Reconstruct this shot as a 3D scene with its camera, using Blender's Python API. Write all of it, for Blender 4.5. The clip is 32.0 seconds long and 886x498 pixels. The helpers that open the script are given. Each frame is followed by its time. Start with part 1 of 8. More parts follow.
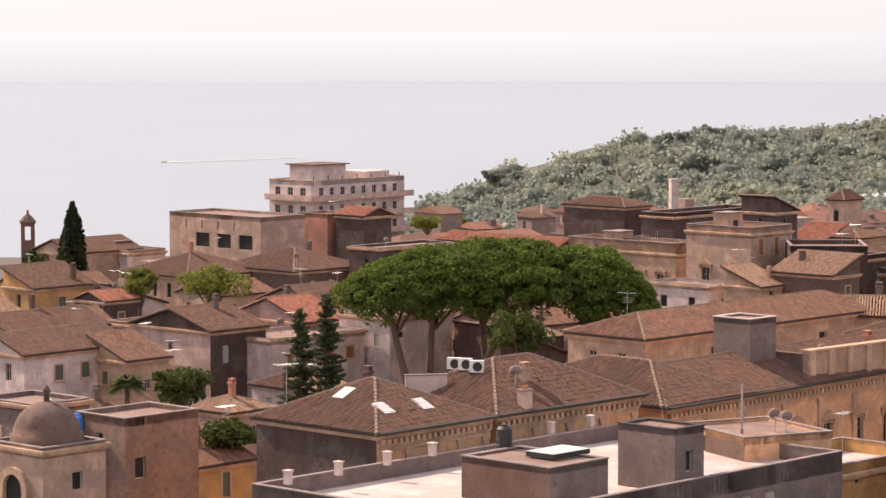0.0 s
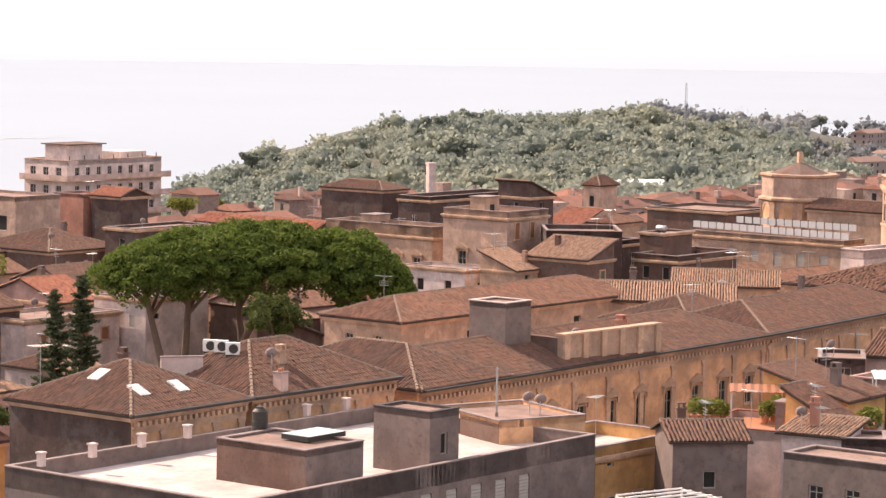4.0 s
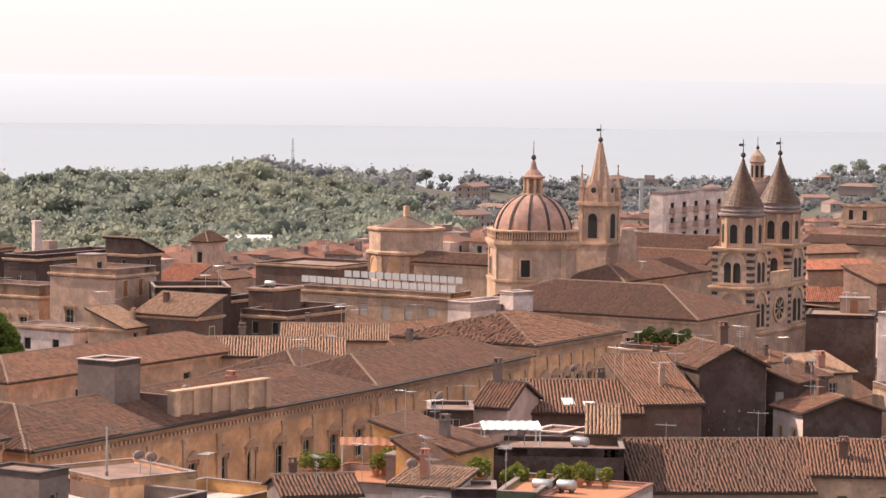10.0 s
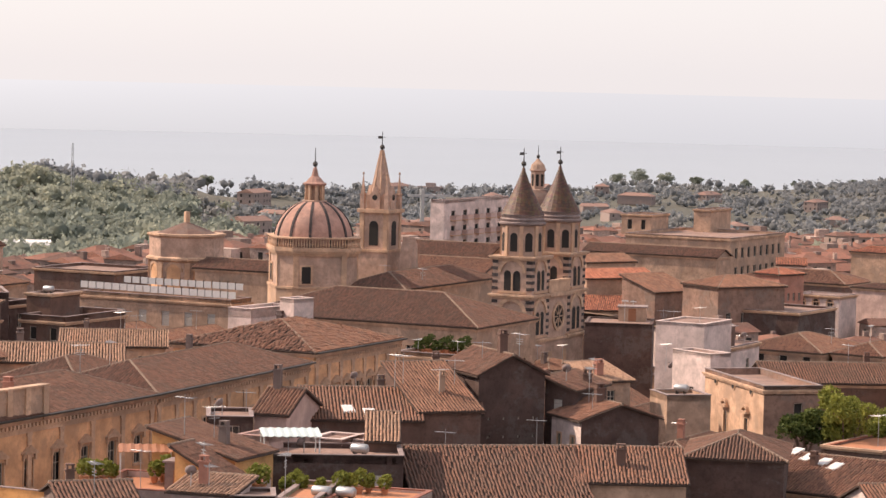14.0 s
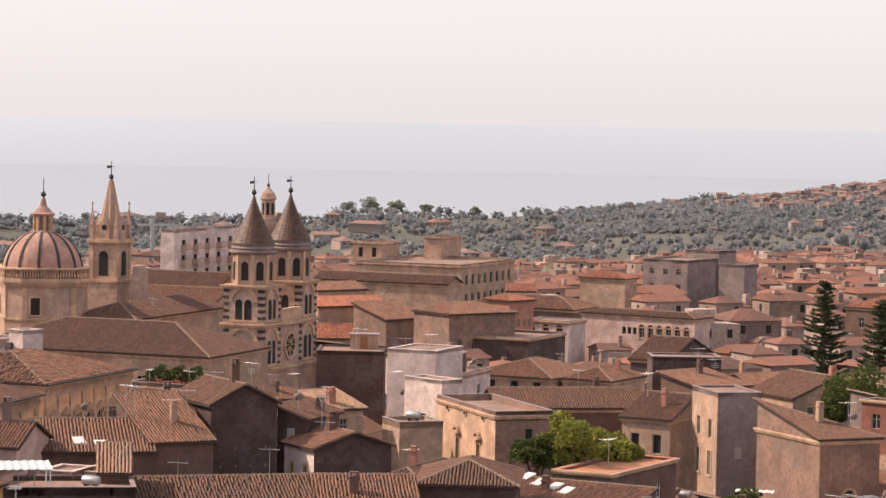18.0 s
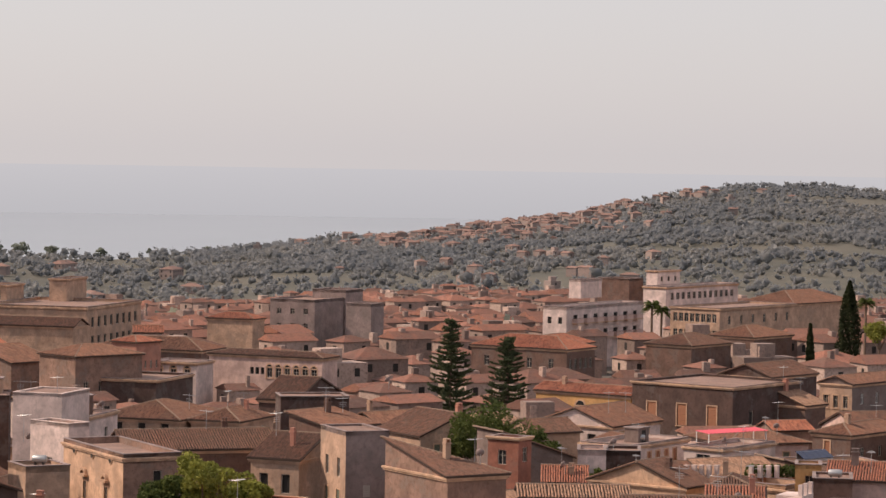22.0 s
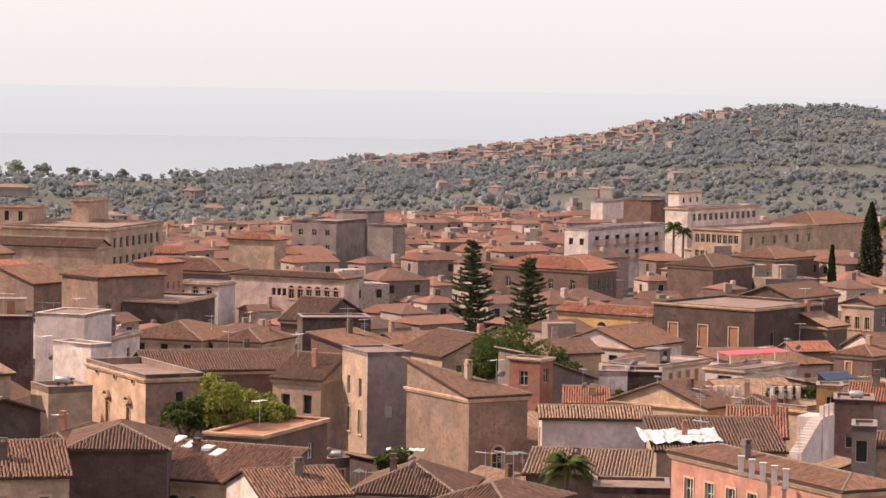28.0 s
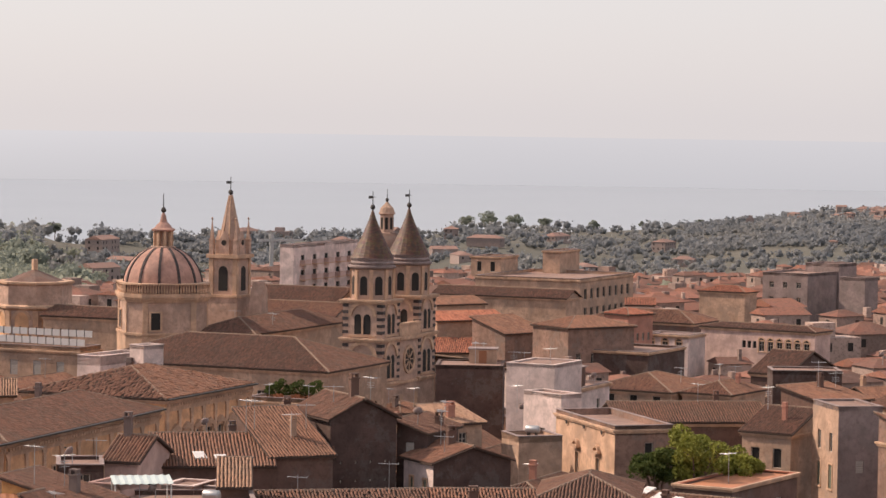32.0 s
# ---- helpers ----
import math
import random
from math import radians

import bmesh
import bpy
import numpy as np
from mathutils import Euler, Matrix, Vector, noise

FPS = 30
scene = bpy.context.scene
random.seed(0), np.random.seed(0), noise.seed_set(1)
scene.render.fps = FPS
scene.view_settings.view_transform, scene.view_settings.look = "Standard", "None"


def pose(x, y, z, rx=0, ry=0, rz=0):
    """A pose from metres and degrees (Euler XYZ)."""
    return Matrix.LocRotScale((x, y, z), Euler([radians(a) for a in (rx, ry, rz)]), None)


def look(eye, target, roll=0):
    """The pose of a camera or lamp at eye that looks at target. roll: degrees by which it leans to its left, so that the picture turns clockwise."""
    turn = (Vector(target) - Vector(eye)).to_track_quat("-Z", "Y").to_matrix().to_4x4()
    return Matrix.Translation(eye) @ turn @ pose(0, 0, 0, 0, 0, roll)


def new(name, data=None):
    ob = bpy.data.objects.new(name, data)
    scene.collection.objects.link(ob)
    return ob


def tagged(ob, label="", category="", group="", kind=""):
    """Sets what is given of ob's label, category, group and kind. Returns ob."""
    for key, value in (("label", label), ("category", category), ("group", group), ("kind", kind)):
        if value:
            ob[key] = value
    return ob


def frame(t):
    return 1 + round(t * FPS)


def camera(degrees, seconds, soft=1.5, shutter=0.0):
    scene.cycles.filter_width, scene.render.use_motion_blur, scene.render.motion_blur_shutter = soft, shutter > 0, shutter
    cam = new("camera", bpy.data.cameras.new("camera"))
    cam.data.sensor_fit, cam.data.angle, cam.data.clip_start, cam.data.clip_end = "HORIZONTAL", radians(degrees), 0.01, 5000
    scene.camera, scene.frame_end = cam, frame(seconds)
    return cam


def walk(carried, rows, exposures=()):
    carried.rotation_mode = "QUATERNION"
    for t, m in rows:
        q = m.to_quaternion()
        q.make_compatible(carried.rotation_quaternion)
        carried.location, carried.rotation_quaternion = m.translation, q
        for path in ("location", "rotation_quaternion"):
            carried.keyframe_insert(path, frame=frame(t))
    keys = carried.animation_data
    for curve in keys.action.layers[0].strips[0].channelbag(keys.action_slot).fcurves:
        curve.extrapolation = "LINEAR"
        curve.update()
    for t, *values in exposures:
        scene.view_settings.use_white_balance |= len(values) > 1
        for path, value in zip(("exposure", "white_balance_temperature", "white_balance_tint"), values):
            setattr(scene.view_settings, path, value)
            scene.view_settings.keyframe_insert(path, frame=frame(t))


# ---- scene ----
cam = camera(17.66, 32.0, soft=1.5)
EYE = 42.0
# seconds, turn, tilt, lean: the camera stands still in the air and pans
ROWS = [
    (0.0, -0.000, -4.688, -0.000),
    (0.5, -0.616, -4.684, 0.254),
    (1.0, -1.298, -4.481, 0.162),
    (1.5, -1.720, -4.541, 0.221),
    (2.0, -2.457, -4.822, 0.437),
    (2.5, -3.395, -4.897, 0.638),
    (3.0, -4.025, -4.895, 0.767),
    (3.5, -4.473, -4.962, 0.870),
    (5.5, -6.610, -5.019, 0.663),
    (6.0, -7.424, -4.688, 0.519),
    (6.5, -8.139, -4.570, 0.427),
    (7.0, -8.923, -4.548, 0.317),
    (7.5, -9.583, -4.445, 0.622),
    (8.0, -10.104, -4.256, 0.878),
    (8.5, -10.816, -4.164, 0.941),
    (9.0, -11.532, -4.027, 0.807),
    (9.5, -12.193, -3.884, 0.711),
    (10.0, -12.754, -3.773, 0.684),
    (10.5, -13.407, -3.770, 0.857),
    (11.0, -13.915, -3.717, 0.863),
    (11.5, -14.328, -3.628, 0.965),
    (12.0, -14.944, -3.594, 0.942),
    (12.5, -15.586, -3.576, 0.951),
    (13.0, -16.194, -3.501, 1.055),
    (13.5, -16.588, -3.446, 1.060),
    (14.0, -17.158, -3.556, 1.358),
    (14.5, -17.772, -3.652, 1.221),
    (16.5, -19.657, -3.593, 1.237),
    (17.0, -20.231, -3.570, 1.327),
    (17.5, -21.507, -3.233, 1.378),
    (18.0, -22.552, -2.871, 1.128),
    (18.5, -23.667, -2.844, 1.029),
    (19.0, -24.553, -2.826, 1.193),
    (19.5, -25.586, -2.845, 1.157),
    (20.0, -26.384, -2.755, 0.888),
    (20.5, -27.188, -2.037, 1.101),
    (21.0, -27.979, -1.799, 0.903),
    (21.5, -28.856, -1.842, 0.898),
    (22.0, -30.028, -1.933, 0.928),
    (22.5, -30.742, -1.991, 0.977),
    (23.0, -31.451, -2.146, 0.799),
    (23.5, -32.042, -2.399, 0.857),
    (24.0, -32.317, -2.518, 0.855),
    (24.5, -32.460, -2.660, 0.944),
    (26.5, -31.954, -3.162, 0.948),
    (27.0, -31.383, -3.300, 0.999),
    (27.5, -30.574, -3.437, 0.986),
    (28.0, -29.618, -3.523, 0.922),
    (28.5, -28.431, -3.561, 0.843),
    (29.0, -27.668, -3.416, 0.987),
    (29.5, -27.004, -3.376, 0.991),
    (30.0, -25.701, -3.261, 0.947),
    (30.5, -24.319, -2.857, 0.936),
    (31.0, -22.995, -2.612, 0.916),
    (31.5, -21.613, -2.608, 0.977),
    (32.0, -20.163, -2.625, 0.810),
]
walk(cam, [(t, pose(0, 0, EYE, 90 + pitch, 0, yaw) @ pose(0, 0, 0, 0, 0, roll)) for t, yaw, pitch, roll in ROWS],
     [(0.0, 0.38, 6500, 17), (3.5, 0.62, 6500, 17), (6.0, 0.74, 6500, 17), (9.0, 0.5, 6500, 16), (13.0, 0.3, 6500, 16), (17.0, 0.22, 6500, 16), (20.0, 0.07, 6500, 16), (21.0, -0.16, 6500, 16), (22.0, -0.22, 6500, 16), (23.0, -0.12, 6500, 16), (24.5, 0.06, 6500, 15), (28.0, 0.3, 6500, 15), (30.0, 0.32, 6500, 15), (32.0, -0.01, 6500, 16)])

# ---- light ----
SUN_AZ, SUN_EL = -56.0, 42.0
world = bpy.data.worlds.new("world")
scene.world = world
world.use_nodes = True
wn = world.node_tree.nodes
sky = wn.new("ShaderNodeTexSky")
sky.sky_type = "NISHITA"
sky.sun_disc = False
sky.sun_elevation = radians(SUN_EL)
sky.sun_rotation = radians(SUN_AZ)
sky.air_density, sky.dust_density, sky.ozone_density = 1.0, 1.4, 1.0
wn["Background"].inputs["Strength"].default_value = 0.1
# a bright milky haze lies over the whole sky
haze = wn.new("ShaderNodeMix")
haze.data_type, haze.blend_type = "RGBA", "ADD"
haze.inputs[0].default_value = 1.0
haze.inputs[7].default_value = (6.25, 6.02, 5.95, 1)
thin = wn.new("ShaderNodeMix")
thin.data_type, thin.blend_type = "RGBA", "MULTIPLY"
thin.inputs[0].default_value = 1.0
thin.inputs[7].default_value = (0.4, 0.4, 0.4, 1)
world.node_tree.links.new(sky.outputs[0], thin.inputs[6])
world.node_tree.links.new(thin.outputs[2], haze.inputs[6])
world.node_tree.links.new(haze.outputs[2], wn["Background"].inputs["Color"])
sun = new("sun", bpy.data.lights.new("sun", "SUN"))
sun.data.energy, sun.data.angle, sun.data.color = 5.0, radians(0.7), (1.0, 0.80, 0.61)
sa, se = radians(SUN_AZ), radians(SUN_EL)
sun.matrix_world = look((0, 0, 300), (-math.sin(sa) * math.cos(se) * 100, -math.cos(sa) * math.cos(se) * 100, 300 - math.sin(se) * 100))


# ---- materials ----
def shader(name, rough=0.9, metal=0.0):
    m = bpy.data.materials.new(name)
    m.use_nodes = True
    b = m.node_tree.nodes["Principled BSDF"]
    b.inputs["Roughness"].default_value = rough
    b.inputs["Metallic"].default_value = metal
    return m, m.node_tree.nodes, m.node_tree.links, b


def noise_node(n, l, coord, scale, detail=4.0, rough=0.6, stretch=None):
    t = n.new("ShaderNodeTexNoise")
    t.inputs["Scale"].default_value, t.inputs["Detail"].default_value, t.inputs["Roughness"].default_value = scale, detail, rough
    if stretch:
        mp = n.new("ShaderNodeMapping")
        mp.inputs["Scale"].default_value = stretch
        l.new(coord, mp.inputs["Vector"])
        coord = mp.outputs[0]
    l.new(coord, t.inputs["Vector"])
    return t.outputs["Fac"]


def ramp(n, l, fac, lo, hi, a, b):
    r = n.new("ShaderNodeValToRGB")
    r.color_ramp.elements[0].position, r.color_ramp.elements[1].position = lo, hi
    r.color_ramp.elements[0].color, r.color_ramp.elements[1].color = (*a, 1), (*b, 1)
    l.new(fac, r.inputs["Fac"])
    return r.outputs["Color"]


def mix(n, l, fac, a, b, kind="MIX"):
    m = n.new("ShaderNodeMix")
    m.data_type, m.blend_type = "RGBA", kind
    if isinstance(fac, float):
        m.inputs[0].default_value = fac
    else:
        l.new(fac, m.inputs[0])
    for sock, v in ((m.inputs[6], a), (m.inputs[7], b)):
        if isinstance(v, tuple):
            sock.default_value = (*v, 1)
        else:
            l.new(v, sock)
    return m.outputs[2]


def stucco(name, col, dirt=0.5, dark=(0.085, 0.058, 0.044), rough=0.92, bump=0.25):
    """Old plaster: blotches, rain streaks down from the top, bare patches."""
    col = (col[0] * 1.05, col[1] * 0.96, col[2] * 0.99)
    m, n, l, b = shader(name, rough)
    tc = n.new("ShaderNodeTexCoord").outputs["Object"]
    info = n.new("ShaderNodeObjectInfo").outputs["Random"]
    c = tuple(min(1.0, v * 1.12) for v in col)
    d = tuple(v * 0.62 for v in col)
    base = mix(n, l, ramp(n, l, noise_node(n, l, tc, 0.45, 5.0), 0.35, 0.68, (0, 0, 0), (1, 1, 1)), d, c)
    base = mix(n, l, info, base, mix(n, l, 0.25, base, (col[0] * 0.75, col[1] * 0.72, col[2] * 0.7)))
    streak = ramp(n, l, noise_node(n, l, tc, 1.0, 6.0, 0.75, (1.5, 1.5, 0.28)), 0.5, 0.8, (0, 0, 0), (dirt * 0.65, dirt * 0.65, dirt * 0.65))
    base = mix(n, l, streak, base, dark)
    patch = ramp(n, l, noise_node(n, l, tc, 0.3, 9.0, 0.72), 0.52, 0.57, (0, 0, 0), (dirt * 1.4, dirt * 1.4, dirt * 1.4))
    base = mix(n, l, patch, base, (0.5 * col[0] + 0.06, 0.5 * col[1] + 0.055, 0.5 * col[2] + 0.05))
    speck = ramp(n, l, noise_node(n, l, tc, 1.9, 8.0, 0.78), 0.5, 0.64, (0, 0, 0), (dirt * 1.1, dirt * 1.1, dirt * 1.1))
    base = mix(n, l, speck, base, (col[0] * 0.45, col[1] * 0.42, col[2] * 0.4))
    l.new(base, b.inputs["Base Color"])
    bp = n.new("ShaderNodeBump")
    bp.inputs["Strength"].default_value, bp.inputs["Distance"].default_value = bump, 0.08
    l.new(noise_node(n, l, tc, 5.0, 6.0, 0.7), bp.inputs["Height"])
    l.new(bp.outputs[0], b.inputs["Normal"])
    return m


def terracotta(name, a, c, grey=(0.20, 0.165, 0.13), lichen=0.5):
    """Clay tiles: every tile its own shade, with lichen, soot and replaced patches."""
    a, c = (a[0] * 1.02, a[1] * 0.93, a[2] * 0.93), (c[0] * 1.2, c[1] * 1.1, c[2] * 1.08)
    m, n, l, b = shader(name, 0.93)
    geo = n.new("ShaderNodeNewGeometry").outputs["Random Per Island"]
    tc = n.new("ShaderNodeTexCoord").outputs["Object"]
    info = n.new("ShaderNodeObjectInfo").outputs["Random"]
    base = mix(n, l, geo, a, c)
    base = mix(n, l, info, base, mix(n, l, 0.3, base, (c[0] * 0.95, c[1] * 1.02, c[2] * 1.05)))
    mend = ramp(n, l, noise_node(n, l, tc, 0.16, 5.0, 0.6), 0.54, 0.6, (0, 0, 0), (0.28, 0.28, 0.28))
    base = mix(n, l, mend, base, (c[0] * 1.12, c[1] * 0.98, c[2] * 0.92))
    lich = ramp(n, l, noise_node(n, l, tc, 0.6, 8.0, 0.75), 0.46, 0.64, (0, 0, 0), (lichen, lichen, lichen))
    base = mix(n, l, lich, base, grey)
    soot = ramp(n, l, noise_node(n, l, tc, 2.2, 5.0, 0.7), 0.5, 0.72, (0, 0, 0), (0.65, 0.65, 0.65))
    base = mix(n, l, soot, base, (a[0] * 0.35, a[1] * 0.38, a[2] * 0.42))
    l.new(base, b.inputs["Base Color"])
    bp = n.new("ShaderNodeBump")
    bp.inputs["Strength"].default_value, bp.inputs["Distance"].default_value = 0.3, 0.03
    l.new(noise_node(n, l, tc, 9.0, 4.0), bp.inputs["Height"])
    l.new(bp.outputs[0], b.inputs["Normal"])
    return m


def plain(name, col, rough=0.6, metal=0.0, spread=0.25, scale=2.0):
    m, n, l, b = shader(name, rough, metal)
    tc = n.new("ShaderNodeTexCoord").outputs["Object"]
    a = tuple(v * (1 - spread) for v in col)
    c = tuple(min(1, v * (1 + spread)) for v in col)
    l.new(mix(n, l, noise_node(n, l, tc, scale, 5.0), a, c), b.inputs["Base Color"])
    return m


def leafy(name, a, c, scale=0.4, through_light=0.3):
    m, n, l, b = shader(name, 0.75)
    geo = n.new("ShaderNodeNewGeometry").outputs["Random Per Island"]
    tc = n.new("ShaderNodeTexCoord").outputs["Object"]
    base = mix(n, l, geo, a, c)
    base = mix(n, l, ramp(n, l, noise_node(n, l, tc, scale, 3.0), 0.4, 0.65, (0, 0, 0), (0.6, 0.6, 0.6)), base, (c[0] * 1.14, c[1] * 1.08, c[2] * 0.9))
    l.new(base, b.inputs["Base Color"])
    b.inputs["Specular IOR Level"].default_value = 0.2
    tr = n.new("ShaderNodeBsdfTranslucent")
    l.new(base, tr.inputs["Color"])
    ms = n.new("ShaderNodeMixShader")
    ms.inputs[0].default_value = through_light
    l.new(b.outputs[0], ms.inputs[1])
    l.new(tr.outputs[0], ms.inputs[2])
    l.new(ms.outputs[0], n["Material Output"].inputs["Surface"])
    return m


# callers pass leaf colours paled and blued, so distance haze is painted in
def hazed_foliage(name, dark, light, dry, scale):
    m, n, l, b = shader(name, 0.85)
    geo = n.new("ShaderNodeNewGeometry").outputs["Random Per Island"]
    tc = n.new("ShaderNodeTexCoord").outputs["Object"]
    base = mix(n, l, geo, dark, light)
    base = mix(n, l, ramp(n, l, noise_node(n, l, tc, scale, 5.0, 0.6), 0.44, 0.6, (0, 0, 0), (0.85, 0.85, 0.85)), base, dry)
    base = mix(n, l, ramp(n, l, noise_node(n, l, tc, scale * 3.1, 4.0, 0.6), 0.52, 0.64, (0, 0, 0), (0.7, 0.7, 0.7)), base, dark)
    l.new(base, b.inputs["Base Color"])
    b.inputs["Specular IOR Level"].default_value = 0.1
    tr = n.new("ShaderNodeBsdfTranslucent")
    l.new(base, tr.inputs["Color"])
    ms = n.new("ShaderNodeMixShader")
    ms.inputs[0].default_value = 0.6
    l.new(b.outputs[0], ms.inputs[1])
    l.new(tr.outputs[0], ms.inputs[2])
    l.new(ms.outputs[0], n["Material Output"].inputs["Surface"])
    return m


M = {
    "cream": stucco("cream plaster", (0.50, 0.365, 0.25), 0.55),
    "ochre": stucco("ochre plaster", (0.73, 0.46, 0.245), 0.33),
    "yellow": stucco("yellow plaster", (0.58, 0.36, 0.14), 0.33),
    "white": stucco("white plaster", (0.70, 0.615, 0.545), 0.36),
    "pink": stucco("pink plaster", (0.44, 0.30, 0.25), 0.35),
    "rose": stucco("pale rose plaster", (0.60, 0.46, 0.385), 0.25),
    "salmon": stucco("salmon plaster", (0.50, 0.26, 0.18), 0.3),
    "red": stucco("red plaster", (0.40, 0.14, 0.09), 0.3),
    "grey": stucco("grey cement", (0.215, 0.175, 0.15), 0.55),
    "brown": stucco("brown render", (0.165, 0.105, 0.078), 0.55),
    "dark": stucco("dark lava rubble wall", (0.10, 0.066, 0.053), 0.6, (0.03, 0.027, 0.026), 0.95, 0.7),
    "lava": stucco("lava stone", (0.06, 0.052, 0.05), 0.4, (0.04, 0.036, 0.034)),
    "stone": stucco("limestone", (0.52, 0.385, 0.285), 0.5),
    "trim": stucco("pale stone trim", (0.60, 0.43, 0.28), 0.45),
    "weathered": stucco("weathered tan plaster", (0.30, 0.205, 0.15), 0.75),
    "concrete": stucco("concrete", (0.29, 0.245, 0.22), 0.45),
    "deck": stucco("terrace paving", (0.30, 0.21, 0.16), 0.5),
    "bitumen": stucco("pale roof sheet", (0.62, 0.56, 0.50), 0.3),
    # slab darker than the tiles, so the gaps between rows stand out
    "slab": plain("dark slab between tiles", (0.06, 0.037, 0.028), 0.95),
    "tile": terracotta("old clay tiles", (0.14, 0.072, 0.046), (0.225, 0.118, 0.074), (0.15, 0.105, 0.078), 0.4),
    "tile_dark": terracotta("weathered clay tiles", (0.10, 0.053, 0.036), (0.16, 0.086, 0.057), (0.10, 0.075, 0.057), 0.5),
    "tile_red": terracotta("newer red tiles", (0.24, 0.085, 0.05), (0.36, 0.15, 0.088), (0.20, 0.12, 0.085), 0.35),
    "tile_pale": terracotta("sun-bleached tiles", (0.23, 0.14, 0.09), (0.35, 0.225, 0.148), (0.24, 0.175, 0.125), 0.45),
    "ridge": plain("ridge mortar", (0.24, 0.17, 0.125), 0.95, 0, 0.4, 3.0),
    "glass": plain("dark window glass", (0.035, 0.038, 0.042), 0.16, 0, 0.3),
    # near-black paint for sheets that stand in for the shade inside openings
    "opening_shade": plain("painted shade of openings", (0.022, 0.019, 0.017), 0.9),
    "frame": plain("painted window frame", (0.42, 0.37, 0.31), 0.6),
    "frame_white": plain("white window frame", (0.72, 0.70, 0.66), 0.5),
    "shutter": plain("green shutter", (0.10, 0.11, 0.075), 0.7),
    "shutter_brown": plain("rust-brown shutter", (0.28, 0.115, 0.055), 0.7),
    "shutter_grey": plain("grey shutter", (0.36, 0.32, 0.28), 0.7),
    "iron": plain("dark iron", (0.06, 0.055, 0.05), 0.55, 0.6),
    "zinc": plain("galvanised metal", (0.42, 0.42, 0.42), 0.45, 0.7),
    "paint_white": plain("white paint", (0.75, 0.73, 0.69), 0.6, 0, 0.12),
    "plastic_blue": plain("blue plastic", (0.06, 0.22, 0.55), 0.35, 0, 0.1),
    "awning_red": plain("red awning", (0.60, 0.09, 0.12), 0.7, 0, 0.15),
    "tarp": plain("white tarpaulin", (0.62, 0.60, 0.58), 0.5, 0, 0.25),
    "roof_glass": plain("pale green roof glass", (0.50, 0.58, 0.54), 0.25, 0, 0.15),
    "panel": plain("solar panel", (0.02, 0.03, 0.07), 0.15, 0, 0.2),
    "clay": plain("clay pot", (0.42, 0.18, 0.09), 0.85),
    "brick": stucco("thin brick", (0.30, 0.13, 0.085), 0.4),
    "green": stucco("faded green plaster", (0.25, 0.27, 0.16), 0.35),
    "copper": stucco("pink dome plaster", (0.45, 0.285, 0.215), 0.4),
    "bark": plain("bark", (0.16, 0.11, 0.08), 0.95, 0, 0.4, 4.0),
    "pine": leafy("stone pine needles", (0.05, 0.082, 0.017), (0.15, 0.20, 0.042), 0.4, 0.42),
    "leaf": leafy("broad leaves", (0.035, 0.058, 0.02), (0.105, 0.13, 0.036)),
    "leaf_light": leafy("light leaves", (0.10, 0.12, 0.025), (0.26, 0.27, 0.06)),
    "conifer": leafy("araucaria needles", (0.04, 0.058, 0.032), (0.085, 0.105, 0.055)),
    "cypress": leafy("cypress foliage", (0.018, 0.026, 0.012), (0.045, 0.055, 0.025)),
    # leaf colours lifted towards blue-grey: aerial haze painted into the base
    "hazed_leaf": hazed_foliage("distant scrub and orchards paled for haze", (0.24, 0.272, 0.236), (0.295, 0.322, 0.262), (0.355, 0.365, 0.28), 0.012),
    "hazed_leaf_blue": hazed_foliage("distant woods paled for haze", (0.24, 0.257, 0.272), (0.275, 0.288, 0.296), (0.318, 0.318, 0.306), 0.006),
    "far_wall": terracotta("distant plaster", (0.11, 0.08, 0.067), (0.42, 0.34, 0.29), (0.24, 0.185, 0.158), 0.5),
    # village walls and roofs greyed: the haze before them is in the colour
    "hazed_hill_wall": terracotta("village plaster paled for haze", (0.20, 0.165, 0.15), (0.31, 0.26, 0.235), (0.24, 0.205, 0.185), 0.4),
    "hazed_hill_roof": terracotta("village tiles paled for haze", (0.20, 0.13, 0.105), (0.235, 0.155, 0.125), (0.19, 0.14, 0.12), 0.4),
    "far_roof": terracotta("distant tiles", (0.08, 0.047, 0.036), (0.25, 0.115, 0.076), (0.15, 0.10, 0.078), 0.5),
}

# ground: streets and dust in the town, dry grass and orchard soil beyond
gm, gn, gl, gb = shader("ground", 0.95)
gtc = gn.new("ShaderNodeTexCoord").outputs["Object"]
gcol = mix(gn, gl, ramp(gn, gl, noise_node(gn, gl, gtc, 0.012, 8.0, 0.65), 0.42, 0.6, (0, 0, 0), (1, 1, 1)), (0.082, 0.082, 0.064), (0.115, 0.106, 0.08))
gcol = mix(gn, gl, ramp(gn, gl, noise_node(gn, gl, gtc, 0.06, 6.0, 0.7), 0.5, 0.66, (0, 0, 0), (0.8, 0.8, 0.8)), gcol, (0.075, 0.078, 0.062))
glen = gn.new("ShaderNodeVectorMath")
glen.operation = "LENGTH"
gl.new(gtc, glen.inputs[0])
gtown = gn.new("ShaderNodeMapRange")
gtown.inputs[1].default_value, gtown.inputs[2].default_value = 560.0, 700.0
gl.new(glen.outputs["Value"], gtown.inputs[0])
gcol = mix(gn, gl, gtown.outputs[0], mix(gn, gl, noise_node(gn, gl, gtc, 0.3, 6.0), (0.06, 0.055, 0.05), (0.14, 0.115, 0.09)), gcol)
gl.new(gcol, gb.inputs["Base Color"])
M["ground"] = gm

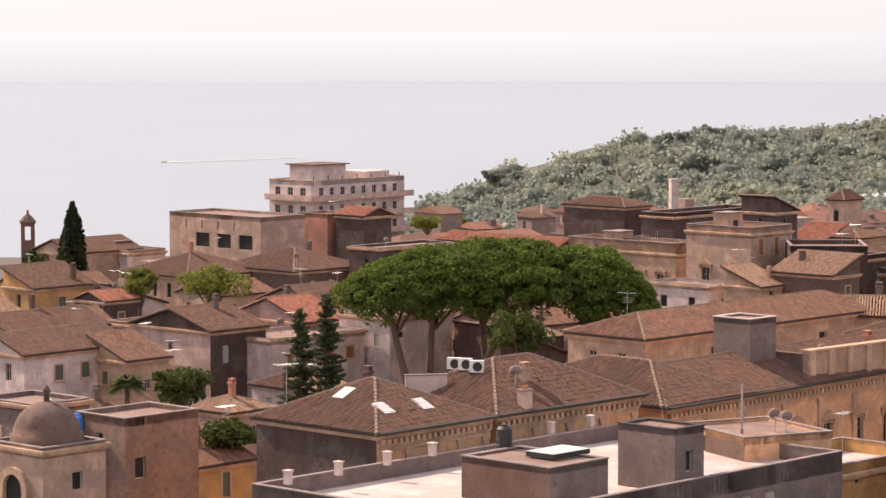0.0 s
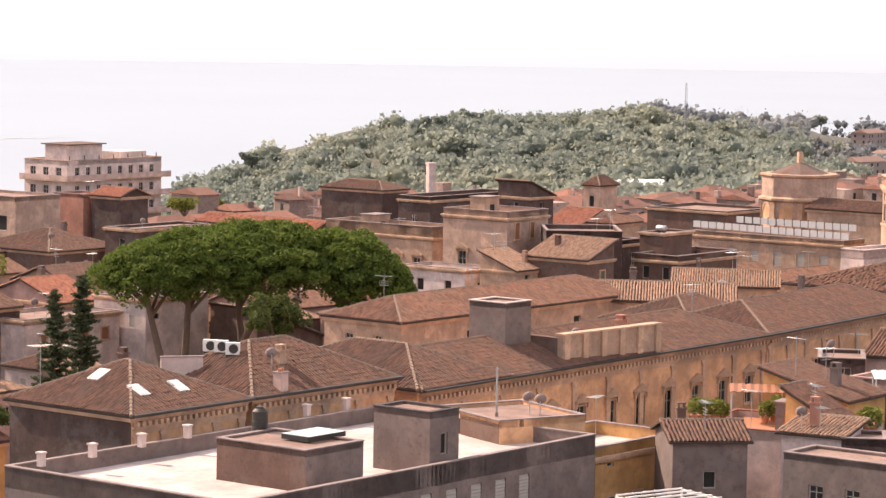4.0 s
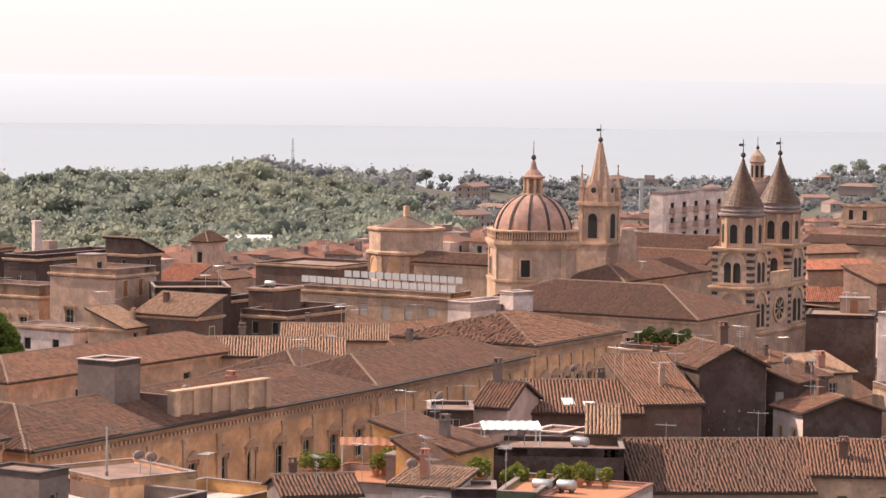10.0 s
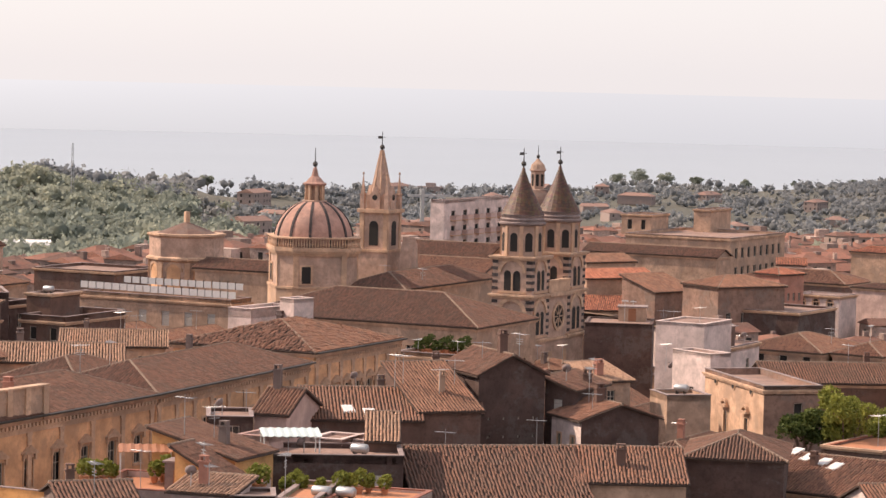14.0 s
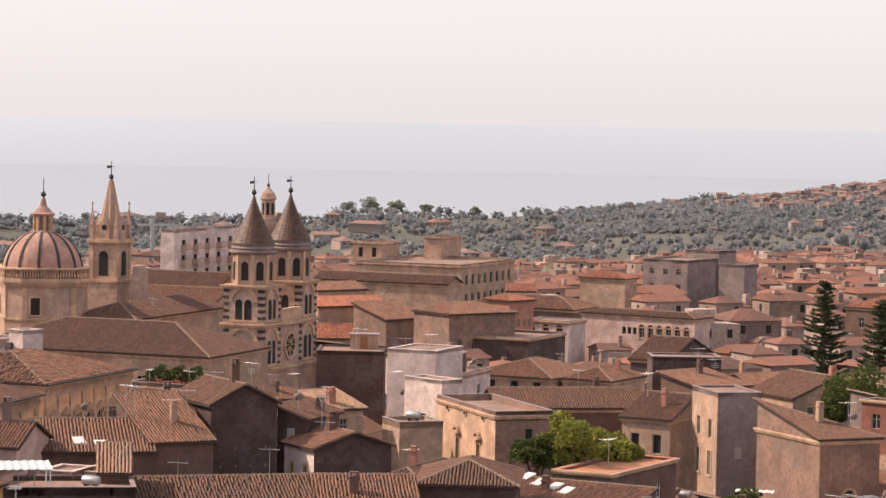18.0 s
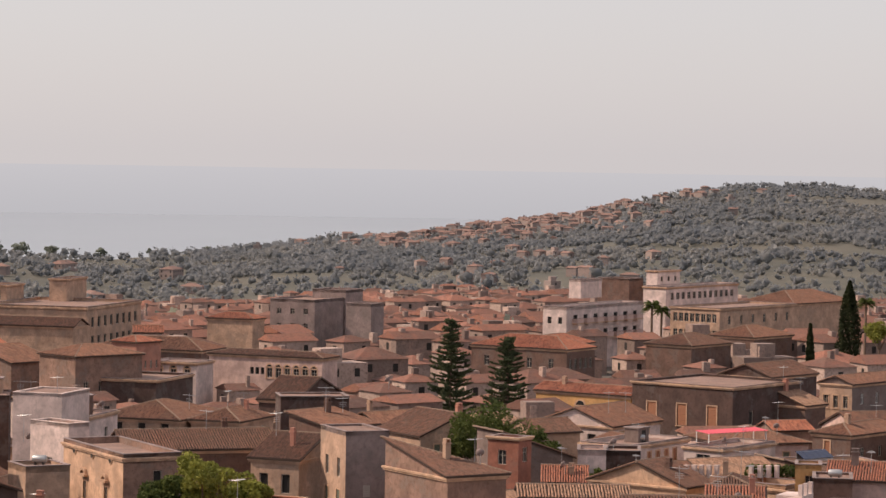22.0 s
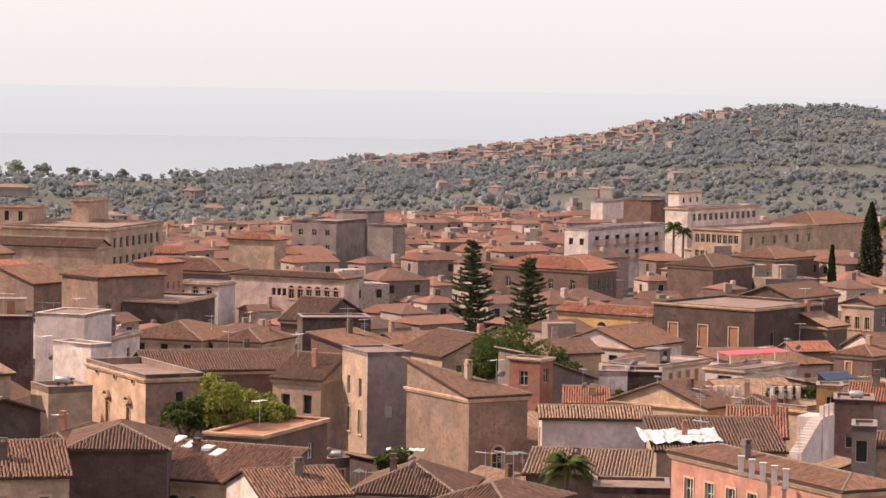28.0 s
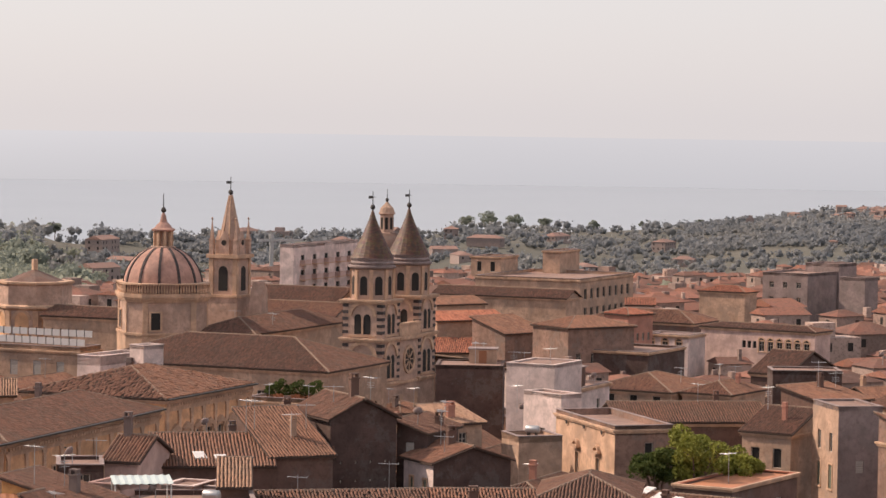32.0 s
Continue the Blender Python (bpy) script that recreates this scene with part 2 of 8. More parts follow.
# sea: bright hazy water with fine ripples
sm, sn, sl, sb = shader("sea", 0.32)
stc = sn.new("ShaderNodeTexCoord").outputs["Object"]
sl.new(mix(sn, sl, noise_node(sn, sl, stc, 0.003, 4.0), (0.235, 0.27, 0.30), (0.29, 0.325, 0.355)), sb.inputs["Base Color"])
sb.inputs["Specular Tint"].default_value = (0.96, 0.985, 1.0, 1)
M["sea"] = sm


# ---- mesh tools ----
class Mesh:
    """Corners and faces of one part, with a running transform."""

    def __init__(self):
        self.v, self.f, self.m = [], [], Matrix.Identity(4)

    def add(self, verts, faces):
        k = len(self.v)
        self.v += [tuple(self.m @ Vector(p)) for p in verts]
        self.f += [tuple(i + k for i in q) for q in faces]
        return self

    def box(self, x0, x1, y0, y1, z0, z1):
        return self.add([(x, y, z) for z in (z0, z1) for x, y in ((x0, y0), (x1, y0), (x1, y1), (x0, y1))],
                        [(3, 2, 1, 0), (4, 5, 6, 7), (0, 1, 5, 4), (1, 2, 6, 5), (2, 3, 7, 6), (3, 0, 4, 7)])

    def lathe(self, profile, n=16, a0=0.0, flat=False, cx=0.0, cy=0.0):
        """Turn (radius, height) pairs round z."""
        k = [(cx + r * math.cos(a0 + 2 * math.pi * i / n), cy + r * math.sin(a0 + 2 * math.pi * i / n), z) for r, z in profile for i in range(n)]
        q = [(j * n + i, j * n + (i + 1) % n, (j + 1) * n + (i + 1) % n, (j + 1) * n + i) for j in range(len(profile) - 1) for i in range(n)]
        q += [tuple(reversed(range(n))), tuple((len(profile) - 1) * n + i for i in range(n))]
        return self.add(k, q)

    def tube(self, a, b, r0, r1=None, n=6):
        a, b = Vector(a), Vector(b)
        r1 = r0 if r1 is None else r1
        q = (b - a).to_track_quat("Z", "Y")
        ring = lambda c, r: [tuple(c + q @ Vector((r * math.cos(2 * math.pi * i / n), r * math.sin(2 * math.pi * i / n), 0))) for i in range(n)]
        return self.add(ring(a, r0) + ring(b, r1), [(i, (i + 1) % n, n + (i + 1) % n, n + i) for i in range(n)] + [tuple(reversed(range(n))), tuple(range(n, 2 * n))])

    def ring(self, a, b, profile):
        """A closed profile of (outset, height) carried round the rectangle 2a by 2b."""
        n = len(profile)
        return self.add([(sx * (a + o), sy * (b + o), z) for sx, sy in ((-1, -1), (1, -1), (1, 1), (-1, 1)) for o, z in profile],
                        [(c * n + i, c * n + (i + 1) % n, (c + 1) % 4 * n + (i + 1) % n, (c + 1) % 4 * n + i) for c in range(4) for i in range(n)])

    def prism(self, outline, y0, y1):
        """An outline in x and z, pushed from y0 to y1."""
        n = len(outline)
        return self.add([(x, y0, z) for x, z in outline] + [(x, y1, z) for x, z in outline],
                        [tuple(range(n)), tuple(reversed(range(n, 2 * n)))] + [(i, i + n, (i + 1) % n + n, (i + 1) % n) for i in range(n)])

    def data(self, name, material, smooth=False):
        me = bpy.data.meshes.new(name)
        me.from_pydata(self.v, [], self.f)
        me.materials.append(material)
        if smooth:
            me.shade_smooth()
        me.update()
        return me


def put(name, me, parent=None, at=None, label=""):
    ob = new(name, me)
    if parent:
        ob.parent = parent
    if at is not None:
        ob.matrix_basis = at
    if label:
        ob["label"] = label
    return ob


def part(name, bm, material, parent, label="", at=None, smooth=False):
    return put(name, bm.data(name, material, smooth), parent, at, label)


def thing(name, x, y, z, rz=0.0, label="", category="", group="", kind=""):
    ob = new(name)
    ob.empty_display_size = 0.3
    ob.matrix_basis = pose(x, y, z, 0, 0, rz)
    return tagged(ob, label, category, group, kind)


def single(name, bm, material, m, label, category, group="", kind="", smooth=False):
    ob = put(name, bm.data(name, material, smooth), None, m)
    return tagged(ob, label, category, group, kind)


def array_mesh(name, verts, faces, material):
    """A large joined mesh from numpy corners and equal-sided faces."""
    me = bpy.data.meshes.new(name)
    n, k = faces.shape
    me.vertices.add(len(verts))
    me.vertices.foreach_set("co", np.ascontiguousarray(verts, dtype=np.float32).ravel())
    me.loops.add(n * k)
    me.loops.foreach_set("vertex_index", np.ascontiguousarray(faces, dtype=np.int32).ravel())
    me.polygons.add(n)
    me.polygons.foreach_set("loop_start", np.arange(0, n * k, k, dtype=np.int32))
    me.update(calc_edges=True)
    me.validate()
    me.materials.append(material)
    return me


# ---- land ----
AZ = (-30.0, -6.0, -1.5, -0.5, 0.0, 1.2, 2.0, 3.0, 4.2, 5.4, 7.0, 8.8, 11.1, 12.5, 14.5, 16.3, 20.0, 21.0, 23.5, 25.9, 27.5, 29.2, 30.9, 32.6, 33.8, 34.9, 36.2, 37.7, 39.4, 41.2, 45.0, 60.0)
DIP = (9.0, 9.0, 5.3, 3.98, 3.7, 3.3, 3.12, 2.72, 2.62, 2.42, 2.40, 2.24, 2.36, 2.26, 2.23, 2.32, 2.22, 2.02, 2.12, 1.90, 1.70, 1.62, 1.42, 1.19, 0.89, 0.64, 0.47, 0.48, 0.64, 0.81, 0.9, 0.9)
CREST_D = tuple(np.interp(AZ, (-6.0, -1.5, 0.0, 3.0, 9.0, 14.0, 20.0, 29.0, 36.3), (900.0, 960.0, 1050.0, 1150.0, 1250.0, 1650.0, 2200.0, 2700.0, 3000.0)))
CREST_Z = tuple(EYE - d * math.tan(radians(e)) - (5.0 if d < 1500 else 4.5) for d, e in zip(CREST_D, DIP))
Z900 = tuple(np.interp(AZ, (-6.0, -1.5, 0.0, 3.0, 6.0, 9.0, 14.0, 29.0), (-75.0, -58.0, -40.0, -31.0, -27.0, -23.0, -17.0, -14.0)))


def land(x, y):
    """The height of the ground."""
    az, d = math.degrees(math.atan2(x, y)), math.hypot(x, y)
    if abs(az) > 90:
        return 0.0
    z9, cd, cz = np.interp(az, AZ, Z900), np.interp(az, AZ, CREST_D), np.interp(az, AZ, CREST_Z)
    if cd > 1500:
        zm = min(cz, z9 - 22.0) if cz < 0 else -38.0
        ds, zs = (0, 560, 900, 1450, cd, cd + 300), (0, 0, z9, zm, cz, -95)
    else:
        ds, zs = (0, 520, 900, cd, cd + 150, cd + 500), (0, 0, z9, cz, cz, -95)
    z = float(np.interp(d, ds, zs))
    if d > 700:
        z += 3.0 * noise.noise((x * 0.004, y * 0.004, 0.0)) * min(1.0, (d - 700) / 400)
    return z


az_steps = np.concatenate([np.arange(-180, -16, 8.0), np.arange(-16, 50, 0.75), np.arange(50, 181, 8.0)])
d_steps = np.concatenate([[1.0], np.arange(100, 700, 100.0), np.arange(700, 3700, 50.0)])
gv = np.array([(d * math.sin(math.radians(a)), d * math.cos(math.radians(a)), 0) for d in d_steps for a in az_steps])
for row in gv:
    row[2] = land(row[0], row[1])
na = len(az_steps)
gf = np.array([(j * na + i, (j + 1) * na + i, (j + 1) * na + i + 1, j * na + i + 1) for j in range(len(d_steps) - 1) for i in range(na - 1)])[:, ::-1]
tagged(put("ground", array_mesh("ground", gv, gf, M["ground"])), "dusty streets, dry grass and orchard soil of the coastal land", "ground", "", "structure")

SEA = -60.0
sea_rings = Mesh()
sea_rings.add([(d * math.sin(radians(a)), d * math.cos(radians(a)), SEA) for d in (500, 1500, 3000, 4440) for a in range(0, 360, 6)],
              [(j * 60 + i, j * 60 + (i + 1) % 60, (j + 1) * 60 + (i + 1) % 60, (j + 1) * 60 + i) for j in range(3) for i in range(60)])
tagged(part("water", sea_rings, M["sea"], None), "calm pale sea glittering in haze", "sea", "", "structure")
# the sea's last miles: a glowing ring, horizon haze and sun glare painted in
bk, bn, bl, bb = shader("glowing sea backdrop", 1.0)
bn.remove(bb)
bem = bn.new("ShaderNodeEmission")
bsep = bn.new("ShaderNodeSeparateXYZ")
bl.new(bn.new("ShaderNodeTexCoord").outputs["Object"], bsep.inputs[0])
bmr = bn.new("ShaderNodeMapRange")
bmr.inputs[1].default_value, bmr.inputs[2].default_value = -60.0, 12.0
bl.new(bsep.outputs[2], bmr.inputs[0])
# painted glare: the ring glows brighter towards the sun's side, at low x
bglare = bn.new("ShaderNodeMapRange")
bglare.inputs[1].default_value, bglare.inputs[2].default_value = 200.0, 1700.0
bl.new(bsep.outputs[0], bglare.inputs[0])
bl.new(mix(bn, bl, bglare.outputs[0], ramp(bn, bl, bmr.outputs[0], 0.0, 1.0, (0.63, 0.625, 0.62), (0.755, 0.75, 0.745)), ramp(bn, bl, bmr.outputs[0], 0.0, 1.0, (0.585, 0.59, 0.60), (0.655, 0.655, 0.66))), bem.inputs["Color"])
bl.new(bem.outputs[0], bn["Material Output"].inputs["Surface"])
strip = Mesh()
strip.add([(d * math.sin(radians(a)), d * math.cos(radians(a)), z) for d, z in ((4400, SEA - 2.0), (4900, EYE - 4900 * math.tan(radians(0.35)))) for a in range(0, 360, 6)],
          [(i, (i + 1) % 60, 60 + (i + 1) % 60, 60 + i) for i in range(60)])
tagged(part("backdrop", strip, bk, None), "glowing backdrop of the last sea miles, haze and glare painted in", "sea", "", "structure")


# ---- building kit ----
WINDOWS = {}


def window_meshes(style, w, h):
    """The pieces of one window, hung at the middle of its sill, outside towards -y."""
    key = (style, round(w, 2), round(h, 2))
    if key in WINDOWS:
        return WINDOWS[key]
    out = []
    fr = Mesh()
    k = 0.07
    fr.box(-w / 2, -w / 2 + k, 0.12, 0.2, 0, h).box(w / 2 - k, w / 2, 0.12, 0.2, 0, h).box(-w / 2 + k, w / 2 - k, 0.12, 0.2, h - k, h).box(-w / 2 + k, w / 2 - k, 0.12, 0.2, 0, k)
    if style not in "dt":
        fr.box(-0.03, 0.03, 0.13, 0.19, k, h - k).box(-w / 2 + k, -0.03, 0.13, 0.19, h * 0.62, h * 0.62 + 0.05).box(0.03, w / 2 - k, 0.13, 0.19, h * 0.62, h * 0.62 + 0.05)
    main = fr.data("window", M["frame_white" if style in "wv" else "frame"])
    pane = Mesh().box(-w / 2, w / 2, 0.21, 0.23, 0, h)
    # styles d and t: a near-black sheet paints the unlit room
    out.append(("pane", pane.data("pane", M["opening_shade" if style in "dt" else "glass"])))
    if style in "bgco":
        sh = Mesh()
        hw = w / 2 - 0.02
        prof = [(0.1, h - 0.02), (0.1, 0.02)]
        for j in range(int(h / 0.22)):
            prof += [(0.035, 0.04 + j * 0.22), (0.07, 0.2 + j * 0.22)]
        k0 = len(prof)
        sh.add([(sx * hw, y0, z0) for sx in (-1, 1) for y0, z0 in prof], [(i, (i + 1) % k0, k0 + (i + 1) % k0, k0 + i) for i in range(k0)] + [tuple(range(k0)), tuple(range(k0, 2 * k0))])
        mat = {"b": "shutter_brown", "g": "shutter", "c": "shutter_grey", "o": "shutter"}[style]
        if style == "o":
            sh = Mesh()
            for s in (-1, 1):
                x0 = s * (w / 2 + w / 4)
                sh.box(x0 - w / 4 + 0.02, x0 + w / 4 - 0.02, -0.06, -0.01, 0, h)
        out.append(("shutter", sh.data("shutter", M[mat])))
    if style in "mpavbge":
        su = Mesh()
        t = 0.17
        top = h
        su.box(-w / 2 - t, -w / 2, -0.06, 0.05, -0.05, top + t).box(w / 2, w / 2 + t, -0.06, 0.05, -0.05, top + t).box(-w / 2, w / 2, -0.06, 0.05, top, top + t)
        su.box(-w / 2 - t - 0.08, w / 2 + t + 0.08, -0.14, 0.05, -0.17, -0.05)
        out.append(("surround", su.data("surround", M["trim"])))
    if style == "p":
        pe = Mesh()
        b, z = w / 2 + 0.45, h + 0.3
        pe.prism([(-b, z), (b, z), (b, z + 0.14), (0, z + 0.75), (-b, z + 0.14)], -0.3, -0.002)
        pe.prism([(-b * 0.7, z + 0.2), (b * 0.7, z + 0.2), (0, z + 0.55)], -0.32, -0.3)
        pe.box(-b + 0.1, -b + 0.35, -0.2, -0.002, h - 0.2, z).box(b - 0.35, b - 0.1, -0.2, -0.002, h - 0.2, z)
        out.append(("pediment", pe.data("pediment", M["trim"])))
    if style == "e":
        hood = Mesh()
        n = 8
        hood.prism([((w / 2 + 0.3) * math.cos(math.pi * i / n), h + 0.75 + (w / 2 + 0.15) * math.sin(math.pi * i / n)) for i in range(n + 1)] + [((w / 2 + 0.05) * math.cos(math.pi * i / n), h + 0.75 + (w / 2 - 0.1) * math.sin(math.pi * i / n)) for i in range(n, -1, -1)], -0.35, -0.002)
        hood.box(-w / 2 - 0.5, w / 2 + 0.5, -0.5, -0.002, h + 0.5, h + 0.75)
        out.append(("hood", hood.data("hood", M["trim"])))
    if style == "r":
        n = 12
        eye = Mesh().prism([(w * 0.68 * math.cos(math.tau * i / n), h / 2 + w * 0.68 * math.sin(math.tau * i / n)) for i in range(n)], -0.1, 0.0)
        out.append(("surround", eye.data("surround", M["trim"])))
        out.append(("oculus", Mesh().prism([(w * 0.48 * math.cos(math.tau * i / n), h / 2 + w * 0.48 * math.sin(math.tau * i / n)) for i in range(n)], -0.13, -0.11).data("oculus", M["opening_shade"])))
    if style == "a":
        ar = Mesh()
        n = 10
        pts = [((w / 2 + 0.2) * math.cos(math.pi * i / n), h + (w / 2 + 0.2) * math.sin(math.pi * i / n)) for i in range(n + 1)]
        inn = [((w / 2) * math.cos(math.pi * i / n), h + (w / 2) * math.sin(math.pi * i / n)) for i in range(n + 1)]
        ar.prism(pts + inn[::-1], -0.09, 0.0)
        out.append(("arch", ar.data("arch", M["trim"])))
        out.append(("fanlight", Mesh().prism([(x * 0.98, z) for x, z in inn], -0.02, -0.005).data("fanlight", M["glass"])))
    if style == "t":
        sl = Mesh().box(-w / 2 - 0.45, w / 2 + 0.45, -1.2, -0.002, -0.25, -0.05)
        out.append(("balcony", sl.data("balcony", M["trim"])))
        rl = Mesh().box(-w / 2 - 0.45, w / 2 + 0.45, -1.2, -1.1, -0.05, 0.85).box(-w / 2 - 0.45, -w / 2 - 0.35, -1.1, -0.01, -0.05, 0.85).box(w / 2 + 0.35, w / 2 + 0.45, -1.1, -0.01, -0.05, 0.85)
        out.append(("balcony_front", rl.data("balcony_front", M["rose"])))
    if style in "ho":
        ba = Mesh()
        ba.box(-w / 2 - 0.5, w / 2 + 0.5, -0.9, -0.002, -0.2, -0.05)
        for i in range(13):
            x = -w / 2 - 0.45 + i * (w + 0.9) / 12
            ba.box(x - 0.02, x + 0.02, -0.88, -0.84, -0.05, 0.95)
        ba.box(-w / 2 - 0.5, w / 2 + 0.5, -0.9, -0.82, 0.95, 1.0)
        out.append(("balcony", ba.data("balcony", M["iron"])))
    WINDOWS[key] = (main, out)
    return WINDOWS[key]


def openings(rows, length):
    """Rows of (count, sill, width, height, style[, from, to]) as single openings."""
    res = []
    for r in rows:
        n, sill, w, h, style = r[:5]
        a, b = (r[5], r[6]) if len(r) > 6 else (0.05, 0.95)
        for i in range(n):
            cx = (a + (b - a) * (i + 0.5) / n - 0.5) * length
            if abs(cx) + w / 2 < length / 2 - 0.1:
                res.append((cx, sill, w, h, style))
    return res


def facade(bm, length, height, holes):
    """A wall in the plane y = 0, seen from -y, with real openings."""
    xs = sorted({-length / 2, length / 2, *(round(c + s * w / 2, 3) for c, _, w, _, _ in holes for s in (-1, 1))})
    zs = sorted({0.0, height, *(round(v, 3) for _, z, _, h, _ in holes for v in (z, min(z + h, height - 0.05)))})
    free = {}
    for i in range(len(xs) - 1):
        for j in range(len(zs) - 1):
            x, z = (xs[i] + xs[i + 1]) / 2, (zs[j] + zs[j + 1]) / 2
            free[i, j] = not any(abs(x - c) < w / 2 and s < z < s + h for c, s, w, h, _ in holes)
    for (i, j), solid in free.items():
        x0, x1, z0, z1 = xs[i], xs[i + 1], zs[j], zs[j + 1]
        if solid:
            bm.add([(x0, 0, z0), (x1, 0, z0), (x1, 0, z1), (x0, 0, z1)], [(0, 1, 2, 3)])
        else:
            t = 0.3
            for a, b, near in (((x0, z0), (x1, z0), (i, j - 1)), ((x1, z0), (x1, z1), (i + 1, j)), ((x1, z1), (x0, z1), (i, j + 1)), ((x0, z1), (x0, z0), (i - 1, j))):
                if free.get(near, True):
                    bm.add([(a[0], 0, a[1]), (b[0], 0, b[1]), (b[0], t, b[1]), (a[0], t, a[1])], [(0, 1, 2, 3)])


def roof_planes(kind, w, d, h, over, pitch):
    """Sloping faces; each starts with its eave, seen from outside from left to right."""
    a, b = w / 2 + over, d / 2 + over
    z = h - over * pitch
    if kind == "hip":
        k = min(a, b)
        top = z + k * pitch
        ra, rb = a - k, b - k
        p = [(-ra, -rb, top), (ra, -rb, top), (ra, rb, top), (-ra, rb, top)]
        e = [(-a, -b, z), (a, -b, z), (a, b, z), (-a, b, z)]
        faces = [[e[i], e[(i + 1) % 4], p[(i + 1) % 4], p[i]] for i in range(4)]
        ridges = [(e[i], p[i]) for i in range(4)] + [(p[0], p[2])]
        return faces, ridges
    if kind == "gablex":
        top = z + b * pitch
        f = [[(-a, -b, z), (a, -b, z), (a, 0, top), (-a, 0, top)], [(a, b, z), (-a, b, z), (-a, 0, top), (a, 0, top)]]
        return f, [((-a, 0, top), (a, 0, top))]
    if kind == "gabley":
        top = z + a * pitch
        f = [[(a, -b, z), (a, b, z), (0, b, top), (0, -b, top)], [(-a, b, z), (-a, -b, z), (0, -b, top), (0, b, top)]]
        return f, [((0, -b, top), (0, b, top))]
    if kind == "quart":
        top = (-a, b, z + 2 * b * pitch)
        return [[(-a, -b, z), (a, -b, z), top], [(a, -b, z), (a, b, z), top]], [((a, -b, z), top)]
    lo, hi = z, z + 2 * (b if kind in ("shedf", "shedb") else a) * pitch
    if kind == "shedf":
        return [[(-a, -b, lo), (a, -b, lo), (a, b, hi), (-a, b, hi)]], [((-a, b, hi), (a, b, hi))]
    if kind == "shedb":
        return [[(a, b, lo), (-a, b, lo), (-a, -b, hi), (a, -b, hi)]], [((-a, -b, hi), (a, -b, hi))]
    if kind == "shedl":
        return [[(-a, b, lo), (-a, -b, lo), (a, -b, hi), (a, b, hi)]], [((a, -b, hi), (a, b, hi))]
    return [[(a, -b, lo), (a, b, lo), (-a, b, hi), (-a, -b, hi)]], [((-a, -b, hi), (-a, b, hi))]


TILE_RNG = np.random.default_rng(5)


def tile_mesh(faces, tw, tl, material, rough=1.0):
    """Half-round clay tiles laid in rows up the slope, each a little off its line."""
    V = []
    for face in faces:
        p = [np.array(q, float) for q in face]
        u = p[1] - p[0]
        u /= np.linalg.norm(u)
        n = np.cross(p[1] - p[0], p[2] - p[0])
        n /= np.linalg.norm(n)
        if n[2] < 0:
            n = -n
        v = np.cross(n, u)
        if v[2] < 0:
            v = -v
        q = np.array([((c - p[0]) @ u, (c - p[0]) @ v) for c in p])
        cols = np.arange(q[:, 0].min() + tw / 2, q[:, 0].max(), tw)
        for c in cols:
            hit = []
            for i in range(len(q)):
                a, b = q[i], q[(i + 1) % len(q)]
                if (a[0] - c) * (b[0] - c) < 0:
                    hit.append(a[1] + (b[1] - a[1]) * (c - a[0]) / (b[0] - a[0]))
            if len(hit) < 2 or max(hit) - min(hit) < tl * 0.4:
                continue
            v0 = np.arange(min(hit), max(hit) - tl * 0.3, tl)
            v1 = np.minimum(v0 + tl * 1.12, max(hit))
            k = len(v0)
            off = TILE_RNG.normal(0, 0.018 * rough, k) + 0.03 * math.sin(c * 1.7)
            lift = 0.03 + np.abs(TILE_RNG.normal(0, 0.012 * rough, k))
            r = tw * 0.35
            for s, top in ((-r, 0.0), (-r * 0.5, 0.078), (r * 0.5, 0.078), (r, 0.0)):
                for vv, up in ((v0, lift + 0.02), (v1, lift)):
                    V.append(p[0] + np.outer(c + s + off, u) + np.outer(vv, v) + np.outer(top * tw / 0.25 + up, n))
            V[-8:] = [np.stack(V[-8:], 1)]
    if not V:
        return None
    A = np.concatenate(V).reshape(-1, 3)
    m = len(A) // 8
    base = np.arange(m)[:, None, None] * 8
    quads = base + np.array([[0, 2, 3, 1], [2, 4, 5, 3], [4, 6, 7, 5]])[None]
    return array_mesh("roof_tiles", A, quads.reshape(-1, 4), material)


def tiled_roof(parent, faces, ridges, tile, tw=0.26, tl=0.5, rough=1.0):
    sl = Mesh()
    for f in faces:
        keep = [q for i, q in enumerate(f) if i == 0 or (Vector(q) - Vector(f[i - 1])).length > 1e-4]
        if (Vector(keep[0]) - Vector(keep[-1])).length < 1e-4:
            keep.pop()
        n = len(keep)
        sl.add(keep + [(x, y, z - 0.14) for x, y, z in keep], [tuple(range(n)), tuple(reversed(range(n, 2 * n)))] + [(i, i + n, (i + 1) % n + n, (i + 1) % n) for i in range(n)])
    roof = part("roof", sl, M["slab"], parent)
    me = tile_mesh(faces, tw, tl, M[tile], rough)
    if me:
        tagged(put("roof_tiles", me, roof), "", "", "", "stuff")
    if ridges:
        rg = Mesh()
        for a, b in ridges:
            a, b = Vector(a), Vector(b)
            if (b - a).length > 0.3:
                k = max(1, int((b - a).length / 0.55))
                for i in range(k):
                    p, q = a.lerp(b, i / k), a.lerp(b, (i + 1.08) / k)
                    rg.tube(p + Vector((0, 0, 0.05)), q + Vector((0, 0, 0.03)), 0.15, 0.12, 6)
        tagged(part("ridge", rg, M["ridge"], roof), "", "", "", "stuff")
    return roof


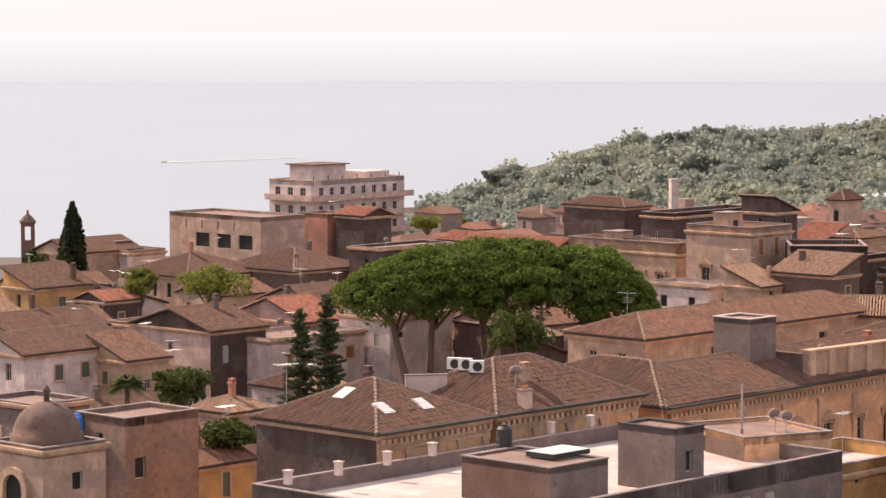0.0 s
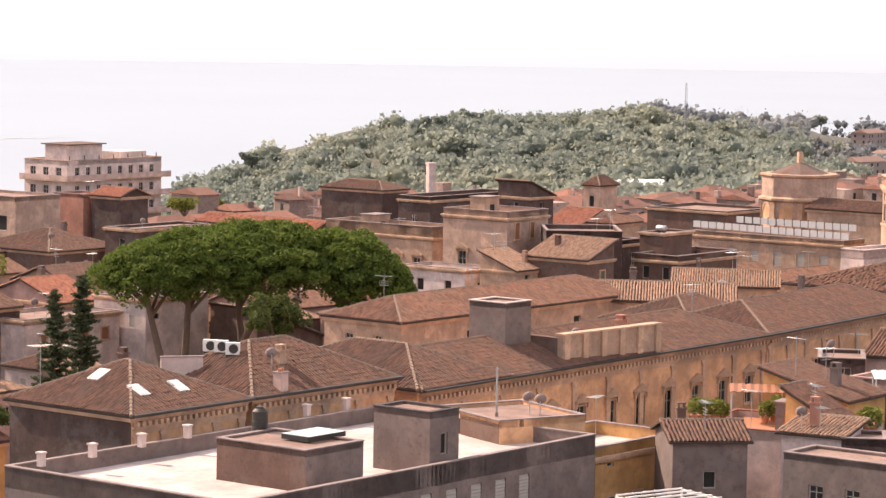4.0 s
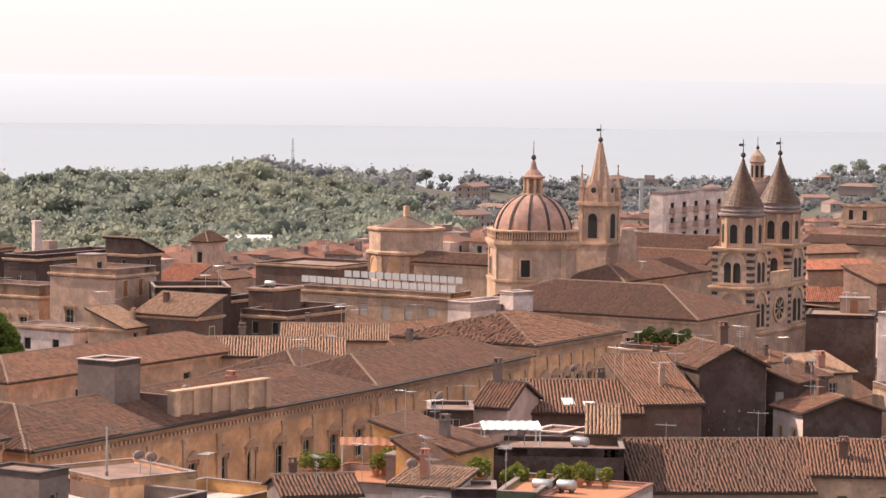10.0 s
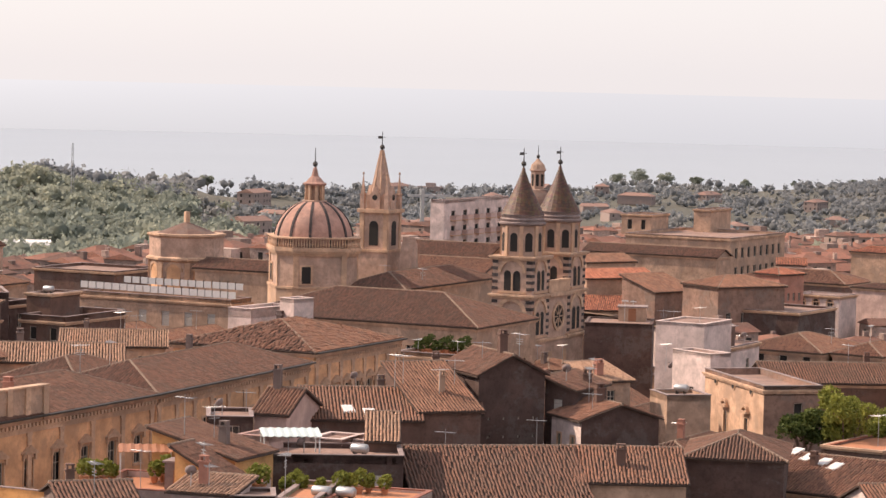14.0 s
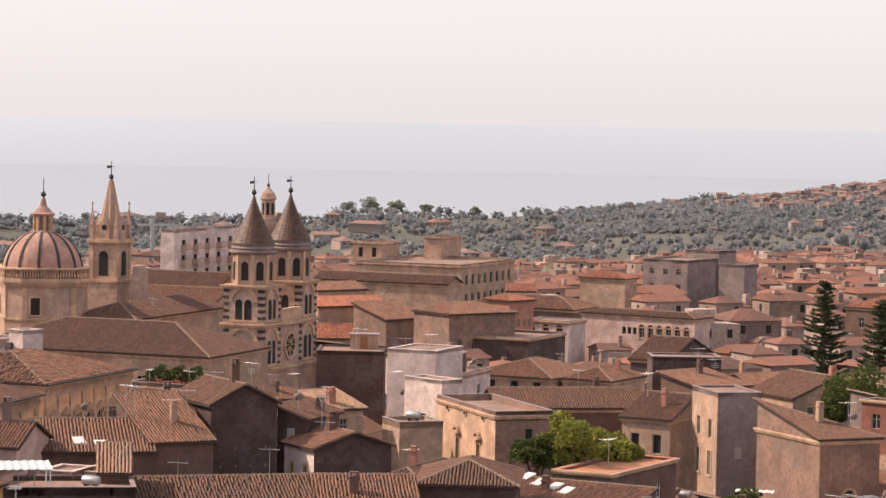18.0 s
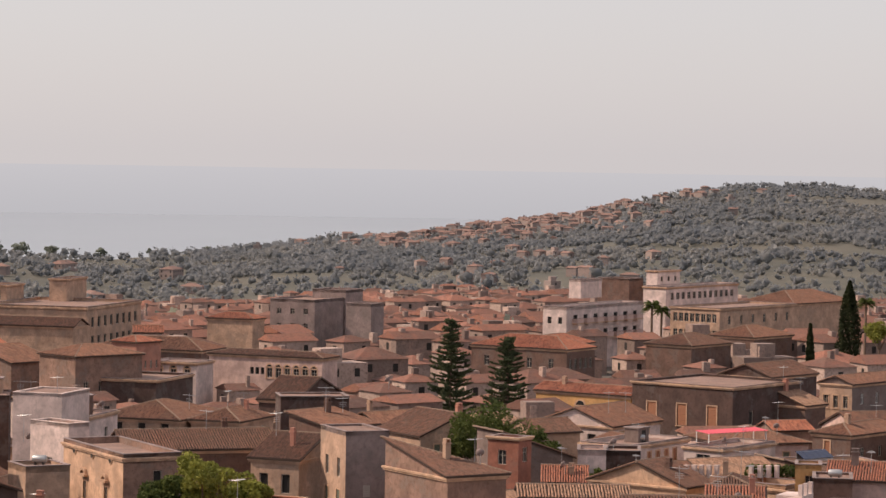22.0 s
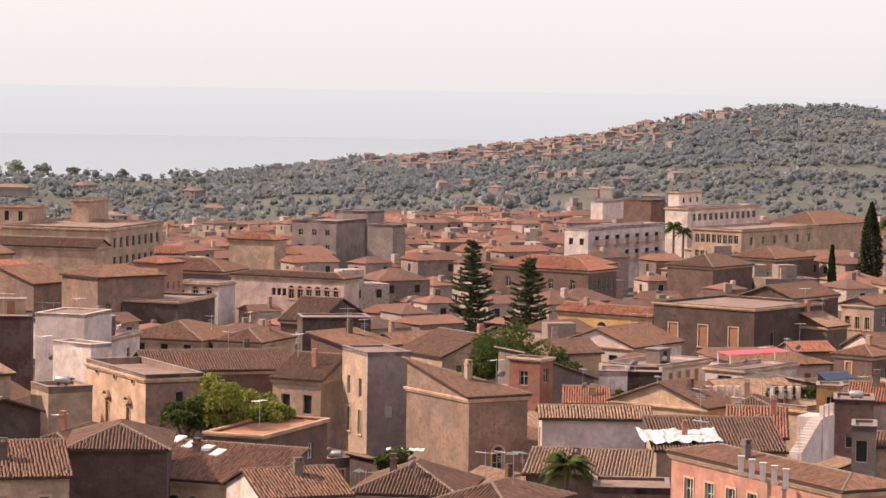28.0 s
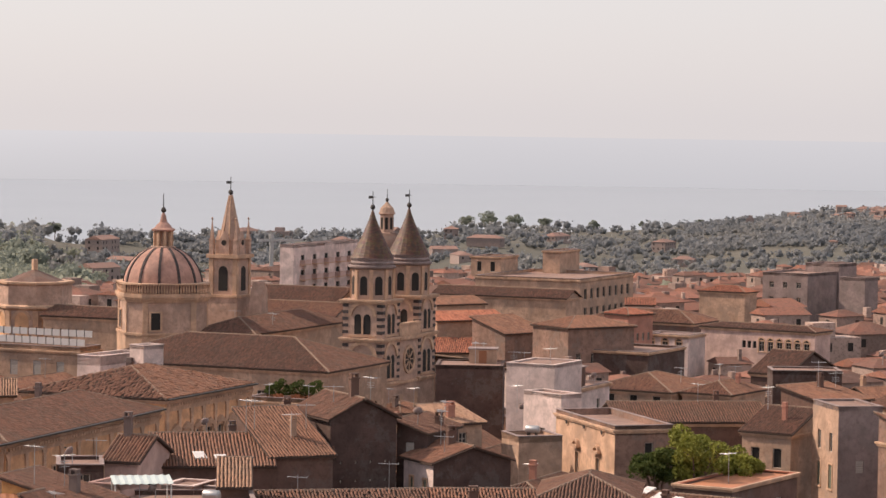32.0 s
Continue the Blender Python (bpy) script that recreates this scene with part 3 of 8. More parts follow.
def add_windows(parent, side, length, depth, holes):
    """Hang the windows of one side; the wall stands depth away from the middle."""
    turn = {"front": 0, "right": 90, "back": 180, "left": -90}[side]
    for cx, sill, w, h, style in holes:
        main, extra = window_meshes(style, w, h)
        ob = put("window", main, parent, pose(0, 0, 0, 0, 0, turn) @ pose(cx, -depth, sill))
        for nm, me in extra:
            put(nm, me, ob)


def chimney_mesh(w=0.6, d=0.5, h=1.6):
    c = Mesh().box(-w / 2, w / 2, -d / 2, d / 2, -0.6, h)
    c.box(-w / 2 - 0.08, w / 2 + 0.08, -d / 2 - 0.08, d / 2 + 0.08, h, h + 0.12)
    for s in (-1, 1):
        c.box(s * w * 0.35 - 0.06, s * w * 0.35 + 0.06, -d / 2, d / 2, h + 0.12, h + 0.4)
    c.box(-w / 2, w / 2, -d / 2, d / 2, h + 0.4, h + 0.5)
    return c


BOXES, ROOFED = [], []


def clear(x, y, rz, w, d, gap=0.6):
    """True where no building stands yet."""
    c, s = math.cos(radians(rz)), math.sin(radians(rz))
    own = [(x + c * a * w - s * b * d, y + s * a * w + c * b * d) for a in (-0.5, 0, 0.5) for b in (-0.5, 0, 0.5)]
    for X, Y, R, W, D in BOXES:
        if math.hypot(X - x, Y - y) > (W + D + w + d) * 0.75:
            continue
        C, S = math.cos(radians(R)), math.sin(radians(R))
        for px_, py_ in own:
            u, v = (px_ - X) * C + (py_ - Y) * S, -(px_ - X) * S + (py_ - Y) * C
            if abs(u) < W / 2 + gap and abs(v) < D / 2 + gap:
                return False
        for a in (-0.5, 0, 0.5):
            for b in (-0.5, 0, 0.5):
                qx, qy = X + C * a * W - S * b * D - x, Y + S * a * W + C * b * D - y
                if abs(qx * c + qy * s) < w / 2 + gap and abs(-qx * s + qy * c) < d / 2 + gap:
                    return False
    return True


def house(x, y, rz, w, d, h, roof="hip", wall="cream", tile="tile", front=(), left=(), right=(), z0=None, pitch=0.36, over=0.35, par=0.9,
          cornice="trim", label="", name="house", chim=(), side=None, deck="deck", tw=0.29, tl=0.52, rough=1.0, category="house", rim=None, order=0):
    """A building of rectangular plan; h is the height of its eaves or of its parapet's top above the town's ground level."""
    base = land(x, y) - 0.6 if z0 is None else z0
    H = h - base
    ob = thing(name, x, y, base, rz, label, category)
    BOXES.append((x, y, rz, w, d))
    ROOFED.append((x, y, rz, w, d, h, roof, pitch, par, ob))
    if z0 is None and math.hypot(x, y) < 400 and roof != "none":
        # plain openings where none are named
        wr = random.Random(int(x * 7 + y * 13))
        eave = h - (par if roof == "flat" else 0.0)
        st, ww = wr.choice("sgbcdsd"), wr.choice((0.8, 0.9, 1.1))
        if left == () and wr.random() < 0.85:
            left = [(max(1, int(d / wr.uniform(3.0, 4.5))), eave - wr.uniform(2.4, 3.2), ww, wr.choice((1.3, 1.7, 2.0)), st, wr.uniform(0, 0.2), wr.uniform(0.75, 1.0))]
        if front == () and wr.random() < 0.85:
            front = [(max(1, int(w / wr.uniform(3.0, 4.5))), eave - wr.uniform(2.4, 3.2), ww, wr.choice((1.3, 1.7, 2.0)), st, wr.uniform(0, 0.25), wr.uniform(0.75, 1.0))]
    bm = Mesh()
    sides = {"front": (w, d / 2, front), "right": (d, w / 2, right), "back": (w, d / 2, ()), "left": (d, w / 2, left)}
    made = {}
    for s, (length, depth, rows) in sides.items():
        holes = [(c, z - base, ww, hh, st) for c, z, ww, hh, st in openings(rows, length) if z - base > 0.1 and z + hh < h - 0.1]
        made[s] = holes
        bm.m = pose(0, 0, 0, 0, 0, {"front": 0, "right": 90, "back": 180, "left": -90}[s]) @ pose(0, -depth, 0)
        if side and s == "left":
            flank = Mesh()
            flank.m = bm.m
            facade(flank, length, H, holes)
            part("flank_wall", flank, M[side], ob)
        else:
            facade(bm, length, H, holes)
    bm.m = Matrix.Identity(4)
    a, b = w / 2, d / 2
    if roof == "gablex":
        t = H + b * pitch
        for s in (-1, 1):
            bm.add([(s * a, -b, H), (s * a, b, H), (s * a, 0, t)], [(0, 1, 2)])
    elif roof == "gabley":
        t = H + a * pitch
        for s in (-1, 1):
            bm.add([(-a, s * b, H), (a, s * b, H), (0, s * b, t)], [(0, 1, 2)])
    elif roof == "quart":
        t = H + 2 * b * pitch
        bm.add([(-a, -b, H), (-a, b, H), (-a, b, t)], [(0, 1, 2)])
        bm.add([(a, b, H), (-a, b, H), (-a, b, t)], [(0, 1, 2)])
    elif roof.startswith("shed"):
        rise = 2 * (b if roof in ("shedf", "shedb") else a) * pitch
        z = {"shedf": (0, 0, rise, rise), "shedb": (rise, rise, 0, 0), "shedl": (0, rise, rise, 0), "shedr": (rise, 0, 0, rise)}[roof]
        c = [(-a, -b), (a, -b), (a, b), (-a, b)]
        for i in range(4):
            j = (i + 1) % 4
            bm.add([(*c[i], H), (*c[j], H), (*c[j], H + z[j]), (*c[i], H + z[i])], [(0, 1, 2, 3)])
    body = part("wall", bm, M[wall], ob)
    for s, (length, depth, rows) in sides.items():
        add_windows(ob, s, length, depth, made[s])
    if roof == "flat":
        t = 0.28
        part("roof", Mesh().box(-a + 0.01, a - 0.01, -b + 0.01, b - 0.01, H - par - 0.25, H - par), M[deck], ob)
        pr = Mesh().ring(a, b, [(0, H - par - 0.3), (0, H), (-t, H), (-t, H - par - 0.3)])
        cp = Mesh().ring(a, b, [(0.06, H), (0.06, H + 0.08), (-t - 0.05, H + 0.08), (-t - 0.05, H)])
        pp = part("parapet", pr, M[wall], ob)
        part("coping", cp, M[rim or "concrete"], pp)
    else:
        faces, ridges = roof_planes(roof, w, d, H + 0.16, over, pitch)
        tiled_roof(ob, faces, ridges, tile, tw, tl, rough)
    if cornice:
        z = H - (par + 0.15 if roof == "flat" else 0.42)
        c = Mesh().ring(a, b, [(0.003, z), (0.16, z), (0.16, z + 0.19), (0.28, z + 0.2), (0.28, z + 0.39), (0.003, z + 0.4)])
        part("cornice", c, M[cornice], ob)
    if order:
        # giant pilasters, string courses and a row of dentils along the street front
        top = H - 0.45
        for i in range(order + 1):
            px_ = -a + 0.45 + i * (w - 0.9) / order
            pil = part("pilaster", Mesh().prism([(px_ - 0.28, 0), (px_ + 0.28, 0), (px_ + 0.28, top - 1.1), (px_ + 0.38, top - 1.0), (px_ + 0.38, top - 0.8), (px_ - 0.38, top - 0.8), (px_ - 0.38, top - 1.0), (px_ - 0.28, top - 1.1)], -b - 0.16, -b), M[cornice], ob)
        part("frieze", Mesh().box(-a, a, -b - 0.1, -b - 0.002, top - 0.8, top - 0.45).box(-a, a, -b - 0.22, -b - 0.002, top - 0.45, top - 0.3), M[cornice], ob)
        part("string_course", Mesh().box(-a, a, -b - 0.18, -b - 0.002, H * 0.48, H * 0.48 + 0.25), M[cornice], ob)
        part("gutter", Mesh().box(-a - 0.3, a + 0.3, -b - 0.75, -b - 0.28, H - 0.02, H + 0.12), M["iron"], ob)
        dn = Mesh()
        k = int(w / 0.55)
        for i in range(k):
            x0 = -a + (i + 0.25) * w / k
            dn.box(x0, x0 + 0.28, -b - 0.42, -b - 0.16, top - 0.3, top + 0.02)
        tagged(part("cornice_moulding", dn, M[cornice], ob), "", "", "", "stuff")
    for cx, cy, ch in chim:
        part("chimney", chimney_mesh(), M["brown" if wall != "white" else "white"], ob, at=pose(cx, cy, H + ch))
    return ob


# ---- special buildings ----
def small_church(x, y, rz, w, d, h, roof, wall, tile, label="", **o):
    ob = house(x, y, rz, w, d, h, roof, wall, tile, label=label, **o)
    H = h - (land(x, y) - 0.6)
    dome = Mesh()
    r = min(w, d) * 0.42
    dome.lathe([(r * 1.1, H - 0.6), (r * 1.1, H + 0.5), (r, H + 0.5)] + [(r * math.cos(a), H + 0.5 + r * 0.95 * math.sin(a)) for a in (0.3, 0.6, 0.9, 1.2, 1.45)], 16)
    dome.lathe([(0.22, H + 0.4 + r), (0.16, H + 0.9 + r), (0.3, H + 1.05 + r), (0.05, H + 1.5 + r)], 8)
    part("dome", dome, M["brown"], ob, smooth=True)
    arch = Mesh()
    n = 10
    for i in range(n):
        a, b = math.pi * i / n, math.pi * (i + 1) / n
        arch.prism([(1.5 * math.cos(a), H - 3 + 1.5 * math.sin(a)), (1.5 * math.cos(b), H - 3 + 1.5 * math.sin(b)), (1.0 * math.cos(b), H - 3 + math.sin(b)), (1.0 * math.cos(a), H - 3 + math.sin(a))], -0.35, 0.0)
    arch.box(-1.5, -1.0, -0.35, 0, H - 6, H - 3).box(1.0, 1.5, -0.35, 0, H - 6, H - 3)
    part("bell_arch", arch, M["trim"], ob, at=pose(0, 0, 0, 0, 0, -90) @ pose(0, -w / 2, 0))
    # flat near-black sheet on the wall: the niche's shade is painted
    part("bell_niche_shade", Mesh().prism([(math.cos(math.pi * i / n), H - 3 + math.sin(math.pi * i / n)) for i in range(n + 1)] + [(-1, H - 6), (1, H - 6)], -0.03, -0.005), M["opening_shade"], ob, at=pose(0, 0, 0, 0, 0, -90) @ pose(0, -w / 2, 0))
    return ob


def hotel(x, y, rz, w, d, h, roof, wall, tile, label="", **o):
    d = 11.0
    rows = [(8, h - 3.4 - 3.3 * k, 1.1, 2.1, "s") for k in range(3)]
    ob = house(x, y, rz, w, d, h, roof, wall, tile, label=label, front=rows, left=[(3, r[1], 1.4, 2.1, "s") for r in rows], cornice=None, rim="trim", **o)
    H = h - (land(x, y) - 0.6)
    a, b = w / 2, d / 2
    for k in range(3):
        z = H - 3.7 - 3.3 * k
        slab = Mesh().box(-a - 1.3, a + 1.3, -b - 1.3, -b - 0.01, z, z + 0.22).box(-a - 1.3, -a - 0.01, -b, b, z, z + 0.22)
        ba = part("balcony", slab, M["trim"], ob)
        rail = Mesh().box(-a - 1.3, a + 1.3, -b - 1.3, -b - 1.22, z + 0.22, z + 1.1).box(-a - 1.3, -a - 1.22, -b - 1.22, b, z + 0.22, z + 1.1)
        part("railing", rail, M["rose"], ba)
    pent = Mesh().box(-a * 0.75, -a * 0.05, -b * 0.5, b * 0.6, H - 0.6, H + 2.6).box(a * 0.35, a * 0.9, -b * 0.5, b * 0.5, H - 0.6, H + 1.0)
    pp = part("penthouse", pent, M["white"], ob)
    part("slab", Mesh().box(-a * 0.8, 0.0, -b * 0.6, b * 0.7, H + 2.6, H + 2.8), M["brown"], pp)
    for i in range(7):
        part("roof_post", Mesh().tube((-a + 1 + i * (w - 2) / 6, -b + 0.4, H), (-a + 1 + i * (w - 2) / 6, -b + 0.4, H + 0.8), 0.09), M["lava"], ob)
    return ob


def attic_wall(x, y, rz, w, z0, z1, label):
    """A solid attic with piers and a moulded coping, standing on the eaves below."""
    ob = thing("attic", x, y, z0, rz, label, "wall")
    h = z1 - z0
    part("wall", Mesh().box(-w / 2, w / 2, 0.1, 0.7, -0.4, h), M["cream"], ob)
    part("return_wall", Mesh().box(-w / 2, -w / 2 + 0.6, 0.7, 4.2, -0.4, h * 0.9), M["brown"], ob)
    part("coping", Mesh().box(-w / 2 - 0.12, w / 2 + 0.12, -0.05, 0.85, h, h + 0.14), M["trim"], ob)
    for i in range(6):
        u = -w / 2 + 0.35 + i * (w - 0.7) / 5
        part("pier", Mesh().box(u - 0.32, u + 0.32, -0.08, 0.1, -0.3, h), M["trim"], ob)
    return ob


# ---- the town, house by house ----
house(7.4, 181.7, 47.0, 36.0, 19.0, 13.0, 'flat', 'grey', 'tile', label='grey apartment block with a white sheeted roof terrace', par=1.0, deck='bitumen', cornice=None, name='terrace_block', category='building')
# left flank in the dark wall material: its lack of sun painted on
house(-4.8, 194.2, 47.0, 11.1, 11.5, 14.5, 'hip', 'ochre', 'tile_dark', label='ochre palace wing under a hipped clay-tile roof', pitch=0.45, side='dark', left=[(2, 8, 0.9, 1.8, 'w', 0.1, 0.6)], front=[(3, 6, 1.2, 2.4, 'g')], order=4, name='palace')
house(4.9, 204.3, 46.0, 15.1, 11.2, 14.5, 'hip', 'ochre', 'tile_dark', label='ochre palace wing with rooftop machines', pitch=0.5, name='palace', front=[(3, 5, 1.3, 2.6, 'g')], order=4)
house(28.6, 230.1, 48.0, 49.3, 11.5, 13.2, 'hip', 'ochre', 'tile_dark', label='long ochre palace with pedimented windows and dentilled cornice', pitch=0.36, name='palace', front=[(10, 7.5, 1.3, 2.4, 'p', 0.12, 0.99), (10, 2.4, 1.4, 2.6, 'g', 0.12, 0.99)], order=10)
house(13.9, 217.3, 47.0, 11.0, 16.1, 13.3, 'hip', 'ochre', 'tile_dark', label='palace side wing turning back under long tiled slopes', pitch=0.42, name='palace')
house(55.2, 260.9, 50.9, 31.8, 11.5, 13.2, 'hip', 'ochre', 'tile_dark', label='ochre palace with pilasters and two rows of windows', pitch=0.34, front=[(9, 8.0, 1.1, 2.2, 'm'), (9, 3, 1.3, 3.2, 'p')], order=9, name='palace')
attic_wall(33.4, 227.1, 43.3, 12.5, 13.2, 15.6, 'attic parapet of weathered stone over a palace cornice')
house(72.7, 289.5, 47.6, 19.6, 16.4, 13.4, 'hip', 'ochre', 'tile', label='palace with slipped, broken roof tiles', pitch=0.27, rough=5.0, left=[(5, 7, 1.2, 2.2, 'm')], front=[(7, 7.4, 1.2, 2.4, 'p'), (7, 2.5, 1.3, 2.4, 'p')], order=7, name='palace')
house(23.9, 224.7, 47.0, 3.4, 3.6, 18.2, 'flat', 'grey', 'tile', label='brown rooftop stair house', z0=9, par=0.12, cornice=None, name='stair_house', category='building', rim='bitumen')
house(27.6, 270.6, 47.0, 37.7, 9.0, 13.0, 'hip', 'cream', 'tile', label='palace courtyard wing with long tiled roof', front=[(2, 10, 1.2, 1.6, 'd')])
house(44.9, 259.9, 46.6, 12.6, 9.8, 13.0, 'hip', 'cream', 'tile_dark', label='palace rear wing with hipped tiled roof', pitch=0.4, cornice=None)
house(5.7, 175.7, 47.0, 5.5, 7.3, 14.6, 'flat', 'grey', 'tile', label='stair house with a brown render and a glazed roof light', z0=11.5, par=0.1, cornice=None, name='stair_house', category='building', rim='concrete', side='brown')
house(13.9, 180.3, 47.0, 3.0, 4.6, 16.0, 'flat', 'grey', 'tile', label='grey rooftop room with dark slab roof', z0=11.5, par=0.1, cornice=None, name='stair_house', category='building', rim='lava', front=[(1, 13.2, 0.7, 1.4, 'd')])
house(30.2, 179.5, 40.0, 7.5, 7.0, 8.1, 'flat', 'yellow', 'tile', label='low yellow house below an open pergola', par=0.2, cornice=None)
house(21.7, 195.5, 26.2, 7.0, 8.0, 13.6, 'flat', 'ochre', 'tile', label='ochre apartment block beside a roof terrace', par=0.2, cornice=None, name='apartment_block', category='building', deck='deck', rim='concrete', side='brown', front=[(1, 11.6, 0.9, 1.9, 'c', 0.6, 1.0), (1, 11.6, 1.2, 1.9, 'd', 0.1, 0.5), (3, 8, 1.1, 1.6, 's')], left=[(1, 11.8, 1.0, 1.6, 'd', 0.1, 0.5)])
house(28.0, 198.4, 46.3, 10.4, 7.6, 11.5, 'flat', 'yellow', 'tile', label='yellow apartment block with a white roof terrace', par=0.9, cornice='trim', deck='bitumen', name='apartment_block', category='building', left=[(2, 9.0, 0.9, 1.2, 'w'), (2, 5.5, 1.0, 2.2, 'd')], front=[(1, 10.0, 0.8, 0.8, 'd', 0.0, 0.35), (3, 6.5, 1.0, 1.4, 'g')])
house(-39.5, 283.4, 47.0, 13.4, 9.1, 9.0, 'gablex', 'white', 'tile_dark', label='cream house with tiled roof and balcony washing', front=[(3, 6.2, 1.0, 1.5, 'g', 0.2, 0.95), (3, 2.5, 1.0, 1.8, 'd')])
house(-31.3, 283.0, 47.0, 5.5, 5.5, 8.0, 'shedf', 'cream', 'tile', label='cream house under brown tiles', front=[(1, 5, 0.8, 1, 's')])
house(-42.2, 292.7, 47.0, 12.6, 8.3, 10.0, 'gablex', 'cream', 'tile_dark', label='cream house with weathered tiled roof')
house(-49.9, 359.1, 47.0, 9.6, 6.0, 8.0, 'shedf', 'yellow', 'tile_dark', label='yellow low house with two green doors', front=[(2, 4.5, 1.2, 2.2, 'g', 0.3, 1)])
house(-41.6, 351.2, 47.0, 5.5, 5.5, 7.0, 'gablex', 'dark', 'tile_red', label='dark shed with red tile roof')
house(-34.9, 330.5, 47.0, 5.5, 6.5, 6.5, 'flat', 'yellow', 'tile', label='yellow house with roof terrace', par=0.5)
# lit flank rose, front dark: the shade is put into the wall colour
house(-26.6, 308.0, 47.0, 8.1, 12.8, 8.5, 'gablex', 'dark', 'tile_dark', label='pink house with its shaded front painted dark', side='rose', left=[(1, 6, 0.7, 0.9, 's')], front=[(2, 5, 0.9, 1.9, 'c')], pitch=0.3)
house(-17.6, 320.8, 47.0, 6.4, 12.4, 8.0, 'gablex', 'pink', 'tile_red', label='house with red tile roof')
house(-16.5, 310.1, 47.0, 14.3, 8.0, 7.5, 'flat', 'white', 'tile', label='white house with flat roof', par=0.3)
house(-5.3, 317.1, 47.0, 10.0, 7.9, 9.0, 'flat', 'white', 'tile', label='white block behind stone pines', par=0.4, front=[(1, 6.6, 1.4, 0.7, 'd', 0.0, 0.3)])
house(-19.1, 253.0, 47.0, 5.5, 5.5, 7.0, 'hip', 'pink', 'tile_pale', label='small house with bleached tiles')
house(-19.2, 226.4, 47.0, 6.0, 5.5, 6.5, 'shedf', 'yellow', 'tile', label='yellow outhouse with tiled roof')
house(-22.5, 208.2, 47.0, 7.1, 5.5, 13.0, 'flat', 'weathered', 'tile', label='tall bare grey cement block', par=0.3, front=[(1, 8.5, 1.0, 1.6, 'd', 0.05, 0.35)], cornice=None)
house(-25.9, 206.9, 49.9, 2.6, 4.3, 11.2, 'flat', 'cream', 'tile', label='grey cement house with water tank', par=0.15, cornice=None, front=[(1, 7.0, 1.0, 1.8, 'd')], left=[(1, 7.0, 1.0, 1.6, 'd', 0.5, 1.0)])
small_church(-27.1, 193.5, 47.0, 5.5, 5.8, 13.0, 'flat', 'stone', 'tile', label='small church with dome and bell niche', par=0.4, name='church', category='church')
house(-32.2, 222.6, 47.0, 5.5, 7.0, 12.0, 'flat', 'grey', 'tile', label='grey cement house behind the church', par=0.3)
house(-29.3, 403.8, 47.0, 8.5, 19.0, 14.0, 'flat', 'stone', 'tile', label='beige warehouse with open upper storey', par=0.3, left=[(3, 9.3, 2.9, 2.1, 'd', 0.25, 0.95), (4, 11.9, 0.3, 1.2, 'd', 0.1, 0.8)], name='warehouse', category='building', cornice=None)
house(-16.9, 412.1, 47.0, 5.5, 6.0, 13.5, 'flat', 'salmon', 'tile', label='tall plain salmon rendered block', par=0.3, cornice=None)
house(-11.4, 407.4, 47.0, 5.5, 5.8, 13.5, 'gabley', 'dark', 'tile_red', label='dark tower house with red tiles')
hotel(-19.6, 528.9, 47.0, 24.4, 5.6, 12.0, 'flat', 'white', 'tile', label='white seafront hotel with balconies on every floor', par=0.6, name='hotel', category='hotel')
house(-51.8, 413.4, 47.0, 12.5, 9.0, 8.0, 'gablex', 'cream', 'tile_dark', label='church nave with brown tiled roof')
house(-45.9, 415.9, 47.0, 7.3, 7.6, 8.0, 'flat', 'white', 'tile', label='white low house with roof terrace', par=0.6, left=[(2, 5, 0.9, 1.3, 's')])
house(-33.7, 384.0, 47.0, 14.3, 13.1, 7.5, 'hip', 'cream', 'tile_dark', label='house with large brown hipped roof')
house(-20.5, 386.4, 47.0, 12.8, 13.8, 8.0, 'hip', 'brown', 'tile_dark', label='plastered house with brown hipped roof')
house(-15.9, 340.1, 47.0, 7.6, 9.7, 8.0, 'gablex', 'cream', 'tile_dark', label='cream house with brown gable roof')
house(-5.7, 386.1, 47.0, 14.4, 5.5, 11.0, 'flat', 'dark', 'tile', label='dark rubble-walled house with flat roof', par=0.3)
house(9.2, 388.3, 47.0, 5.5, 21.3, 11.0, 'gabley', 'cream', 'tile_red', label='house with long red tile roof')
house(25.3, 376.0, 47.0, 5.5, 18.2, 12.5, 'flat', 'cream', 'tile', label='long cream palace with stone cornice', par=1.6, left=[(5, 6, 1.2, 2.4, 'p')], name='palace')
house(25.1, 436.2, 47.0, 6.1, 12.0, 13.0, 'hip', 'dark', 'tile_dark', label='dark lava house with tiled roof')
house(38.6, 427.1, 47.0, 20.7, 5.9, 13.0, 'flat', 'dark', 'tile', label='dark lava terrace house', par=0.8, left=[(1, 9, 0.9, 1.2, 'w')])
house(37.7, 361.8, 47.0, 8.7, 10.2, 15.5, 'flat', 'stone', 'tile', label='stone palace pavilion with two pedimented windows', par=1.0, left=[(2, 7.6, 1.3, 2.6, 'p', 0.08, 0.98)], name='palace')
house(45.2, 393.9, 47.0, 5.5, 5.5, 15.0, 'shedr', 'dark', 'tile_dark', label='dark rubble house beside a palace')
house(55.4, 420.5, 47.0, 5.5, 6.2, 9.0, 'shedl', 'white', 'tile_red', label='white-walled house with tiles of bright red', left=[(2, 6, 1.0, 1.6, 's')])
house(60.9, 418.6, 47.0, 7.1, 5.5, 9.5, 'hip', 'cream', 'tile', label='plastered house with brown hipped roof')
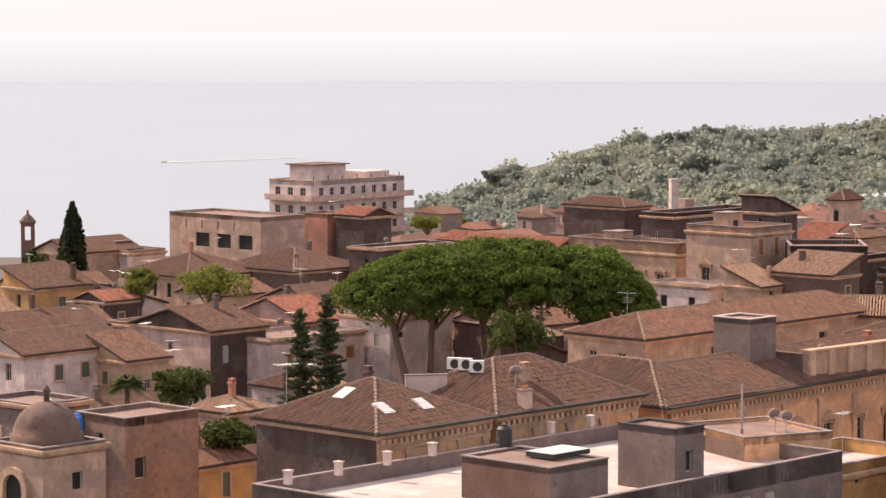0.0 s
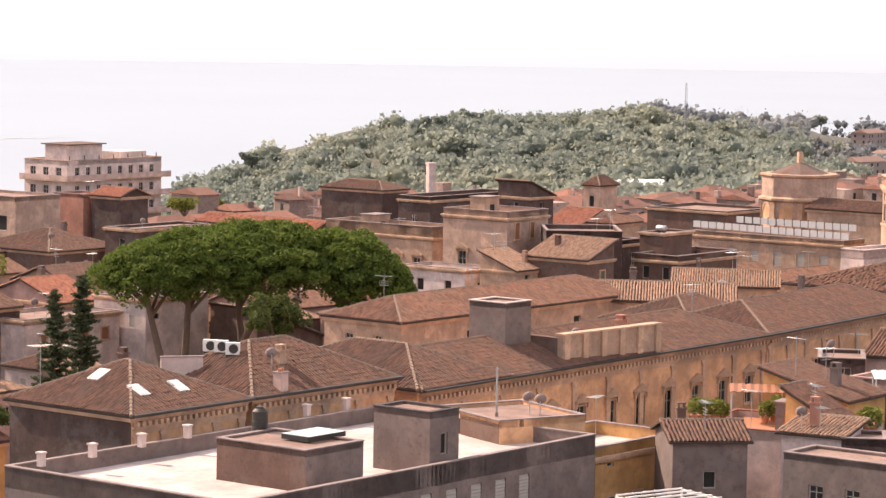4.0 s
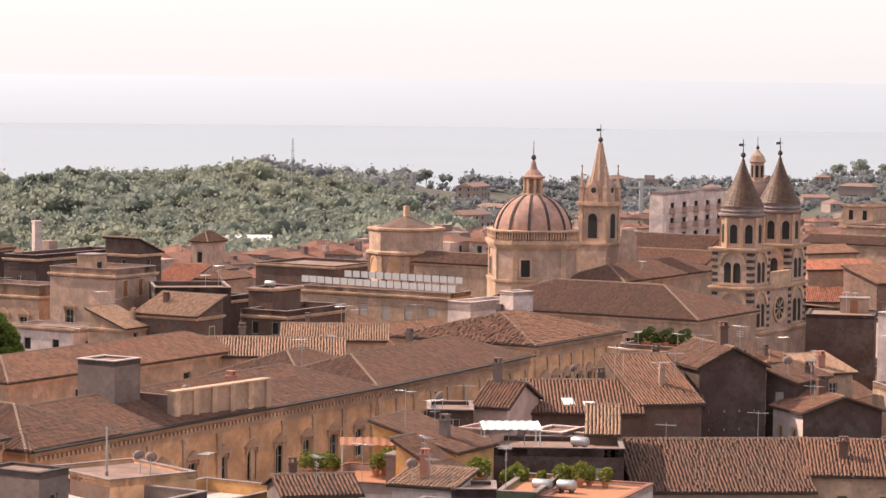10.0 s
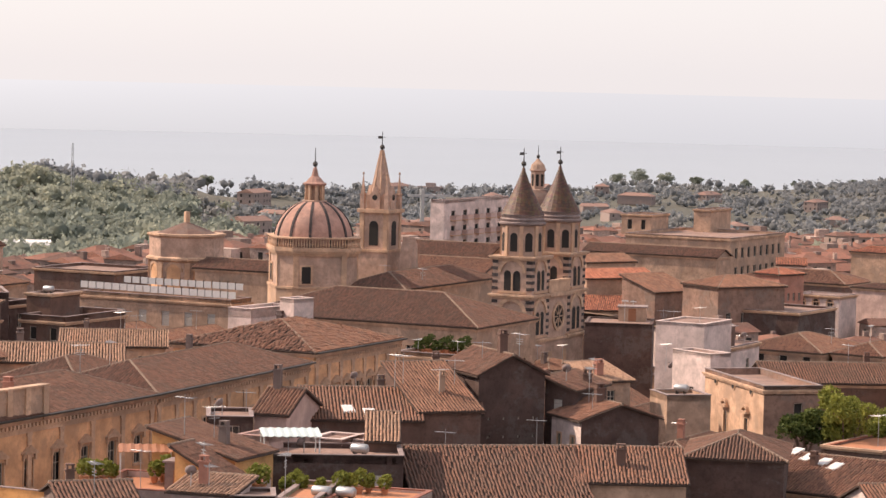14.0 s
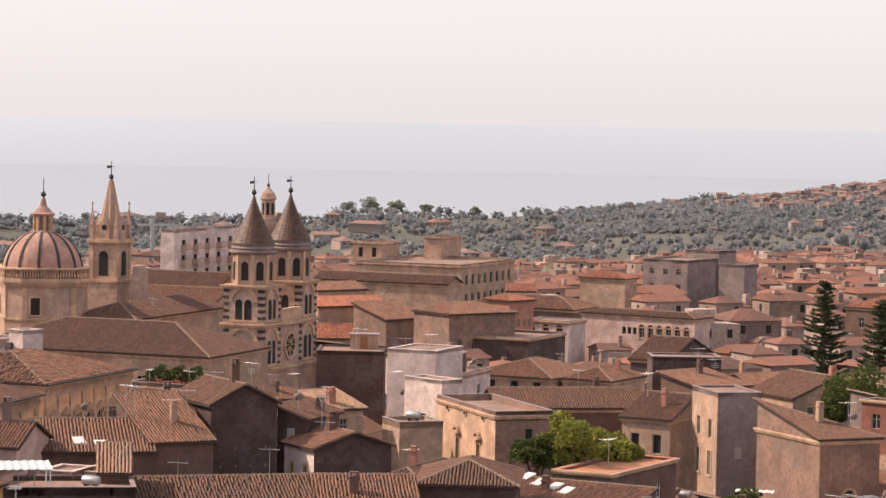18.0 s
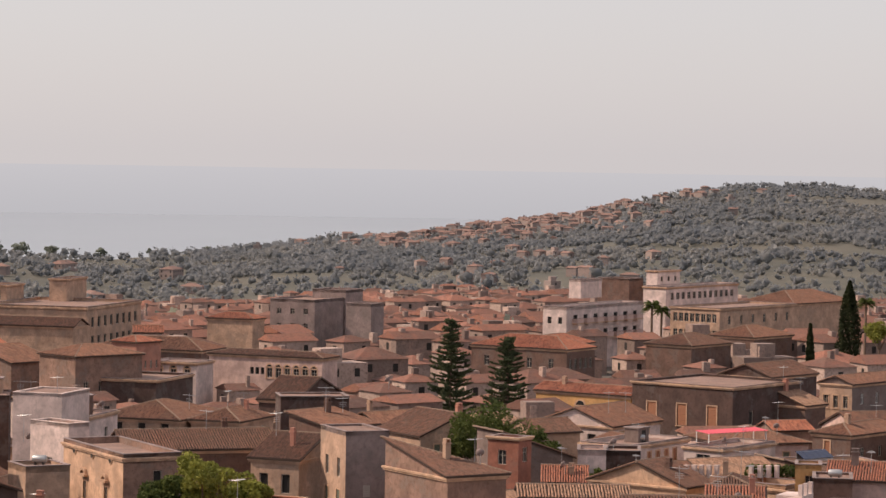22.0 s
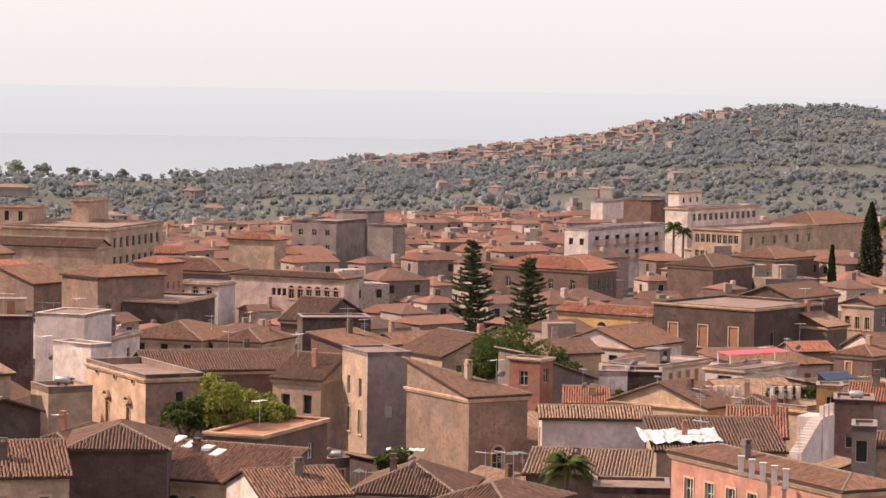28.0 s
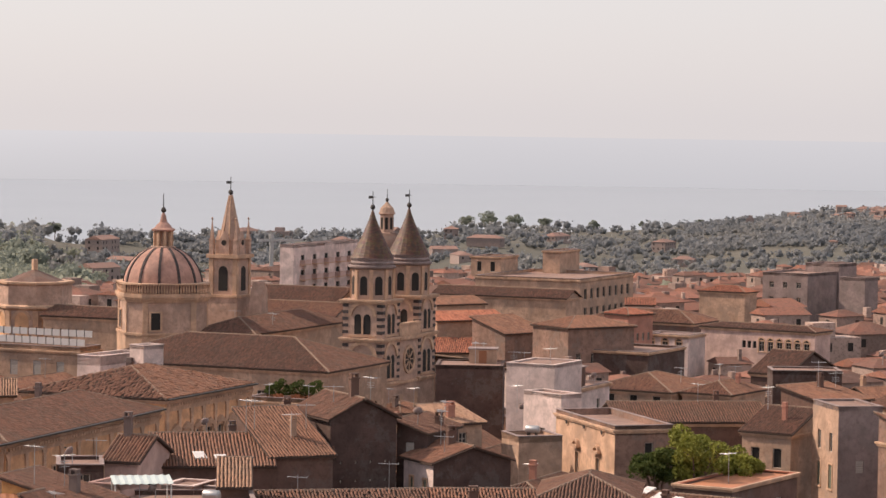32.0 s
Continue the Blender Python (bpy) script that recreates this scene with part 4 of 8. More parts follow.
house(62.7, 443.9, 47.0, 4.8, 3.0, 13.5, 'hip', 'stone', 'tile_dark', label='small belfry with pyramid roof', pitch=0.8, left=[(1, 10, 1, 1.8, 'd')], name='belfry', category='tower')
house(49.1, 367.7, 47.0, 7.2, 14.7, 11.5, 'flat', 'dark', 'tile', label='dark rubble building without plaster', par=0.8, left=[(4, 8, 0.5, 0.6, 'd')])
house(45.0, 343.1, 47.0, 5.5, 9.0, 11.0, 'shedl', 'brown', 'tile_pale', label='brown plastered house with small tiled roof', left=[(2, 7, 1.2, 1.8, 'c', 0.3, 0.95)])
house(30.8, 352.2, 47.0, 5.5, 9.7, 9.0, 'flat', 'white', 'tile', label='white house with black windows', par=0.3, left=[(2, 6, 1.1, 1.5, 'd')])
house(37.9, 343.8, 47.0, 5.5, 5.5, 9.5, 'shedf', 'cream', 'tile_pale', label='low house with bleached tiles')
house(60.8, 352.3, 47.0, 13.7, 6.5, 11.0, 'flat', 'brown', 'tile', label='brown terrace house with sun roof', par=0.9, left=[(2, 8, 1, 1.6, 'd')])
house(58.6, 354.8, 47.0, 6.5, 3.6, 13.3, 'flat', 'brown', 'tile', label='brown rendered room on a terrace', z0=9, par=0.2)
house(77.9, 379.6, 47.0, 5.5, 23.8, 11.0, 'flat', 'cream', 'tile', label='long cream building below white terrace screens', par=0.8, left=[(6, 7, 1.2, 2.0, 'c')], name='terrace_house')
house(80.3, 444.3, 47.0, 13.4, 14.8, 10.0, 'flat', 'brown', 'tile', label='dark house with tank roof', par=0.4)
house(96.7, 334.7, 47.0, 17.0, 31.7, 12.0, 'hip', 'cream', 'tile_dark', label='cathedral nave under broad clay-tile roofs', pitch=0.36, name='cathedral_nave', category='church', left=[(6, 7.5, 1.2, 2.0, 's')], front=[(3, 4, 1.0, 3.0, 'a')])
house(110.9, 369.2, 47.0, 28.0, 9.2, 13.5, 'hip', 'cream', 'tile_dark', label='cathedral transept under dark clay tiles', name='cathedral_nave', category='church')
house(96.6, 413.5, 47.0, 6.9, 12.6, 12.0, 'gabley', 'cream', 'tile_dark', label='church hall with dark tiled roof', name='church', category='church')
house(145.4, 462.0, 47.0, 13.7, 15.8, 10.5, 'gabley', 'cream', 'tile_dark', label='long church roof beyond the bell towers')
house(137.1, 435.4, 47.0, 15.0, 13.9, 9.5, 'gabley', 'cream', 'tile', label='long low roof beyond the bell tower')
house(95.2, 305.4, 47.0, 5.5, 10.1, 10.5, 'flat', 'cream', 'tile', label='roof garden house with plants on its terrace', par=0.7, left=[(3, 7.5, 1.0, 1.2, 's')])
house(78.2, 237.4, 6.1, 6.3, 8.0, 15.9, 'gabley', 'dark', 'tile_dark', label='tall dark rubble house with putlog holes and no plaster', pitch=0.5, front=[(4, 12.0, 0.2, 0.22, 'd'), (4, 10.4, 0.2, 0.22, 'd'), (4, 8.6, 0.2, 0.22, 'd')], cornice=None)
house(71.1, 232.3, 4.7, 5.5, 8.5, 13.4, 'shedf', 'brown', 'tile', label='brown rubble house leaning against a taller gable', pitch=0.36, cornice=None, front=[(1, 8.0, 0.4, 0.5, 'd')])
house(85.7, 236.6, -43.5, 2.9, 7.0, 14.4, 'shedr', 'dark', 'tile_dark', label='dark lean-to house beside a tall rubble gable', pitch=0.3, cornice=None)
house(98.9, 241.6, 46.5, 14.0, 5.5, 8.0, 'hip', 'dark', 'tile_dark', label='house with hipped clay roof')
house(104.5, 266.7, 47.0, 14.0, 5.5, 8.0, 'gablex', 'cream', 'tile_dark', label='house with clay roof behind')
house(75.4, 217.1, 10.0, 9.2, 8.0, 7.0, 'gablex', 'cream', 'tile', label='lower cream house with clay tiles')
house(46.7, 208.7, -41.4, 7.1, 6.0, 13.0, 'shedr', 'yellow', 'tile_dark', label='yellow house with a gable wall beside a roof garden', cornice=None, pitch=0.25, front=[(1, 9.8, 1.0, 1.2, 'd', 0.7, 1)])
house(44.8, 201.4, -41.8, 4.0, 3.0, 12.2, 'shedr', 'yellow', 'tile_dark', label='low yellow wing with a sloping tiled edge', cornice=None, pitch=0.5)
house(43.5, 184.8, 47.6, 4.1, 8.4, 12.2, 'flat', 'grey', 'tile', label='tall bare grey cement wall below roof gardens', par=0.15, cornice=None)
house(42.7, 202.7, -31.9, 11.5, 9.0, 11.7, 'flat', 'white', 'tile', label='white terrace house full of potted plants', cornice=None, par=0.45, rim='brick', deck='clay')
house(43.4, 194.2, -33.8, 4.5, 4.0, 12.3, 'shedf', 'white', 'tile_pale', label='white wash room with a corrugated roof', cornice=None, pitch=0.16, front=[(1, 8.4, 1.0, 1.2, 's', 0.1, 0.9)])
house(46.0, 192.6, -13.0, 3.1, 4.0, 12.4, 'flat', 'dark', 'tile', label='dark rendered room between terraces', cornice=None, par=0.2)
house(50.3, 193.7, -25.9, 2.8, 9.0, 12.3, 'flat', 'green', 'tile', label='terrace house with a faded green wall', cornice=None, par=0.25, deck='clay')
house(54.6, 191.8, -32.7, 5.9, 9.0, 12.0, 'flat', 'white', 'tile', label='white terrace house with two water tanks', cornice=None, par=0.2, rim='brick', deck='clay')
house(57.3, 213.0, -13.7, 10.5, 7.0, 12.5, 'flat', 'dark', 'tile', label='dark rubble house below a pink terrace', cornice=None, par=0.35)
house(53.3, 218.1, -43.1, 2.8, 5.0, 13.2, 'flat', 'rose', 'tile', label='pink plastered roof room with a glass lantern', cornice=None, par=0.15, rim='pink')
house(58.9, 218.4, -39.6, 2.8, 4.0, 12.8, 'flat', 'rose', 'tile', label='pink terrace room with white edges', cornice=None, par=0.15, rim='white')
house(61.6, 218.8, -40.2, 2.4, 4.0, 12.6, 'flat', 'rose', 'tile', label='pink terrace wing with white edges', cornice=None, par=0.15, rim='white')
house(51.5, 224.2, -12.5, 3.7, 6.0, 14.1, 'flat', 'dark', 'tile', label='dark rendered roof room with an iron rail', cornice=None, par=0.25)
house(57.0, 227.2, -33.4, 2.8, 8.0, 13.9, 'gablex', 'rose', 'tile', label='pink house under a small clay-tile roof', cornice=None, pitch=0.4)
house(64.9, 233.9, -11.5, 9.7, 13.0, 12.8, 'gablex', 'brown', 'tile', label='brown house with tiled roof and two roof lights', cornice=None, pitch=0.3)
house(62.0, 215.8, -15.8, 2.2, 5.0, 12.9, 'shedf', 'brown', 'tile_pale', label='small house with a grey sheeted roof', cornice=None, pitch=0.3)
house(74.2, 239.4, -12.7, 5.3, 15.0, 12.7, 'gablex', 'dark', 'tile', label='rubble house with sloping tiled roof', cornice=None, pitch=0.36)
# sunlit flank white, gable dark: shade painted by a second wall material
house(86.6, 231.5, 8.0, 7.6, 5.5, 12.4, 'gabley', 'dark', 'tile', label='white house with its shaded gable painted dark', pitch=0.32, side='white', left=[(2, 9.4, 0.6, 1.5, 'g')], cornice=None, front=[(1, 8.0, 0.3, 0.4, 'd')])
house(88.5, 251.8, 47.0, 5.5, 5.5, 8.6, 'shedl', 'white', 'tile', label='low white annexe with tiles', left=[(2, 6.6, 0.7, 1.3, 'd')])
house(71.0, 217.2, -7.7, 13.8, 17.0, 8.9, 'gablex', 'cream', 'tile_dark', label='long tiled house with uneven ridge', cornice=None, rough=2.0, front=[(4, 6, 1, 1.4, 's')], pitch=0.34)
house(34.7, 193.4, 2.4, 5.2, 6.0, 12.2, 'gablex', 'grey', 'tile_dark', label='cream house with dark tiles between terraces', cornice=None, pitch=0.3, front=[(1, 9.0, 0.9, 1.2, 'd')], left=[])
house(137.9, 237.5, 2.0, 6.6, 11.5, 11.4, 'quart', 'weathered', 'tile_dark', label='stone house with a tall bare weathered gable', side='weathered', front=[(1, 3.6, 1.3, 2.4, 'a')], pitch=0.22, name='palace', category='house', left=[])
house(168.7, 205.4, -41.3, 9.5, 8.0, 8.5, 'gablex', 'cream', 'tile', label='cream house under a long low tiled roof', cornice=None, pitch=0.2)
house(189.5, 236.2, -40.8, 9.6, 6.0, 8.4, 'shedf', 'rose', 'tile_red', label='pale rose house under a low tiled roof', cornice=None, pitch=0.2, front=[(3, 4.0, 0.9, 1.0, 's')])
house(180.0, 231.2, -37.5, 4.0, 6.0, 9.7, 'flat', 'brown', 'tile', label='brown rendered box house with a dark window', cornice=None, par=0.2, front=[(1, 4.8, 1.6, 1.2, 'd')])
house(181.1, 236.7, -37.2, 2.7, 4.0, 10.4, 'flat', 'yellow', 'tile', label='narrow pale yellow stair house', cornice=None, par=0.15)
house(160.8, 204.9, -37.9, 2.2, 5.0, 10.9, 'flat', 'grey', 'tile', label='grey cement house beside white stairs', cornice=None, par=0.2)
house(156.6, 215.6, -35.4, 5.2, 9.0, 9.0, 'shedf', 'cream', 'tile_red', label='house with a low orange tiled roof', cornice=None, pitch=0.18)
house(145.4, 206.6, -28.0, 11.2, 10.0, 9.5, 'shedf', 'cream', 'tile_dark', label='house with a broad brown tiled roof', cornice=None, pitch=0.16)
house(172.9, 239.0, -35.5, 3.5, 6.0, 8.5, 'hip', 'yellow', 'tile_dark', label='small yellow house with a grey hipped roof', cornice=None, pitch=0.35)
house(173.5, 271.8, -32.1, 4.8, 9.0, 5.3, 'gablex', 'brown', 'tile_red', label='low house with bright bleached tiles', cornice=None, pitch=0.3)
house(181.8, 279.0, -32.8, 3.3, 6.0, 7.8, 'flat', 'white', 'tile', label='white stepped terrace house with a dark wall', cornice=None, par=0.3)
house(186.5, 279.5, -33.4, 4.1, 6.0, 7.5, 'flat', 'dark', 'tile', label='white house below a terrace with dark flank', cornice=None, par=0.3)
house(95.0, 221.7, -26.1, 8.2, 11.0, 10.5, 'hip', 'dark', 'tile_dark', label='dark house under a tiled roof below a palace', cornice=None, pitch=0.36)
house(117.2, 210.0, -39.8, 9.0, 11.0, 7.0, 'hip', 'white', 'tile_dark', label='low white house under barrel tiles', cornice=None, pitch=0.42)
house(130.1, 203.1, -35.4, 10.0, 11.0, 8.7, 'shedf', 'brown', 'tile_pale', label='house with a broad grey-brown sheeted roof', cornice=None, pitch=0.06)
house(126.4, 191.0, -32.7, 6.1, 6.0, 9.3, 'flat', 'brown', 'tile', label='brown walled house below a sheeted roof', cornice=None, par=0.2)
house(82.5, 215.6, -16.0, 8.6, 13.0, 9.8, 'gablex', 'cream', 'tile', label='low house with clay tiles beside a dark gable', cornice=None, pitch=0.3, rough=1.6)
house(134.8, 321.9, 45.6, 14.0, 5.5, 9.5, 'flat', 'white', 'tile', label='white house with roof terraces', par=0.3, left=[(1, 6, 1, 1.8, 's')], front=[(2, 6, 1, 1.8, 's')])
# flank in paler trim, front in tan: sun and shade painted per side
house(116.1, 265.2, -2.0, 6.2, 16.6, 11.9, 'flat', 'weathered', 'tile', label='cream palace with round attic windows and stucco hoods', side='trim', par=0.6, left=[(2, 6.0, 0.9, 2.2, 'e', 0.2, 0.9), (3, 10.7, 0.7, 0.7, 'r')], name='palace')
house(130.4, 279.0, -12.0, 16.4, 9.0, 10.0, 'gablex', 'brown', 'tile_dark', label='long house under weathered tiles')
# cream flank against a grey front puts the sunlight into the colour
house(136.7, 253.8, -8.0, 4.6, 7.5, 14.0, 'flat', 'concrete', 'tile', label='grey cement tower house with its sunlit flank painted cream', side='cream', par=0.15, left=[(2, 9.3, 0.9, 1.9, 's'), (2, 5.6, 1.0, 2.4, 'g')], front=[(1, 7.4, 0.8, 1.2, 'c')], cornice=None)
house(135.2, 263.0, 36.6, 11.4, 5.5, 10.5, 'gabley', 'cream', 'tile_dark', label='cream house under slanting tile roof', left=[(2, 7, 1, 2, 'd')])
house(113.1, 230.4, 38.9, 14.0, 5.5, 10.0, 'flat', 'brown', 'tile', label='brown rendered house with orange tiled terrace', par=0.15, left=[(2, 7.4, 0.9, 1.3, 'w')], front=[(2, 6.8, 1.2, 1.4, 'w')], rim='tile_red', deck='clay')
house(104.3, 221.5, 38.7, 7.0, 12.3, 7.0, 'shedl', 'cream', 'tile', label='arcaded house with white roof lights', pitch=0.3, left=[(6, 2, 1.4, 3.0, 'a')])
house(103.5, 207.1, -6.1, 7.4, 9.0, 7.9, 'gablex', 'white', 'tile', label='white house with brown tiled gable', cornice=None, pitch=0.36)
house(113.1, 189.2, 29.5, 9.9, 7.0, 9.0, 'hip', 'cream', 'tile_dark', label='low cream house with dark hipped roof')
house(143.4, 223.2, -28.7, 10.0, 6.0, 10.3, 'gablex', 'white', 'tile_pale', label='long white house with bleached tiles', cornice=None, pitch=0.26, front=[(4, 6.2, 1, 0.8, 's')])
house(205.9, 410.3, 35.7, 5.5, 20.4, 9.0, 'hip', 'rose', 'tile_dark', label='pink-white palazzo with arched upper windows', pitch=0.22, left=[(3, 6, 0.7, 1.2, 'd', 0.36, 0.5), (6, 5.6, 1.0, 1.6, 'a', 0.5, 0.97), (7, 1.5, 1.1, 1.8, 'c')], name='palace')
house(151.1, 332.9, 41.4, 14.0, 11.4, 8.0, 'hip', 'cream', 'tile', label='cream house with broad hipped roof', pitch=0.3)
house(157.7, 325.5, 39.0, 10.3, 6.7, 8.0, 'hip', 'cream', 'tile', label='cream house with hipped tile roof')
# the dark wall material carries this gable's shadow
house(175.0, 340.3, 36.8, 14.0, 5.5, 9.0, 'gabley', 'dark', 'tile_dark', label='house gable with its shadow painted as dark wall')
house(226.7, 347.9, 25.2, 5.5, 16.2, 7.5, 'gabley', 'yellow', 'tile_red', label='hall with new orange roof', name='hall', category='building', left=[(2, 4, 1.6, 1.6, 'a', 0.1, 0.6)])
house(238.1, 333.1, 22.2, 18.0, 16.8, 10.0, 'flat', 'dark', 'tile', label='dark lava-stone palace with brown doors', par=0.25, left=[(3, 4.2, 1.5, 3.0, 'b')], name='palace', rim='dark', front=[(2, 4.5, 1.2, 2.0, 'd')])
house(208.7, 318.5, 25.8, 12.6, 11.4, 6.5, 'gablex', 'white', 'tile', label='white gabled house with black windows', left=[(2, 4, 1.3, 1.4, 'd')])
house(196.8, 292.3, 25.2, 13.7, 7.3, 7.0, 'flat', 'white', 'tile', label='white house with a terrace wall', par=0.4)
house(205.1, 283.8, 22.4, 12.3, 5.5, 7.0, 'flat', 'white', 'tile', label='white house under a red awning', par=0.4, left=[(1, 4.5, 2, 1.6, 's')])
house(170.5, 250.0, 23.5, 5.5, 12.0, 7.5, 'gablex', 'trim', 'tile_dark', label='pale yellow house with gable roof', left=[(2, 4.5, 1, 1.2, 's')])
house(185.5, 248.6, 21.4, 5.5, 6.5, 7.0, 'flat', 'trim', 'tile', label='yellow terrace house with planters', par=0.7)
house(172.0, 281.4, 28.6, 3.0, 4.1, 9.3, 'flat', 'brick', 'tile', label='slim brick stair tower among trees', par=0.2, name='stair_tower', category='building')
house(262.3, 330.6, 20.5, 14.0, 5.5, 9.5, 'gablex', 'grey', 'tile', label='grey house with cream front', side='cream', left=[(3, 6, 0.8, 1.8, 'm')], front=[(3, 6.5, 0.9, 1.6, 'w'), (2, 3, 1, 1.6, 'w')])
house(224.3, 282.5, 20.5, 14.0, 5.5, 8.0, 'hip', 'brown', 'tile', label='brown house with hipped tiles', front=[(3, 5, 0.9, 1.4, 's')])
house(235.9, 283.5, 19.5, 9.2, 5.5, 8.0, 'gablex', 'brown', 'tile', label='brown house with tiled gable', front=[(2, 4.5, 1, 1.4, 'w')])
house(128.5, 173.4, -2.0, 5.5, 22.9, 12.5, 'hip', 'salmon', 'tile', label='salmon palace with white cornice and stucco windows', left=[(7, 8.6, 1.2, 2.2, 'v')], name='palace', pitch=0.24)
house(247.3, 326.5, 21.1, 5.5, 6.6, 7.0, 'shedf', 'brown', 'tile_pale', label='low house with bleached tiles')
house(269.3, 362.7, 21.6, 13.6, 9.4, 8.0, 'gablex', 'dark', 'tile_dark', label='dark house with gabled roof among trees')
house(154.8, 417.0, -15.1, 20.5, 12.0, 5.8, 'gablex', 'cream', 'tile_red', label='long house under a salmon tiled roof', cornice=None, pitch=0.3, front=[(6, 3.6, 0.9, 1.4, 'd')])
house(169.4, 423.9, -21.3, 8.2, 9.0, 6.0, 'hip', 'rose', 'tile', label='house with a brown roof and two roof lights', cornice=None, pitch=0.3, front=[(5, 4.0, 0.9, 1.6, 'd')])
house(158.1, 423.0, 10.0, 12.4, 8.0, 10.2, 'gablex', 'cream', 'tile_red', label='low house under a faded orange roof', pitch=0.3, cornice=None, tw=0.4, tl=0.9)
house(167.0, 393.2, 13.4, 12.2, 9.0, 11.2, 'hip', 'weathered', 'tile', label='cream house with a broad brown hipped roof', pitch=0.3, cornice=None, front=[(4, 6.0, 0.9, 1.5, 's')], tw=0.4, tl=0.9)
house(179.9, 405.7, 24.6, 5.7, 5.0, 12.0, 'hip', 'salmon', 'tile_red', label='small salmon house under red tiles', pitch=0.3, cornice=None, front=[(4, 8.0, 0.5, 1.2, 's')], tw=0.4, tl=0.9)
house(162.1, 411.0, 25.6, 9.4, 7.0, 9.0, 'shedf', 'weathered', 'tile', label='white house under a brown roof with roof lights', pitch=0.3, cornice=None, tw=0.4, tl=0.9)
house(162.2, 438.7, 16.1, 9.8, 7.0, 11.6, 'gablex', 'cream', 'tile', label='long low house behind the cathedral towers', pitch=0.3, cornice=None, tw=0.4, tl=0.9)
house(74.5, 293.5, 26.9, 2.8, 2.2, 17.6, 'flat', 'white', 'tile', label='white rendered stair head on a roof', par=0.1, cornice=None, z0=8, left=[], front=[], rim='white', name='stair_house', category='building')
house(71.9, 298.6, 40.8, 8.1, 3.0, 16.3, 'flat', 'white', 'tile', label='white parapet walls round a roof terrace', par=0.7, cornice=None, z0=8, left=[], front=[], rim='white', name='terrace_house')
house(115.6, 280.3, 19.5, 2.9, 6.0, 13.0, 'flat', 'white', 'tile', label='white modern house with a deep flat eave', par=0.1, cornice=None, rim='white', front=[(1, 8.0, 1.0, 1.4, 'd')], left=[(1, 8.0, 0.9, 1.3, 's')])
house(142.5, 269.4, 21.8, 7.5, 6.0, 12.7, 'shedf', 'brown', 'tile', label='low brown house under patched tiles', pitch=0.2, cornice=None)
house(144.2, 277.7, -20.0, 7.5, 5.0, 15.2, 'flat', 'dark', 'tile', label='dark windowless rubble gable among low roofs', par=0.1, cornice=None, left=[], front=[])
house(104.2, 257.8, -2.0, 4.5, 5.0, 11.3, 'flat', 'cream', 'tile', label='small cement yard house with a low parapet', par=0.3, cornice=None, left=[], front=[])
house(96.8, 260.9, 14.1, 4.1, 5.0, 12.3, 'shedf', 'cream', 'tile_pale', label='low lean-to house with bleached tiles', pitch=0.25, cornice=None, left=[])
house(119.7, 315.9, -23.1, 7.9, 8.0, 13.0, 'flat', 'dark', 'tile', label='tall dark bare block without windows', cornice=None, par=0.1, front=[], rim='dark')
house(124.3, 304.0, -45.5, 6.0, 8.0, 14.1, 'flat', 'white', 'tile', label='white modern block with blank walls', cornice=None, par=0.1, front=[(1, 5.0, 0.8, 1.6, 's', 0.7, 1)], rim='white')
house(190.8, 488.7, -20.0, 24.9, 9.0, 6.2, 'gablex', 'salmon', 'tile_red', label='long salmon house under red tiles', cornice=None, pitch=0.25, front=[(7, 4.0, 0.9, 1.4, 'd')])
house(193.8, 471.2, -21.9, 8.7, 9.0, 5.5, 'gablex', 'rose', 'tile_red', label='low house under fresh red tiles', cornice=None, pitch=0.3, front=[(3, 4.0, 0.9, 1.4, 'd')])
house(214.1, 477.7, -23.9, 5.0, 7.0, 8.4, 'gablex', 'white', 'tile_red', label='red-roofed attic house with tall windows', cornice=None, pitch=0.3, front=[(5, 4.8, 0.9, 1.8, 'd')])
house(46.7, 281.0, -10.1, 13.2, 8.0, 12.6, 'gablex', 'cream', 'tile_pale', label='house with a long bleached roof and roof hatch', cornice=None)
house(59.9, 320.3, -11.5, 11.7, 8.0, 10.2, 'gablex', 'cream', 'tile_pale', label='low house with a long bleached roof', cornice=None)
house(47.7, 354.1, -3.0, 9.4, 10.0, 13.7, 'flat', 'dark', 'tile', label='dark rubble house with peeling walls', cornice=None, par=0.5, front=[(4, 7, 0.5, 0.6, 'd')])
house(276.0, 520.7, 34.8, 7.7, 7.7, 13.5, 'flat', 'concrete', 'tile', label='grey concrete tower block', par=0.3, cornice=None, left=[(2, 10.5, 1, 1.2, 's'), (2, 7.5, 1, 1.2, 's')], name='tower_block', category='building')
house(266.7, 516.0, 36.1, 14.0, 10.0, 12.0, 'flat', 'concrete', 'tile', label='grey concrete block with small windows', par=0.3, cornice=None, left=[(3, 9, 1, 1.2, 's'), (3, 6, 1, 1.2, 's')], name='tower_block', category='building')
house(273.5, 504.2, 33.8, 5.5, 5.7, 11.5, 'flat', 'concrete', 'tile', label='grey concrete block with flat roof', par=0.3, cornice=None, name='tower_block', category='building')
house(212.1, 513.7, 45.2, 28.4, 21.6, 12.0, 'flat', 'cream', 'tile', label='yellow institute with long window rows', par=0.5, left=[(9, 8.0, 1.6, 2.0, 'd'), (9, 4.4, 1.6, 2.0, 'd')], front=[(8, 8.0, 1.4, 2.0, 'd'), (8, 4.4, 1.4, 2.0, 'd')], name='institute', category='building')
house(204.2, 526.4, 47.0, 9.1, 6.3, 15.0, 'flat', 'cream', 'tile', label='yellow plastered penthouse on a roof', z0=11, par=0.3, left=[(2, 12, 1, 2, 'd')], name='stair_house', category='building')
